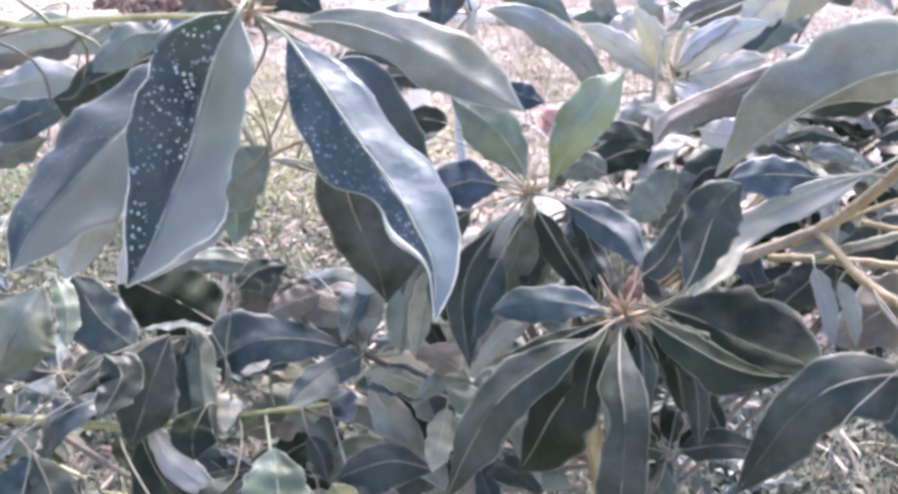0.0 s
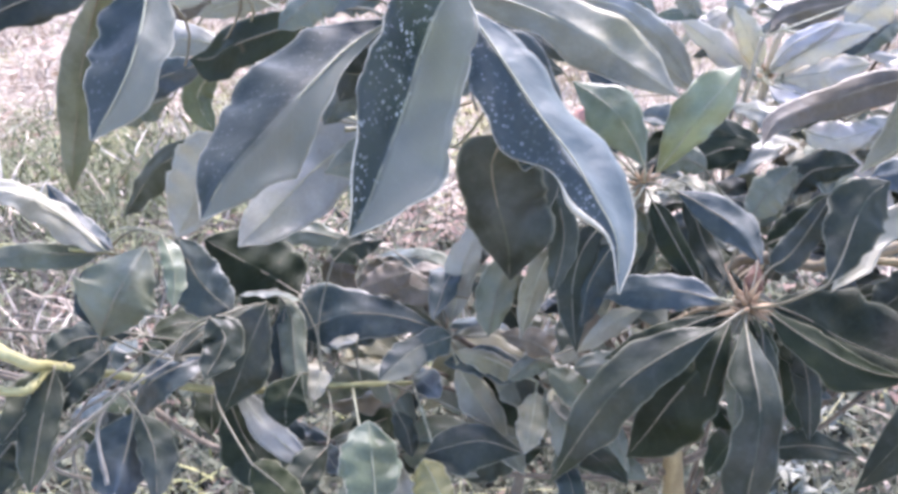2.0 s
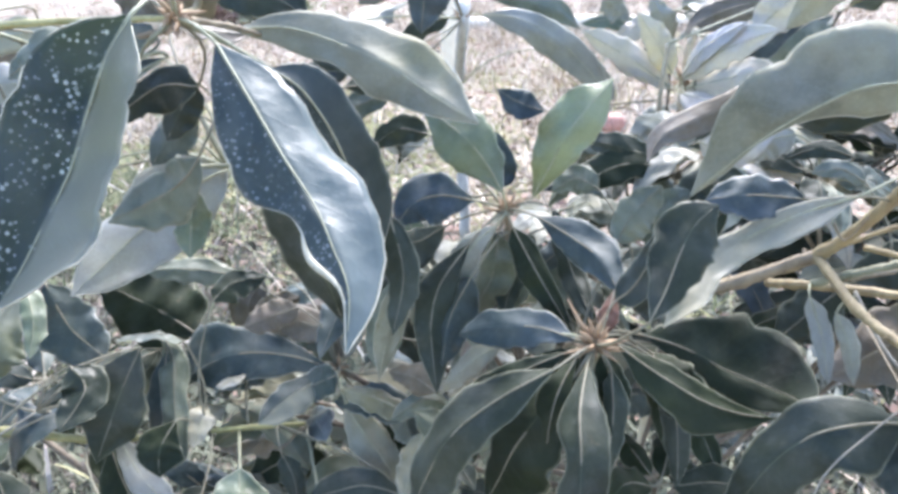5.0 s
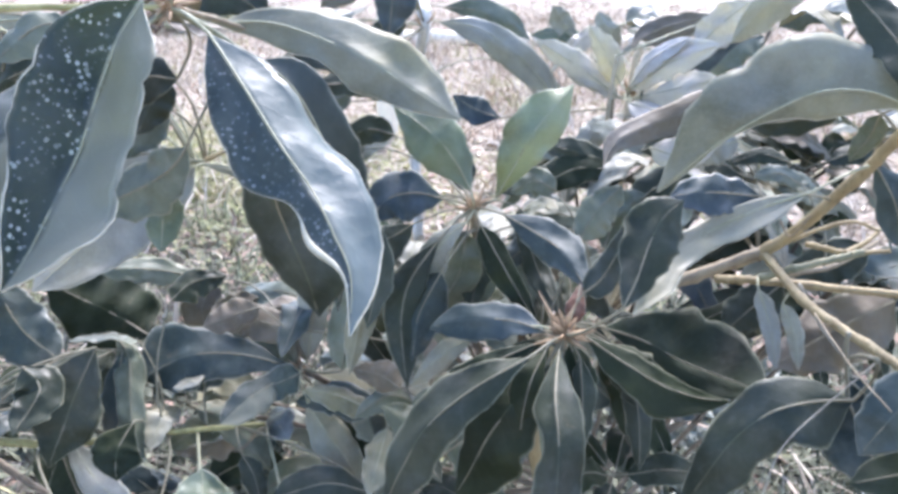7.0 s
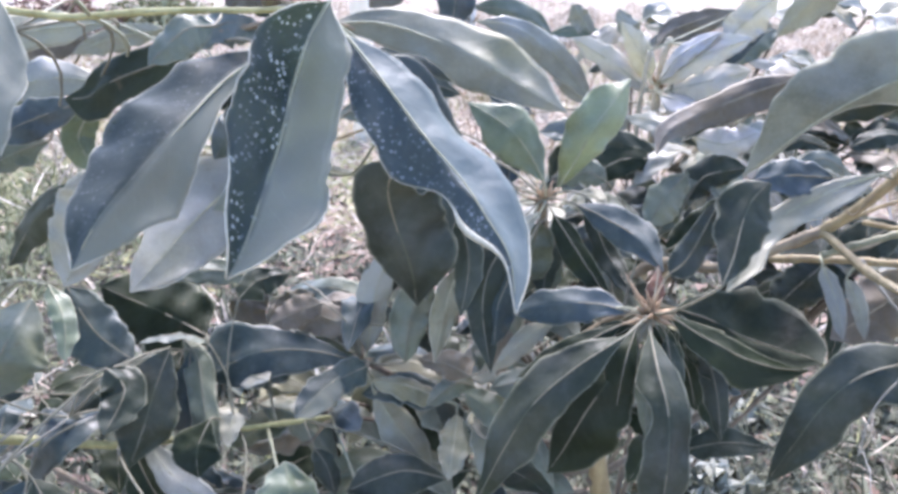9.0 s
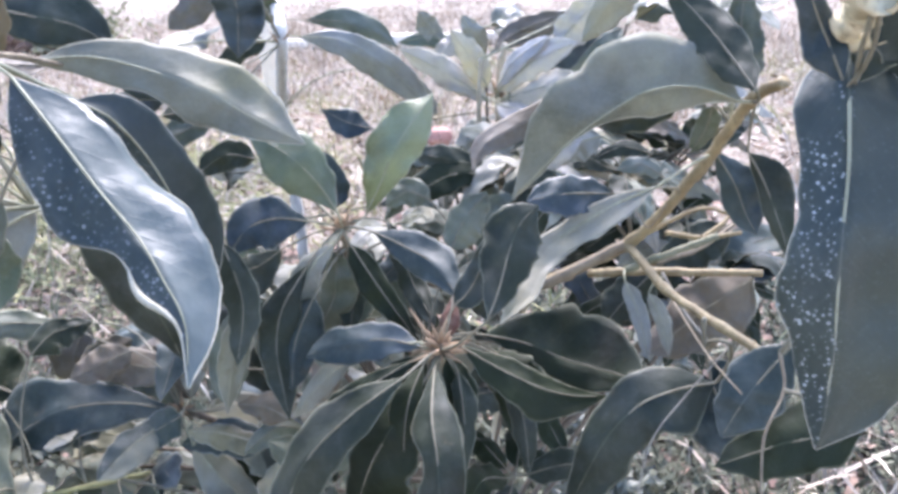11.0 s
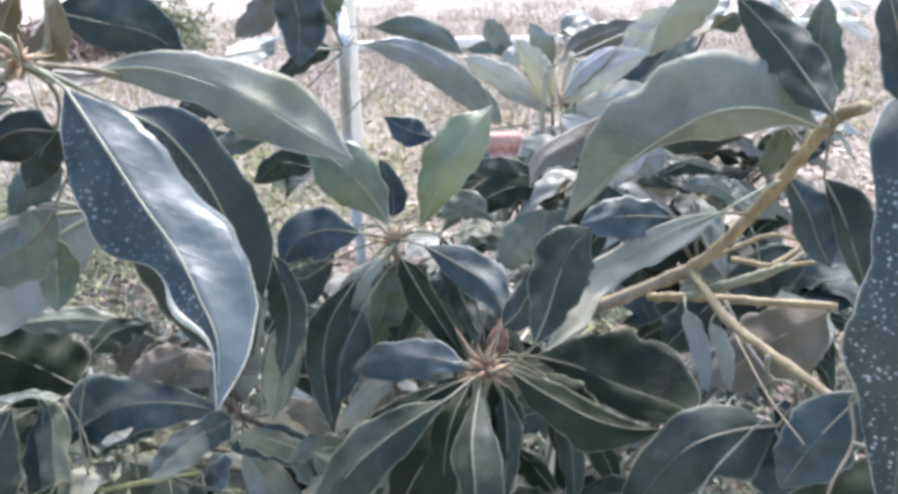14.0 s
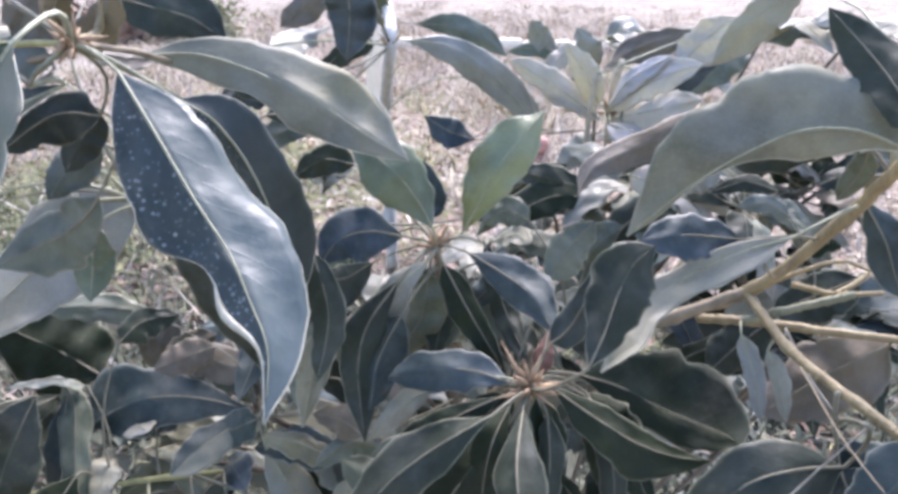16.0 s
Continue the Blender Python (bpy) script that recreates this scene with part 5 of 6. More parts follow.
blade(front_tree, ((0.342, 0.768, 0.789), (0.296, 0.767, 0.784), (0.258, 0.764, 0.776)), (0, 0.0186, 0), (0, 0.02, 0), (-0.261, -0.737, 0.624), (-8, -10), leaf_old, stem=(0.395, 0.750, 0.785), ripple=0.07)
blade(front_tree, ((0.344, 0.781, 0.821), (0.307, 0.779, 0.814), (0.275, 0.776, 0.806)), (0, 0.0195, 0), (0, 0.0179, 0), (-0.272, -0.752, 0.600), (-8, -10), leaf_dark, stem=(0.395, 0.750, 0.785), ripple=0.07)
blade(front_tree, ((0.260, 0.767, 0.785), (0.213, 0.766, 0.789), (0.179, 0.760, 0.776), (0.151, 0.753, 0.764)), (0, 0.0197, 0.0184, 0), (0, 0.0181, 0.0142, 0), (-0.078, -0.745, 0.663), (-8, -10), leaf_deep, stem=(0.220, 0.690, 0.690), ripple=0.07)
blade(front_tree, ((0.078, 0.635, 0.747), (0.065, 0.620, 0.714), (0.058, 0.606, 0.680)), (0, 0.0165, 0), (0, 0.02, 0), (0.095, -0.774, 0.626), (-10, -10), leaf_pale, stem=(0.096, 0.626, 0.790), ripple=0.08)
blade(front_tree, ((0.151, 0.495, 0.729), (0.138, 0.472, 0.716), (0.132, 0.462, 0.692), (0.131, 0.460, 0.661)), (0, 0.0132, 0.0108, 0), (0, 0.009, 0.0103, 0), (-0.012, -0.629, 0.777), (-20, -15), leaf_deep, stem=(0.164, 0.504, 0.735), ripple=0.1)
blade(front_tree, ((0.100, 0.548, 0.707), (0.076, 0.547, 0.692), (0.058, 0.548, 0.672), (0.045, 0.550, 0.653)), (0, 0.0104, 0.0067, 0), (0, 0.01, 0.0089, 0), (0.075, -0.555, 0.828), (-5, -20), leaf_pale, stem=(0.164, 0.504, 0.735), ripple=0.1)
blade(front_tree, ((0.366, 0.512, 0.876), (0.378, 0.497, 0.853), (0.385, 0.489, 0.833), (0.389, 0.478, 0.821)), (0, 0.0125, 0.0125, 0), (0, 0.0204, 0.0165, 0), (-0.433, -0.753, 0.495), (-35, -30), leaf_blue, stem=(0.362, 0.483, 0.899), ripple=0.08)
blade(front_tree, ((0.168, 0.521, 0.727), (0.175, 0.529, 0.745), (0.181, 0.546, 0.759)), (0, 0.0087, 0), (0, 0.0072, 0), (-0.076, -0.755, 0.651), (-15, -15), leaf_red, stem=(0.164, 0.504, 0.735), ripple=0.1)
blade(front_tree, ((0.090, 0.608, 0.785), (0.068, 0.599, 0.767), (0.052, 0.595, 0.733), (0.049, 0.593, 0.702)), (0, 0.0125, 0.012, 0), (0, 0.0104, 0.0152, 0), (0.099, -0.748, 0.657), (-20, -10), leaf_pale, stem=(0.096, 0.626, 0.790), ripple=0.08)
blade(front_tree, ((0.044, 0.624, 0.776), (0.018, 0.617, 0.763), (-0.008, 0.618, 0.768)), (0, 0.0134, 0), (0, 0.0215, 0), (0.166, -0.766, 0.621), (-10, -10), leaf_dark, stem=(0.096, 0.626, 0.790), ripple=0.08)
leaf(front_tree, (-0.205, 0.750, 0.656), (-0.252, 0.737, 0.670), (-0.301, 0.716, 0.678), 0.033, (0.35, -0.46, 0.82), -12, leaf_green, stem=(-0.081, 0.674, 0.590))
blade(front_tree, ((-0.085, 0.673, 0.589), (-0.129, 0.676, 0.601), (-0.179, 0.676, 0.603), (-0.219, 0.668, 0.592), (-0.243, 0.661, 0.578)), (0, 0.0139, 0.0301, 0.045, 0), (0, 0.0194, 0.0319, 0.0328, 0), (0.196, -0.614, 0.764), (-6, -12), leaf_blue, stem=(-0.081, 0.674, 0.590), ripple=0.07)
blade(front_tree, ((-0.070, 0.680, 0.578), (-0.029, 0.675, 0.568), (0.009, 0.656, 0.551), (0.032, 0.635, 0.528), (0.039, 0.620, 0.507)), (0, 0.0183, 0.0345, 0.0229, 0), (0, 0.0223, 0.0333, 0.0206, 0), (0.036, -0.598, 0.801), (-16, -10), leaf_olive, stem=(-0.081, 0.674, 0.590), ripple=0.09)
leaf(front_tree, (-0.072, 0.646, 0.601), (-0.099, 0.651, 0.584), (-0.123, 0.649, 0.568), 0.036, (-0.37, -0.77, 0.52), -5, leaf_blue, stem=(-0.081, 0.674, 0.590))
leaf(front_tree, (-0.087, 0.674, 0.583), (-0.118, 0.635, 0.581), (-0.143, 0.601, 0.570), 0.038, (0.38, -0.44, 0.82), -12, leaf_halved, stem=(-0.081, 0.674, 0.590))
blade(front_tree, ((-0.068, 0.645, 0.573), (-0.049, 0.633, 0.544), (-0.024, 0.620, 0.515), (-0.007, 0.601, 0.496)), (0, 0.0168, 0.0196, 0), (0, 0.0191, 0.0176, 0), (0.072, -0.611, 0.788), (-12, -14), leaf_olive, stem=(-0.081, 0.674, 0.590), ripple=0.10)
leaf(front_tree, (-0.078, 0.707, 0.580), (-0.066, 0.712, 0.652), (-0.049, 0.714, 0.704), 0.038, (-0.03, -1.00, 0.06), -12, leaf_pale, stem=(-0.081, 0.674, 0.590))
leaf(front_tree, (-0.088, 0.722, 0.566), (-0.139, 0.751, 0.581), (-0.199, 0.777, 0.578), 0.030, (-0.19, -0.56, 0.80), -12, leaf_green, stem=(-0.081, 0.674, 0.590))
leaf(front_tree, (-0.034, 0.671, 0.589), (-0.027, 0.683, 0.640), (-0.009, 0.695, 0.693), 0.044, (-0.04, -0.97, 0.24), -20, leaf_green, stem=(-0.081, 0.674, 0.590))
blade(front_tree, ((-0.065, 0.686, 0.553), (-0.023, 0.673, 0.526), (0.010, 0.655, 0.496), (0.025, 0.644, 0.471)), (0, 0.0253, 0.0172, 0), (0, 0.023, 0.0193, 0), (0.045, -0.619, 0.784), (-12, -10), leaf_deep, stem=(-0.081, 0.674, 0.590), ripple=0.08)
blade(front_tree, ((0.152, 0.517, 0.730), (0.126, 0.532, 0.731), (0.095, 0.544, 0.724), (0.075, 0.547, 0.719), (0.061, 0.549, 0.712)), (0, 0.0157, 0.0153, 0.0109, 0), (0, 0.0152, 0.0164, 0.0122, 0), (0.041, -0.620, 0.784), (-10, -16), leaf_blue, stem=(0.164, 0.504, 0.735), ripple=0.08)
blade(front_tree, ((0.146, 0.509, 0.725), (0.117, 0.503, 0.713), (0.089, 0.500, 0.695), (0.059, 0.498, 0.682)), (0, 0.0089, 0.014, 0), (0, 0.013, 0.0131, 0), (0.041, -0.580, 0.814), (-10, -12), leaf_deep, stem=(0.164, 0.504, 0.735), ripple=0.08)
blade(front_tree, ((0.189, 0.444, 0.789), (0.199, 0.455, 0.806), (0.210, 0.473, 0.827), (0.220, 0.483, 0.841), (0.232, 0.486, 0.851)), (0, 0.0114, 0.0195, 0.015, 0), (0, 0.0115, 0.02, 0.0187, 0), (-0.142, -0.773, 0.618), (-10, -10), leaf_dark, stem=(0.164, 0.504, 0.735), ripple=0.08)
blade(front_tree, ((0.316, 0.488, 0.858), (0.289, 0.497, 0.843), (0.260, 0.503, 0.823), (0.235, 0.494, 0.806), (0.218, 0.474, 0.791), (0.201, 0.460, 0.777)), (0, 0.0072, 0.0085, 0.0121, 0.0089, 0), (0, 0.0158, 0.0146, 0.0125, 0.0106, 0), (-0.176, -0.650, 0.740), (14, 14), leaf_pale, stem=(0.360, 0.503, 0.874), ripple=0.08)
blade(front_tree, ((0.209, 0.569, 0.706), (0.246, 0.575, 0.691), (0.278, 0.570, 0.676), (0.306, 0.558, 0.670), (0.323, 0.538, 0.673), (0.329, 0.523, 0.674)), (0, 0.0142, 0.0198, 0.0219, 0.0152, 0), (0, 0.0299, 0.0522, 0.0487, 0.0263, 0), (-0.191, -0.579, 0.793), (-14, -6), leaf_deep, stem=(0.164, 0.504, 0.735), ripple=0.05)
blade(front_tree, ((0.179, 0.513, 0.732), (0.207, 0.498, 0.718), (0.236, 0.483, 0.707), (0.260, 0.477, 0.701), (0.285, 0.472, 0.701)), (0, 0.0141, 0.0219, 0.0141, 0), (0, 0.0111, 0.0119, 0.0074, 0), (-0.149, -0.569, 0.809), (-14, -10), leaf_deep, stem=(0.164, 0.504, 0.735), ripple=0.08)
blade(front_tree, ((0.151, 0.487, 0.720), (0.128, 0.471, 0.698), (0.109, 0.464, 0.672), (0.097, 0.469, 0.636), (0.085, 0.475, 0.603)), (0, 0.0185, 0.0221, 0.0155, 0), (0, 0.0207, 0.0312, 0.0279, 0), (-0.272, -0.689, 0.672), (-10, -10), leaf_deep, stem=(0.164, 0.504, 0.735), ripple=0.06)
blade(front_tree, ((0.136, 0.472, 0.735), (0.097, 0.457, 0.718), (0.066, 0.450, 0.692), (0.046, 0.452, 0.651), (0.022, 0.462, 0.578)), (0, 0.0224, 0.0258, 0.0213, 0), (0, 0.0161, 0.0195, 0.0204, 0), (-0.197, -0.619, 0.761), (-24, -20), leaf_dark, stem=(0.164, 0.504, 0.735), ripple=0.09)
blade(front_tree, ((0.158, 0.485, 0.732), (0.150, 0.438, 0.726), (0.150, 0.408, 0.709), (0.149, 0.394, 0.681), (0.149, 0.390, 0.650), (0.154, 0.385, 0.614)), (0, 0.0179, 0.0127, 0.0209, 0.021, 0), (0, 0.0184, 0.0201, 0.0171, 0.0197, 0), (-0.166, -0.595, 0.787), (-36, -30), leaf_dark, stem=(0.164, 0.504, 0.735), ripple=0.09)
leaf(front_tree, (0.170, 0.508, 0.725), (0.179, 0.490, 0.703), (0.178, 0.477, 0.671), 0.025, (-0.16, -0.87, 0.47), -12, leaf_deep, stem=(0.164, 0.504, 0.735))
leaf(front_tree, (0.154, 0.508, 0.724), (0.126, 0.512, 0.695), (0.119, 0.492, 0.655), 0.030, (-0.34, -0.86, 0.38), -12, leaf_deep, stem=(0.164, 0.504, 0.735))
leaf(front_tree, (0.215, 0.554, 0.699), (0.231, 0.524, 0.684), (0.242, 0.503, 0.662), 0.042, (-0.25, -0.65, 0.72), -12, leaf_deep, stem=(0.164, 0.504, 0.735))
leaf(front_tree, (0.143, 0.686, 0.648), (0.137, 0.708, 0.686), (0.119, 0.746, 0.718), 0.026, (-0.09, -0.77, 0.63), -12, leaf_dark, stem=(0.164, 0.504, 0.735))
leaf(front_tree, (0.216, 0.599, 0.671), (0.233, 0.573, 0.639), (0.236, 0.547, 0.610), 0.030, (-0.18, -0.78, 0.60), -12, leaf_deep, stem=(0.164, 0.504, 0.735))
blade(front_tree, ((0.093, 0.617, 0.809), (0.078, 0.619, 0.836), (0.055, 0.622, 0.861), (0.024, 0.643, 0.876)), (0, 0.018, 0.0243, 0), (0, 0.0191, 0.0244, 0), (0.098, -0.847, 0.522), (-8, -14), leaf_young, stem=(0.096, 0.626, 0.790), ripple=0.08)
blade(front_tree, ((0.118, 0.679, 0.782), (0.133, 0.669, 0.816), (0.148, 0.670, 0.848), (0.168, 0.682, 0.871), (0.187, 0.702, 0.888)), (0, 0.0149, 0.0254, 0.0207, 0), (0, 0.0181, 0.0259, 0.0206, 0), (-0.028, -0.897, 0.440), (-30, -10), leaf_lime, stem=(0.096, 0.626, 0.790), ripple=0.14)
blade(front_tree, ((0.121, 0.612, 0.791), (0.147, 0.593, 0.783), (0.170, 0.573, 0.772), (0.186, 0.545, 0.754)), (0, 0.0133, 0.0153, 0), (0, 0.0183, 0.0196, 0), (-0.038, -0.727, 0.686), (-24, -10), leaf_blue, stem=(0.096, 0.626, 0.790), ripple=0.09)
blade(front_tree, ((0.070, 0.614, 0.803), (0.045, 0.596, 0.814), (0.022, 0.593, 0.808), (0.006, 0.584, 0.789)), (0, 0.0222, 0.0199, 0), (0, 0.0213, 0.0202, 0), (0.143, -0.749, 0.647), (-8, -12), leaf_blue, stem=(0.096, 0.626, 0.790), ripple=0.06)
leaf(front_tree, (0.025, 0.764, 0.730), (-0.005, 0.730, 0.716), (-0.028, 0.703, 0.717), 0.044, (0.39, -0.50, 0.77), -12, leaf_dark, stem=(0.096, 0.626, 0.790))
blade(front_tree, ((0.067, 0.601, 0.771), (0.043, 0.583, 0.740), (0.036, 0.569, 0.712), (0.038, 0.558, 0.686), (0.043, 0.541, 0.658)), (0, 0.0163, 0.0153, 0.0111, 0), (0, 0.0154, 0.0172, 0.0153, 0), (0.135, -0.745, 0.654), (-18, -14), leaf_dark, stem=(0.096, 0.626, 0.790), ripple=0.09)
leaf(front_tree, (0.090, 0.615, 0.772), (0.084, 0.615, 0.730), (0.061, 0.612, 0.689), 0.032, (-0.28, -0.95, 0.12), -10, leaf_green, stem=(0.096, 0.626, 0.790))
leaf(front_tree, (0.102, 0.609, 0.782), (0.123, 0.584, 0.752), (0.152, 0.560, 0.711), 0.025, (-0.04, -0.83, 0.56), -12, leaf_deep, stem=(0.096, 0.626, 0.790))
leaf(front_tree, (0.186, 0.594, 0.776), (0.199, 0.602, 0.799), (0.220, 0.608, 0.821), 0.033, (-0.29, -0.83, 0.48), -15, leaf_green, stem=(0.157, 0.549, 0.707))
leaf(front_tree, (0.293, 0.510, 0.847), (0.261, 0.511, 0.849), (0.229, 0.507, 0.847), 0.032, (0.03, -0.71, 0.70), -5, leaf_blue, wave=0.06, stem=(0.354, 0.530, 0.840))
leaf(front_tree, (0.003, 0.767, 0.805), (-0.034, 0.838, 0.784), (-0.033, 0.759, 0.805), 0.044, (0.19, -0.83, 0.53), -12, leaf_dark, stem=(0.096, 0.626, 0.790))
leaf(front_tree, (0.086, 0.800, 0.749), (0.087, 0.810, 0.774), (0.075, 0.820, 0.809), 0.030, (0.01, -0.95, 0.30), -12, leaf_blue, stem=(0.096, 0.626, 0.790))
blade(front_tree, ((0.346, 0.446, 0.923), (0.320, 0.453, 0.932), (0.294, 0.461, 0.930), (0.272, 0.469, 0.916), (0.249, 0.479, 0.895), (0.230, 0.489, 0.871), (0.217, 0.499, 0.852)), (0, 0.028, 0.0364, 0.0382, 0.0318, 0.0171, 0), (0, 0.0124, 0.0199, 0.0062, 0.0011, 0.003, 0), (-0.249, -0.748, 0.615), (2, -50), leaf_olive, stem=(0.363, 0.467, 0.918), ripple=0.07)
blade(front_tree, ((0.300, 0.900, 0.840), (0.332, 0.911, 0.864), (0.367, 0.911, 0.886), (0.415, 0.912, 0.909)), (0, 0.0209, 0.0218, 0), (0, 0.0254, 0.0258, 0), (-0.220, -0.800, 0.559), (-10, -8), leaf_blue, stem=(0.360, 0.820, 0.800), ripple=0.07)
leaf(front_tree, (0.374, 0.662, 0.995), (0.351, 0.691, 0.968), (0.330, 0.714, 0.927), 0.032, (-0.76, -0.65, -0.02), -12, leaf_pale, stem=(0.362, 0.483, 0.899))
leaf(front_tree, (0.341, 0.424, 0.934), (0.331, 0.468, 0.964), (0.314, 0.500, 0.990), 0.029, (-0.58, -0.61, 0.55), -12, leaf_dark, stem=(0.363, 0.467, 0.918))
leaf(front_tree, (0.363, 0.469, 0.929), (0.357, 0.477, 0.957), (0.357, 0.481, 0.991), 0.024, (-0.52, -0.85, 0.11), -12, leaf_green, stem=(0.363, 0.467, 0.918))
blade(front_tree, ((0.381, 0.491, 0.878), (0.391, 0.483, 0.859), (0.397, 0.468, 0.835), (0.402, 0.451, 0.807)), (0, 0.0058, 0.0074, 0), (0, 0.0189, 0.012, 0), (-0.465, -0.729, 0.503), (-15, -20), leaf_dark, stem=(0.362, 0.435, 0.935), ripple=0.08)
leaf(front_tree, (0.438, 0.551, 0.748), (0.397, 0.556, 0.716), (0.353, 0.555, 0.680), 0.059, (-0.49, -0.64, 0.59), -12, leaf_old, stem=(0.427, 0.540, 0.759))
leaf(front_tree, (0.481, 0.675, 0.746), (0.447, 0.683, 0.723), (0.414, 0.688, 0.701), 0.048, (-0.49, -0.68, 0.55), -12, leaf_dark, wave=0.05, stem=(0.484, 0.670, 0.749))
leaf(front_tree, (0.396, 0.653, 0.712), (0.370, 0.650, 0.687), (0.346, 0.645, 0.662), 0.045, (-0.45, -0.70, 0.56), -12, leaf_dark, stem=(0.417, 0.634, 0.738))
blade(front_tree, ((0.340, 0.421, 0.740), (0.313, 0.418, 0.740), (0.286, 0.416, 0.732), (0.267, 0.418, 0.708), (0.252, 0.417, 0.677), (0.239, 0.421, 0.634)), (0, 0.0203, 0.0234, 0.0178, 0.0118, 0), (0, 0.028, 0.0231, 0.0214, 0.0196, 0), (-0.231, -0.568, 0.790), (-8, -14), leaf_dark, stem=(0.335, 0.403, 0.782), ripple=0.07)
leaf(front_tree, (0.359, 0.377, 0.793), (0.335, 0.373, 0.766), (0.319, 0.371, 0.736), 0.038, (-0.63, -0.60, 0.49), -12, leaf_blue, stem=(0.347, 0.370, 0.793))
leaf(front_tree, (0.376, 0.329, 0.766), (0.351, 0.355, 0.740), (0.321, 0.376, 0.710), 0.043, (-0.80, -0.33, 0.50), -12, leaf_deep, stem=(0.343, 0.355, 0.778))
leaf(front_tree, (0.429, 0.387, 0.828), (0.429, 0.367, 0.796), (0.424, 0.346, 0.763), 0.045, (-0.61, -0.65, 0.45), -12, leaf_blue, stem=(0.347, 0.370, 0.793))
leaf(front_tree, (0.254, 0.685, 0.769), (0.270, 0.686, 0.794), (0.305, 0.671, 0.807), 0.039, (-0.51, -0.76, 0.40), -12, leaf_dark, stem=(0.239, 0.658, 0.705))
leaf(front_tree, (0.228, 0.683, 0.731), (0.240, 0.690, 0.764), (0.264, 0.687, 0.788), 0.039, (-0.43, -0.84, 0.33), -12, leaf_green, stem=(0.229, 0.674, 0.698))
leaf(front_tree, (0.219, 0.630, 0.736), (0.245, 0.627, 0.757), (0.279, 0.624, 0.799), 0.037, (-0.50, -0.77, 0.39), -12, leaf_deep, stem=(0.248, 0.643, 0.713))
twig(front_tree, ((0.150, 0.660, 0.620), (0.155, 0.560, 0.700), (0.164, 0.504, 0.735)), 0.006, 0.0035, bark_tan)
twig(front_tree, ((0.140, 0.660, 0.600), (0.105, 0.645, 0.720), (0.096, 0.626, 0.790)), 0.006, 0.0035, bark_tan)
twig(front_tree, ((0.140, 0.660, 0.500), (0.020, 0.680, 0.530), (-0.081, 0.674, 0.590)), 0.005, 0.003, bark_brown)
twig(front_tree, ((0.150, 0.660, 0.600), (0.220, 0.690, 0.690), (0.267, 0.611, 0.728), (0.333, 0.573, 0.779)), 0.0055, 0.005, bark_tan)
twig(front_tree, ((0.267, 0.611, 0.728), (0.333, 0.573, 0.779), (0.359, 0.519, 0.855), (0.363, 0.467, 0.918), (0.362, 0.431, 0.937)), 0.005, 0.0036, bark_gold)
twig(front_tree, ((0.333, 0.573, 0.779), (0.340, 0.504, 0.768), (0.356, 0.437, 0.768), (0.365, 0.383, 0.771)), 0.0038, 0.0030, bark_gold)
twig(front_tree, ((0.347, 0.370, 0.793), (0.343, 0.355, 0.778), (0.327, 0.342, 0.758), (0.319, 0.325, 0.734)), 0.0010, 0.0006, bark_tan)
twig(front_tree, ((0.327, 0.467, 0.779), (0.317, 0.396, 0.780), (0.317, 0.354, 0.779)), 0.0006, 0.0004, bark_tan)
twig(front_tree, ((0.326, 0.556, 0.763), (0.362, 0.549, 0.779), (0.395, 0.539, 0.795)), 0.0032, 0.0028, bark_olive)
twig(front_tree, ((0.332, 0.553, 0.814), (0.339, 0.546, 0.804), (0.350, 0.539, 0.827)), 0.0009, 0.0006, bark_tan)
twig(front_tree, ((0.318, 0.621, 0.731), (0.356, 0.590, 0.744), (0.435, 0.534, 0.761)), 0.004, 0.003, bark_gold)
twig(front_tree, ((0.373, 0.607, 0.744), (0.436, 0.646, 0.736), (0.489, 0.673, 0.750)), 0.003, 0.002, bark_tan)
twig(front_tree, ((0.348, 0.534, 0.769), (0.353, 0.498, 0.751), (0.362, 0.472, 0.738)), 0.0015, 0.001, bark_grey)
leaf(front_tree, (0.020, 0.705, 0.835), (-0.007, 0.704, 0.840), (-0.034, 0.696, 0.825), 0.030, (0.05, -0.86, 0.51), -12, leaf_dark, stem=(0.096, 0.626, 0.790))
leaf(front_tree, (0.337, 0.512, 0.916), (0.317, 0.528, 0.899), (0.286, 0.546, 0.890), 0.024, (-0.64, -0.66, 0.39), -12, leaf_dark, stem=(0.362, 0.483, 0.899))
leaf(front_tree, (0.352, 0.493, 0.911), (0.353, 0.500, 0.894), (0.348, 0.508, 0.875), 0.016, (-0.74, -0.65, -0.17), -12, leaf_green, stem=(0.363, 0.467, 0.918))
leaf(front_tree, (0.359, 0.725, 0.833), (0.334, 0.730, 0.824), (0.308, 0.731, 0.804), 0.034, (-0.37, -0.79, 0.48), -12, leaf_pale, stem=(0.395, 0.750, 0.785))
leaf(front_tree, (0.404, 0.704, 0.818), (0.378, 0.715, 0.823), (0.350, 0.721, 0.810), 0.018, (-0.33, -0.79, 0.52), -12, leaf_dark, stem=(0.395, 0.750, 0.785))
leaf(front_tree, (0.402, 0.667, 0.806), (0.383, 0.678, 0.815), (0.362, 0.683, 0.809), 0.018, (-0.30, -0.80, 0.52), -12, leaf_green, stem=(0.423, 0.638, 0.738))
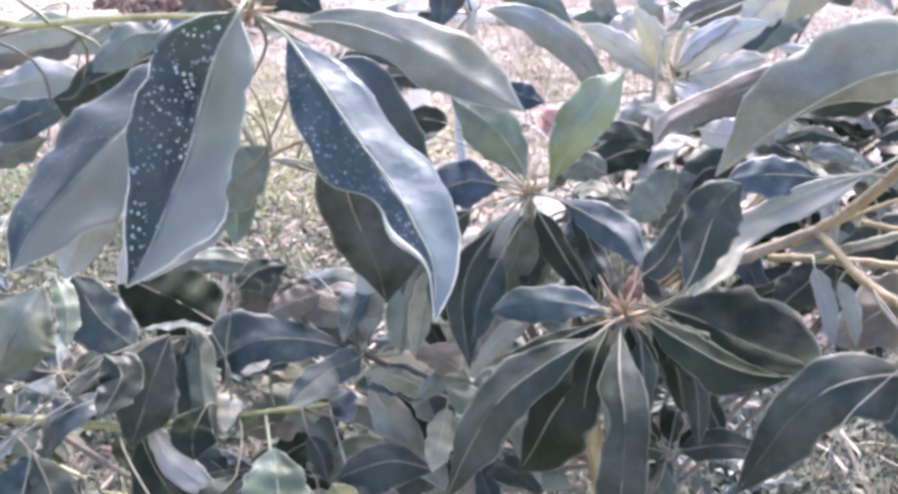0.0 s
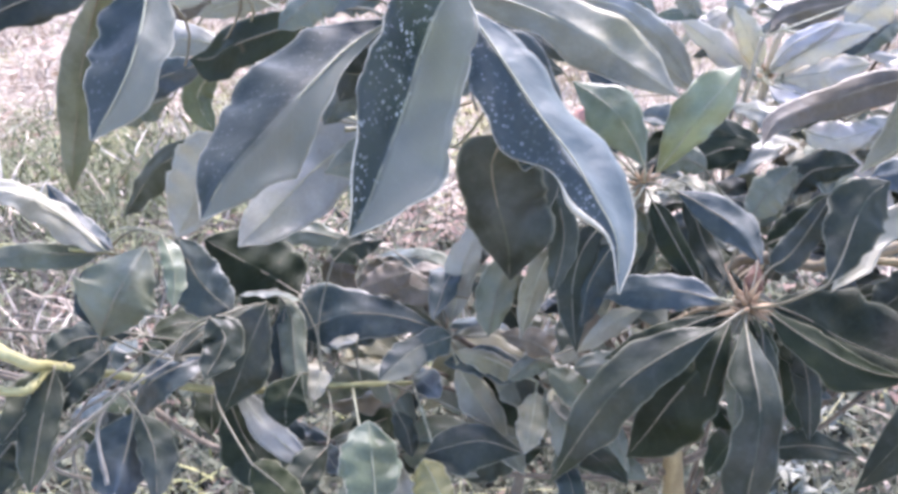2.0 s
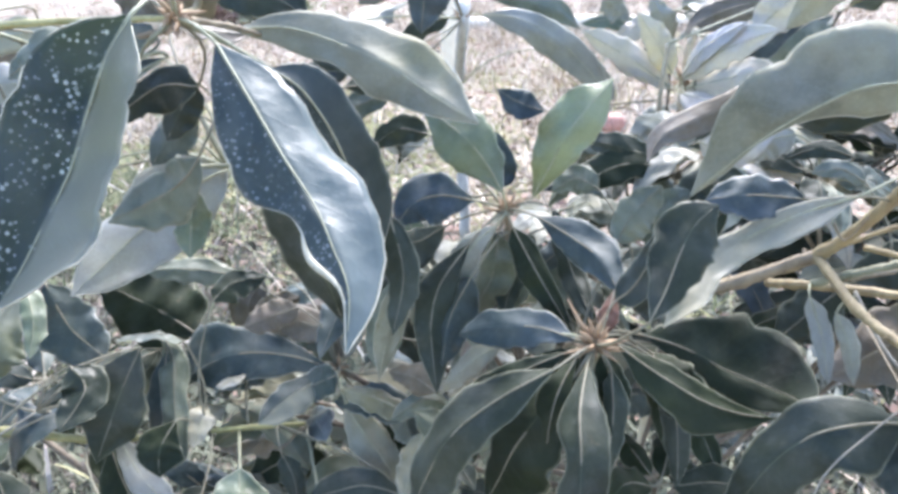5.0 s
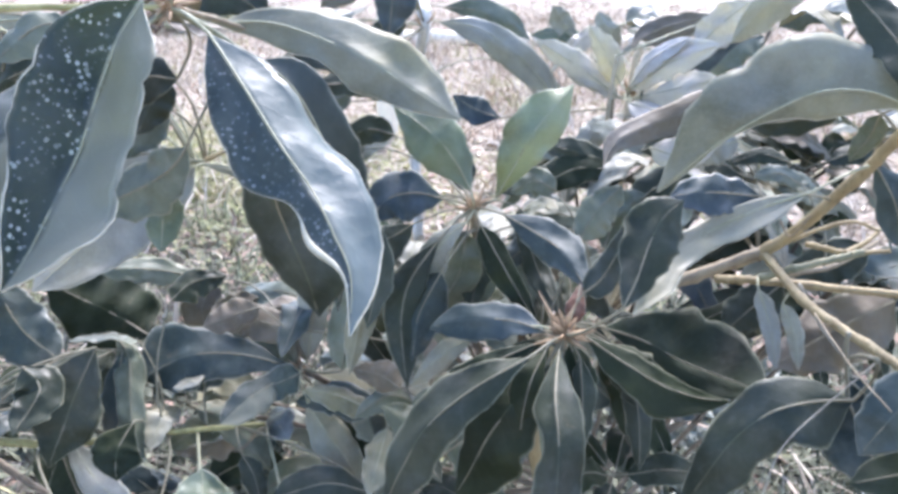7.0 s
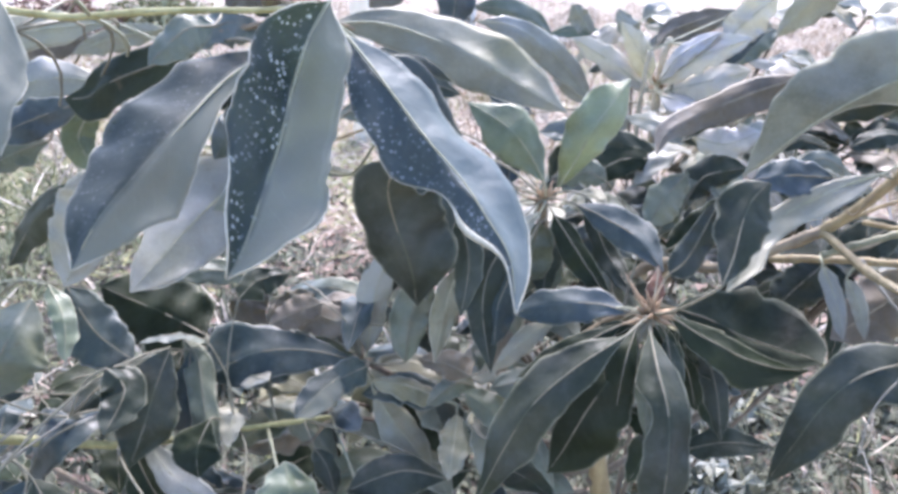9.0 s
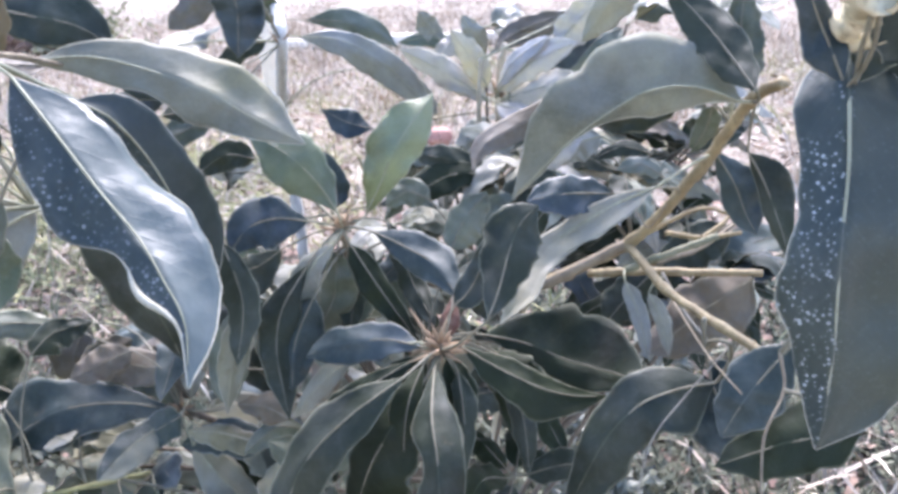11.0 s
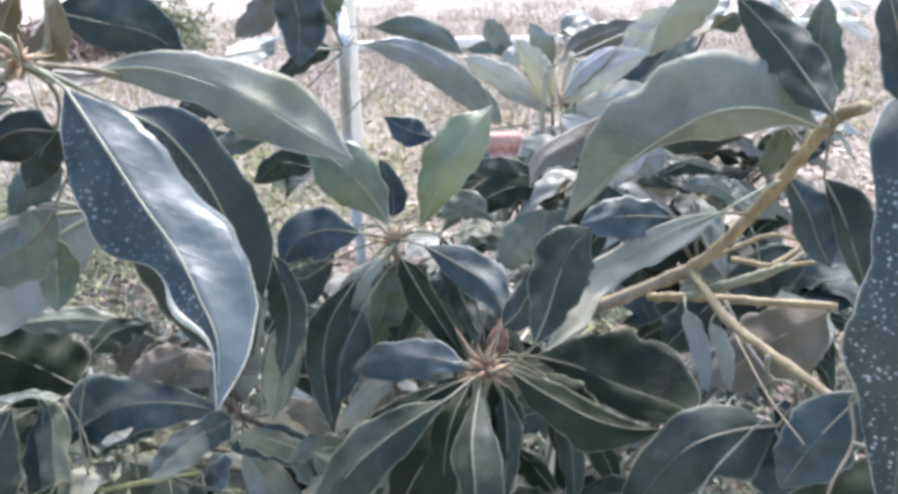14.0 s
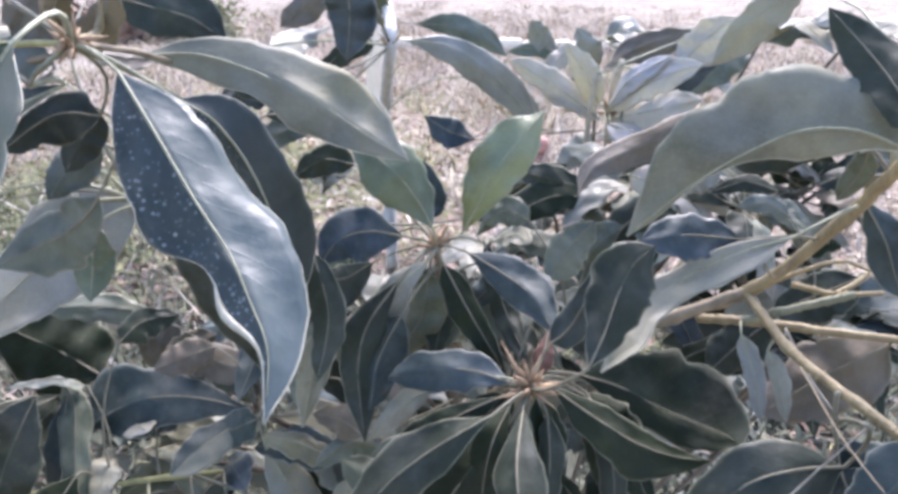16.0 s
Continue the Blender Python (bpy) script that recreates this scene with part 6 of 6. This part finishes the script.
leaf(front_tree, (0.185, 0.740, 0.771), (0.162, 0.745, 0.780), (0.138, 0.741, 0.767), 0.031, (-0.05, -0.82, 0.56), -12, leaf_green, stem=(0.220, 0.690, 0.690))
leaf(front_tree, (0.321, 0.542, 0.760), (0.329, 0.526, 0.735), (0.332, 0.508, 0.707), 0.015, (-0.34, -0.82, 0.46), -12, leaf_pale, stem=(0.326, 0.556, 0.763))
leaf(front_tree, (0.337, 0.531, 0.753), (0.344, 0.518, 0.735), (0.346, 0.502, 0.711), 0.013, (-0.36, -0.81, 0.47), -12, leaf_pale, stem=(0.348, 0.530, 0.767))
leaf(front_tree, (0.341, 0.427, 0.735), (0.347, 0.409, 0.717), (0.357, 0.381, 0.691), 0.058, (-0.40, -0.70, 0.59), -12, leaf_blue, stem=(0.335, 0.437, 0.781))
leaf(front_tree, (0.094, 0.654, 0.759), (0.072, 0.639, 0.733), (0.060, 0.632, 0.703), 0.025, (-0.17, -0.88, 0.44), -12, leaf_dark, stem=(0.101, 0.635, 0.755))
leaf(front_tree, (0.158, 0.655, 0.760), (0.148, 0.642, 0.733), (0.154, 0.623, 0.699), 0.030, (-0.14, -0.87, 0.47), -12, leaf_green, stem=(0.101, 0.635, 0.755))
leaf(front_tree, (0.032, 0.615, 0.607), (0.009, 0.636, 0.608), (-0.021, 0.652, 0.604), 0.033, (-0.37, -0.48, 0.79), -12, leaf_old, stem=(0.130, 0.655, 0.636))
leaf(front_tree, (0.113, 0.556, 0.617), (0.084, 0.565, 0.632), (0.045, 0.559, 0.630), 0.038, (0.13, -0.56, 0.82), -12, leaf_green, stem=(0.153, 0.600, 0.668))
leaf(front_tree, (0.072, 0.533, 0.593), (0.044, 0.547, 0.615), (0.021, 0.555, 0.630), 0.032, (0.17, -0.73, 0.66), -12, leaf_green, stem=(0.153, 0.600, 0.668))
leaf(front_tree, (0.221, 0.534, 0.701), (0.230, 0.506, 0.664), (0.229, 0.479, 0.630), 0.022, (-0.22, -0.78, 0.58), -12, leaf_dark, stem=(0.159, 0.538, 0.714))
leaf(front_tree, (0.157, 0.621, 0.736), (0.142, 0.632, 0.748), (0.123, 0.630, 0.730), 0.029, (-0.30, -0.74, 0.60), -12, leaf_blue, stem=(0.154, 0.580, 0.684))
leaf(front_tree, (0.121, 0.643, 0.760), (0.105, 0.627, 0.736), (0.095, 0.601, 0.699), 0.029, (-0.09, -0.80, 0.59), -12, leaf_dark, stem=(0.101, 0.635, 0.755))
leaf(front_tree, (0.069, 0.585, 0.747), (0.051, 0.572, 0.712), (0.046, 0.555, 0.677), 0.046, (-0.10, -0.90, 0.43), -30, leaf_blue, stem=(0.099, 0.632, 0.769))
leaf(front_tree, (0.177, 0.510, 0.768), (0.191, 0.510, 0.784), (0.212, 0.517, 0.830), 0.025, (-0.43, -0.84, 0.34), -12, leaf_dark, stem=(0.164, 0.504, 0.735))
leaf(front_tree, (0.136, 0.632, 0.791), (0.152, 0.602, 0.748), (0.167, 0.556, 0.726), 0.023, (-0.17, -0.68, 0.72), -12, leaf_dark, stem=(0.096, 0.626, 0.790))
leaf(front_tree, (0.113, 0.641, 0.761), (0.105, 0.621, 0.719), (0.096, 0.612, 0.702), 0.027, (-0.13, -0.87, 0.48), -12, leaf_green, stem=(0.100, 0.634, 0.762))
leaf(front_tree, (0.008, 0.675, 0.766), (0.001, 0.662, 0.737), (-0.011, 0.649, 0.715), 0.031, (0.00, -0.88, 0.47), -12, leaf_young, stem=(0.097, 0.628, 0.783))
leaf(front_tree, (0.122, 0.500, 0.643), (0.106, 0.512, 0.658), (0.089, 0.530, 0.685), 0.029, (0.06, -0.79, 0.61), -12, leaf_dark, stem=(0.158, 0.543, 0.710))
leaf(front_tree, (0.161, 0.487, 0.727), (0.152, 0.461, 0.707), (0.146, 0.432, 0.671), 0.022, (-0.16, -0.68, 0.71), -30, leaf_green, stem=(0.164, 0.504, 0.735))
leaf(front_tree, (0.176, 0.494, 0.721), (0.177, 0.472, 0.691), (0.169, 0.445, 0.657), 0.018, (-0.21, -0.77, 0.61), -12, leaf_dark, stem=(0.164, 0.504, 0.735))
leaf(front_tree, (0.153, 0.494, 0.719), (0.135, 0.476, 0.693), (0.132, 0.448, 0.659), 0.020, (-0.17, -0.76, 0.63), -12, leaf_blue, stem=(0.164, 0.504, 0.735))
leaf(front_tree, (-0.122, 0.696, 0.649), (-0.146, 0.685, 0.645), (-0.174, 0.668, 0.639), 0.033, (0.25, -0.69, 0.68), -12, leaf_old, stem=(-0.081, 0.674, 0.590))
leaf(front_tree, (-0.209, 0.822, 0.619), (-0.224, 0.797, 0.587), (-0.203, 0.783, 0.550), 0.044, (0.27, -0.83, 0.49), -12, leaf_old, stem=(-0.081, 0.674, 0.590))
leaf(front_tree, (0.068, 0.582, 0.644), (0.079, 0.563, 0.619), (0.062, 0.541, 0.597), 0.040, (-0.06, -0.75, 0.66), -12, leaf_green, stem=(0.116, 0.649, 0.684))
leaf(front_tree, (0.135, 0.546, 0.690), (0.113, 0.538, 0.663), (0.105, 0.521, 0.629), 0.026, (-0.25, -0.85, 0.46), -12, leaf_dark, stem=(0.164, 0.504, 0.735))
twig(front_tree, ((0.361, 0.563, 0.791), (0.387, 0.550, 0.790), (0.414, 0.538, 0.797)), 0.0024, 0.0016, bark_gold)
twig(front_tree, ((0.387, 0.550, 0.790), (0.408, 0.556, 0.800), (0.421, 0.565, 0.811)), 0.0020, 0.0012, bark_gold)
twig(front_tree, ((0.333, 0.573, 0.779), (0.380, 0.552, 0.814), (0.407, 0.548, 0.810)), 0.0018, 0.0012, bark_gold)

# the leaves and twigs of rear_tree
blade(rear_tree, ((0.298, 0.972, 0.884), (0.324, 0.982, 0.905), (0.362, 0.979, 0.920), (0.407, 0.974, 0.930)), (0, 0.0175, 0.0186, 0), (0, 0.0169, 0.016, 0), (-0.203, -0.825, 0.527), (-16, -6), leaf_old, stem=(0.267, 0.898, 0.888), ripple=0.08)
leaf(rear_tree, (0.288, 0.880, 0.742), (0.217, 0.861, 0.748), (0.133, 0.839, 0.733), 0.032, (0.17, -0.78, 0.61), -12, leaf_dark, stem=(0.274, 0.926, 0.752))
leaf(rear_tree, (0.153, 0.888, 0.723), (0.194, 0.918, 0.753), (0.252, 0.948, 0.770), 0.046, (0.11, -0.72, 0.68), -12, leaf_deep, stem=(0.026, 0.961, 0.681))
blade(rear_tree, ((0.395, 0.742, 0.887), (0.340, 0.746, 0.869), (0.283, 0.739, 0.847), (0.240, 0.723, 0.831), (0.223, 0.704, 0.811)), (0, 0.0168, 0.0153, 0.0122, 0), (0, 0.021, 0.0159, 0.0105, 0), (-0.281, -0.763, 0.582), (-4, -25), leaf_old, stem=(0.300, 0.780, 0.800), ripple=0.07)
leaf(rear_tree, (0.012, 0.719, 0.999), (0.017, 0.729, 0.966), (0.012, 0.733, 0.923), 0.053, (0.05, -0.98, -0.18), -30, leaf_blue, wave=0.1, stem=(0.041, 0.859, 0.921))
leaf(rear_tree, (-0.077, 0.826, 0.922), (-0.077, 0.960, 0.915), (-0.034, 0.971, 0.931), 0.035, (0.60, -0.22, 0.77), -12, leaf_pale, stem=(0.041, 0.859, 0.921))
blade(rear_tree, ((0.054, 0.922, 0.919), (0.101, 0.943, 0.911), (0.147, 0.955, 0.885), (0.185, 0.953, 0.850), (0.214, 0.950, 0.813)), (0, 0.0181, 0.0229, 0.0163, 0), (0, 0.0136, 0.0186, 0.0177, 0), (-0.010, -0.869, 0.495), (-16, -6), leaf_pale, stem=(0.041, 0.859, 0.921), ripple=0.08)
blade(rear_tree, ((0.057, 1.055, 0.925), (0.104, 1.066, 0.921), (0.149, 1.073, 0.906), (0.181, 1.075, 0.883)), (0, 0.0134, 0.0155, 0), (0, 0.02, 0.0176, 0), (0.007, -0.890, 0.456), (-16, -6), leaf_green, stem=(0.041, 0.859, 0.921), ripple=0.08)
leaf(rear_tree, (0.013, 0.977, 0.910), (-0.021, 0.970, 0.901), (-0.062, 0.957, 0.869), 0.028, (0.03, -0.92, 0.39), -12, leaf_dark, stem=(0.041, 0.859, 0.921))
leaf(rear_tree, (0.171, 1.027, 0.857), (0.198, 1.020, 0.829), (0.226, 1.011, 0.800), 0.037, (0.04, -0.95, 0.30), -12, leaf_pale, stem=(0.024, 0.979, 0.825))
leaf(rear_tree, (0.294, 1.011, 0.846), (0.269, 1.067, 0.847), (0.235, 1.069, 0.835), 0.026, (-0.67, -0.60, 0.44), -12, leaf_dark, stem=(0.300, 0.945, 0.841))
blade(rear_tree, ((0.136, 0.941, 0.801), (0.105, 0.944, 0.810), (0.073, 0.950, 0.827)), (0, 0.0209, 0), (0, 0.0215, 0), (0.026, -0.838, 0.545), (-8, -8), leaf_blue, stem=(0.269, 0.911, 0.823), ripple=0.1)
leaf(rear_tree, (-0.124, 0.979, 0.800), (-0.158, 0.969, 0.799), (-0.191, 0.952, 0.781), 0.033, (0.20, -0.84, 0.50), -12, leaf_dark, stem=(0.020, 1.009, 0.801))
leaf(rear_tree, (0.027, 0.980, 0.926), (0.017, 0.961, 0.954), (0.035, 0.935, 0.992), 0.029, (-0.08, -0.83, -0.56), -12, leaf_green, stem=(0.041, 0.859, 0.921))
leaf(rear_tree, (0.438, 1.039, 0.923), (0.377, 1.045, 0.912), (0.308, 1.055, 0.873), 0.034, (-0.32, -0.75, 0.58), -12, leaf_pale, stem=(0.267, 0.898, 0.888))
leaf(rear_tree, (0.308, 1.085, 0.870), (0.292, 1.071, 0.895), (0.272, 1.077, 0.923), 0.031, (0.13, -0.99, -0.07), -12, leaf_pale, stem=(0.267, 0.898, 0.888))
leaf(rear_tree, (0.250, 1.125, 0.880), (0.234, 1.130, 0.903), (0.217, 1.134, 0.925), 0.034, (0.01, -0.98, 0.19), -12, leaf_pale, stem=(0.300, 0.946, 0.835))
leaf(rear_tree, (0.282, 1.120, 0.873), (0.234, 1.128, 0.888), (0.186, 1.131, 0.883), 0.026, (-0.06, -0.91, 0.40), -12, leaf_young, stem=(0.301, 0.945, 0.848))
leaf(rear_tree, (0.278, 0.916, 0.837), (0.230, 0.917, 0.869), (0.172, 0.907, 0.902), 0.036, (0.22, -0.95, 0.24), -12, leaf_sunlit, stem=(0.300, 0.946, 0.835))
leaf(rear_tree, (0.290, 0.913, 0.845), (0.324, 0.883, 0.883), (0.364, 0.833, 0.912), 0.040, (-0.78, -0.60, 0.15), -12, leaf_sunlit, stem=(0.300, 0.946, 0.835))
leaf(rear_tree, (0.294, 0.910, 0.836), (0.330, 0.865, 0.857), (0.366, 0.828, 0.876), 0.044, (-0.79, -0.53, 0.32), -12, leaf_sunlit, stem=(0.300, 0.946, 0.835))
leaf(rear_tree, (0.291, 0.888, 0.830), (0.317, 0.840, 0.815), (0.346, 0.792, 0.819), 0.039, (-0.63, -0.43, 0.65), -12, leaf_sunlit, stem=(0.300, 0.946, 0.835))
leaf(rear_tree, (0.278, 0.746, 0.818), (0.307, 0.731, 0.815), (0.337, 0.719, 0.832), 0.035, (-0.46, -0.74, 0.49), -12, leaf_sunlit, stem=(0.300, 0.780, 0.800))
twig(rear_tree, ((0.030, 0.900, -0.02), (0.040, 0.930, 0.300), (0.032, 0.960, 0.620)), 0.009, 0.0075, bark_brown)
twig(rear_tree, ((0.032, 0.960, 0.620), (0.020, 1.009, 0.801), (0.041, 0.859, 0.921), (0.028, 0.982, 0.952)), 0.0075, 0.006, bark_stick)
twig(rear_tree, ((0.300, 1.000, 0.000), (0.310, 0.980, 0.500), (0.300, 0.946, 0.835), (0.305, 0.940, 0.900)), 0.008, 0.0035, bark_pale)
twig(rear_tree, ((0.310, 0.980, 0.500), (0.270, 0.920, 0.780), (0.267, 0.898, 0.888)), 0.004, 0.0025, bark_pale)
leaf(rear_tree, (-0.029, 0.870, 0.991), (-0.047, 0.865, 0.962), (-0.073, 0.857, 0.938), 0.036, (0.00, -0.97, 0.24), -12, leaf_old, stem=(0.037, 0.896, 0.930))
leaf(rear_tree, (-0.060, 0.748, 0.886), (-0.082, 0.743, 0.891), (-0.106, 0.734, 0.886), 0.026, (0.26, -0.85, 0.45), -12, leaf_dark, stem=(0.041, 0.859, 0.921))
leaf(rear_tree, (-0.033, 0.801, 0.856), (-0.067, 0.790, 0.842), (-0.105, 0.776, 0.833), 0.029, (0.14, -0.86, 0.49), -12, leaf_green, stem=(0.041, 0.859, 0.921))
leaf(rear_tree, (0.257, 0.766, 0.780), (0.215, 0.779, 0.801), (0.172, 0.785, 0.809), 0.035, (-0.03, -0.88, 0.48), -12, leaf_dark, stem=(0.301, 0.788, 0.788))
leaf(rear_tree, (0.279, 0.918, 0.851), (0.262, 0.918, 0.881), (0.235, 0.922, 0.920), 0.034, (0.03, -1.00, 0.08), -12, leaf_sunlit, stem=(0.300, 0.946, 0.835))
leaf(rear_tree, (0.289, 0.914, 0.849), (0.310, 0.900, 0.886), (0.341, 0.868, 0.915), 0.032, (-0.83, -0.41, 0.37), -12, leaf_sunlit, stem=(0.300, 0.946, 0.835))
leaf(rear_tree, (0.279, 0.915, 0.834), (0.244, 0.922, 0.859), (0.197, 0.918, 0.878), 0.029, (0.30, -0.73, 0.61), -12, leaf_sunlit, stem=(0.300, 0.946, 0.835))
leaf(rear_tree, (0.284, 0.892, 0.835), (0.331, 0.837, 0.833), (0.374, 0.784, 0.851), 0.043, (-0.51, -0.31, 0.80), -12, leaf_sunlit, stem=(0.300, 0.946, 0.835))
leaf(rear_tree, (0.357, 0.892, 0.900), (0.378, 0.884, 0.928), (0.403, 0.873, 0.955), 0.045, (-0.54, -0.82, 0.18), -12, leaf_sunlit, stem=(0.304, 0.941, 0.893))
leaf(rear_tree, (0.328, 1.163, 0.757), (0.302, 1.160, 0.730), (0.275, 1.156, 0.700), 0.048, (-0.40, -0.79, 0.47), -12, leaf_pale, stem=(0.302, 0.953, 0.768))

# the leaves and twigs of right_tree
twig(right_tree, ((0.318, 0.322, 0.972), (0.311, 0.312, 0.982), (0.303, 0.297, 0.991), (0.290, 0.272, 0.999)), 0.0012, 0.0085, bark_cream)
blade(right_tree, ((0.318, 0.313, 0.958), (0.328, 0.320, 0.972), (0.338, 0.323, 0.982), (0.348, 0.326, 0.989)), (0, 0.0128, 0.0116, 0), (0, 0.0099, 0.0067, 0), (-0.564, -0.766, 0.309), (-10, -10), leaf_dark, stem=(0.290, 0.272, 0.999), ripple=0.08)
blade(right_tree, ((0.314, 0.313, 0.957), (0.309, 0.321, 0.973), (0.305, 0.326, 0.984), (0.301, 0.328, 0.994), (0.298, 0.330, 1.003)), (0, 0.0072, 0.0053, 0.0037, 0), (0, 0.0102, 0.0068, 0.0063, 0), (-0.509, -0.809, 0.295), (-10, -10), leaf_blue, stem=(0.290, 0.272, 0.999), ripple=0.08)
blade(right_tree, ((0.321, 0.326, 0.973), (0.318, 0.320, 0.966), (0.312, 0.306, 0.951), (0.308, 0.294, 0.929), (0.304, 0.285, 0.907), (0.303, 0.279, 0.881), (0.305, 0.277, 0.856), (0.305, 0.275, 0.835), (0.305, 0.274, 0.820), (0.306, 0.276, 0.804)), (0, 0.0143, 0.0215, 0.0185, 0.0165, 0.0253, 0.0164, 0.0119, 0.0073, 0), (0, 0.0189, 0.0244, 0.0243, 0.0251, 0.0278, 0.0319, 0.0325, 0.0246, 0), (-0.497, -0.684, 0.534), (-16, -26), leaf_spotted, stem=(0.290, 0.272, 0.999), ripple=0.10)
leaf(right_tree, (0.453, 0.405, 0.924), (0.450, 0.425, 0.891), (0.451, 0.436, 0.852), 0.034, (-0.87, -0.47, -0.17), -12, leaf_young, stem=(0.476, 0.375, 0.958))
leaf(right_tree, (0.465, 0.399, 0.858), (0.450, 0.406, 0.845), (0.436, 0.408, 0.825), 0.025, (-0.69, -0.55, 0.46), -12, leaf_dark, stem=(0.506, 0.396, 0.949))
leaf(right_tree, (0.306, 0.290, 0.996), (0.333, 0.305, 0.976), (0.365, 0.320, 0.929), 0.022, (-0.21, -0.81, -0.55), -12, leaf_blue, stem=(0.290, 0.272, 0.999))
twig(right_tree, ((0.740, 0.620, 0.700), (0.660, 0.500, 0.900), (0.353, 0.292, 0.997), (0.290, 0.272, 0.999)), 0.006, 0.003, bark_gold)
leaf(right_tree, (0.401, 0.355, 0.985), (0.406, 0.375, 0.966), (0.407, 0.396, 0.944), 0.029, (-0.96, -0.13, -0.26), -12, leaf_young, stem=(0.414, 0.334, 0.978))
leaf(right_tree, (0.423, 0.389, 0.984), (0.424, 0.395, 0.941), (0.422, 0.395, 0.894), 0.036, (-0.73, -0.68, -0.04), -12, leaf_lime, wave=0.2, stem=(0.445, 0.354, 0.968))
leaf(right_tree, (0.453, 0.395, 0.892), (0.443, 0.400, 0.881), (0.430, 0.403, 0.862), 0.022, (-0.71, -0.57, 0.41), -12, leaf_pale, stem=(0.476, 0.375, 0.958))
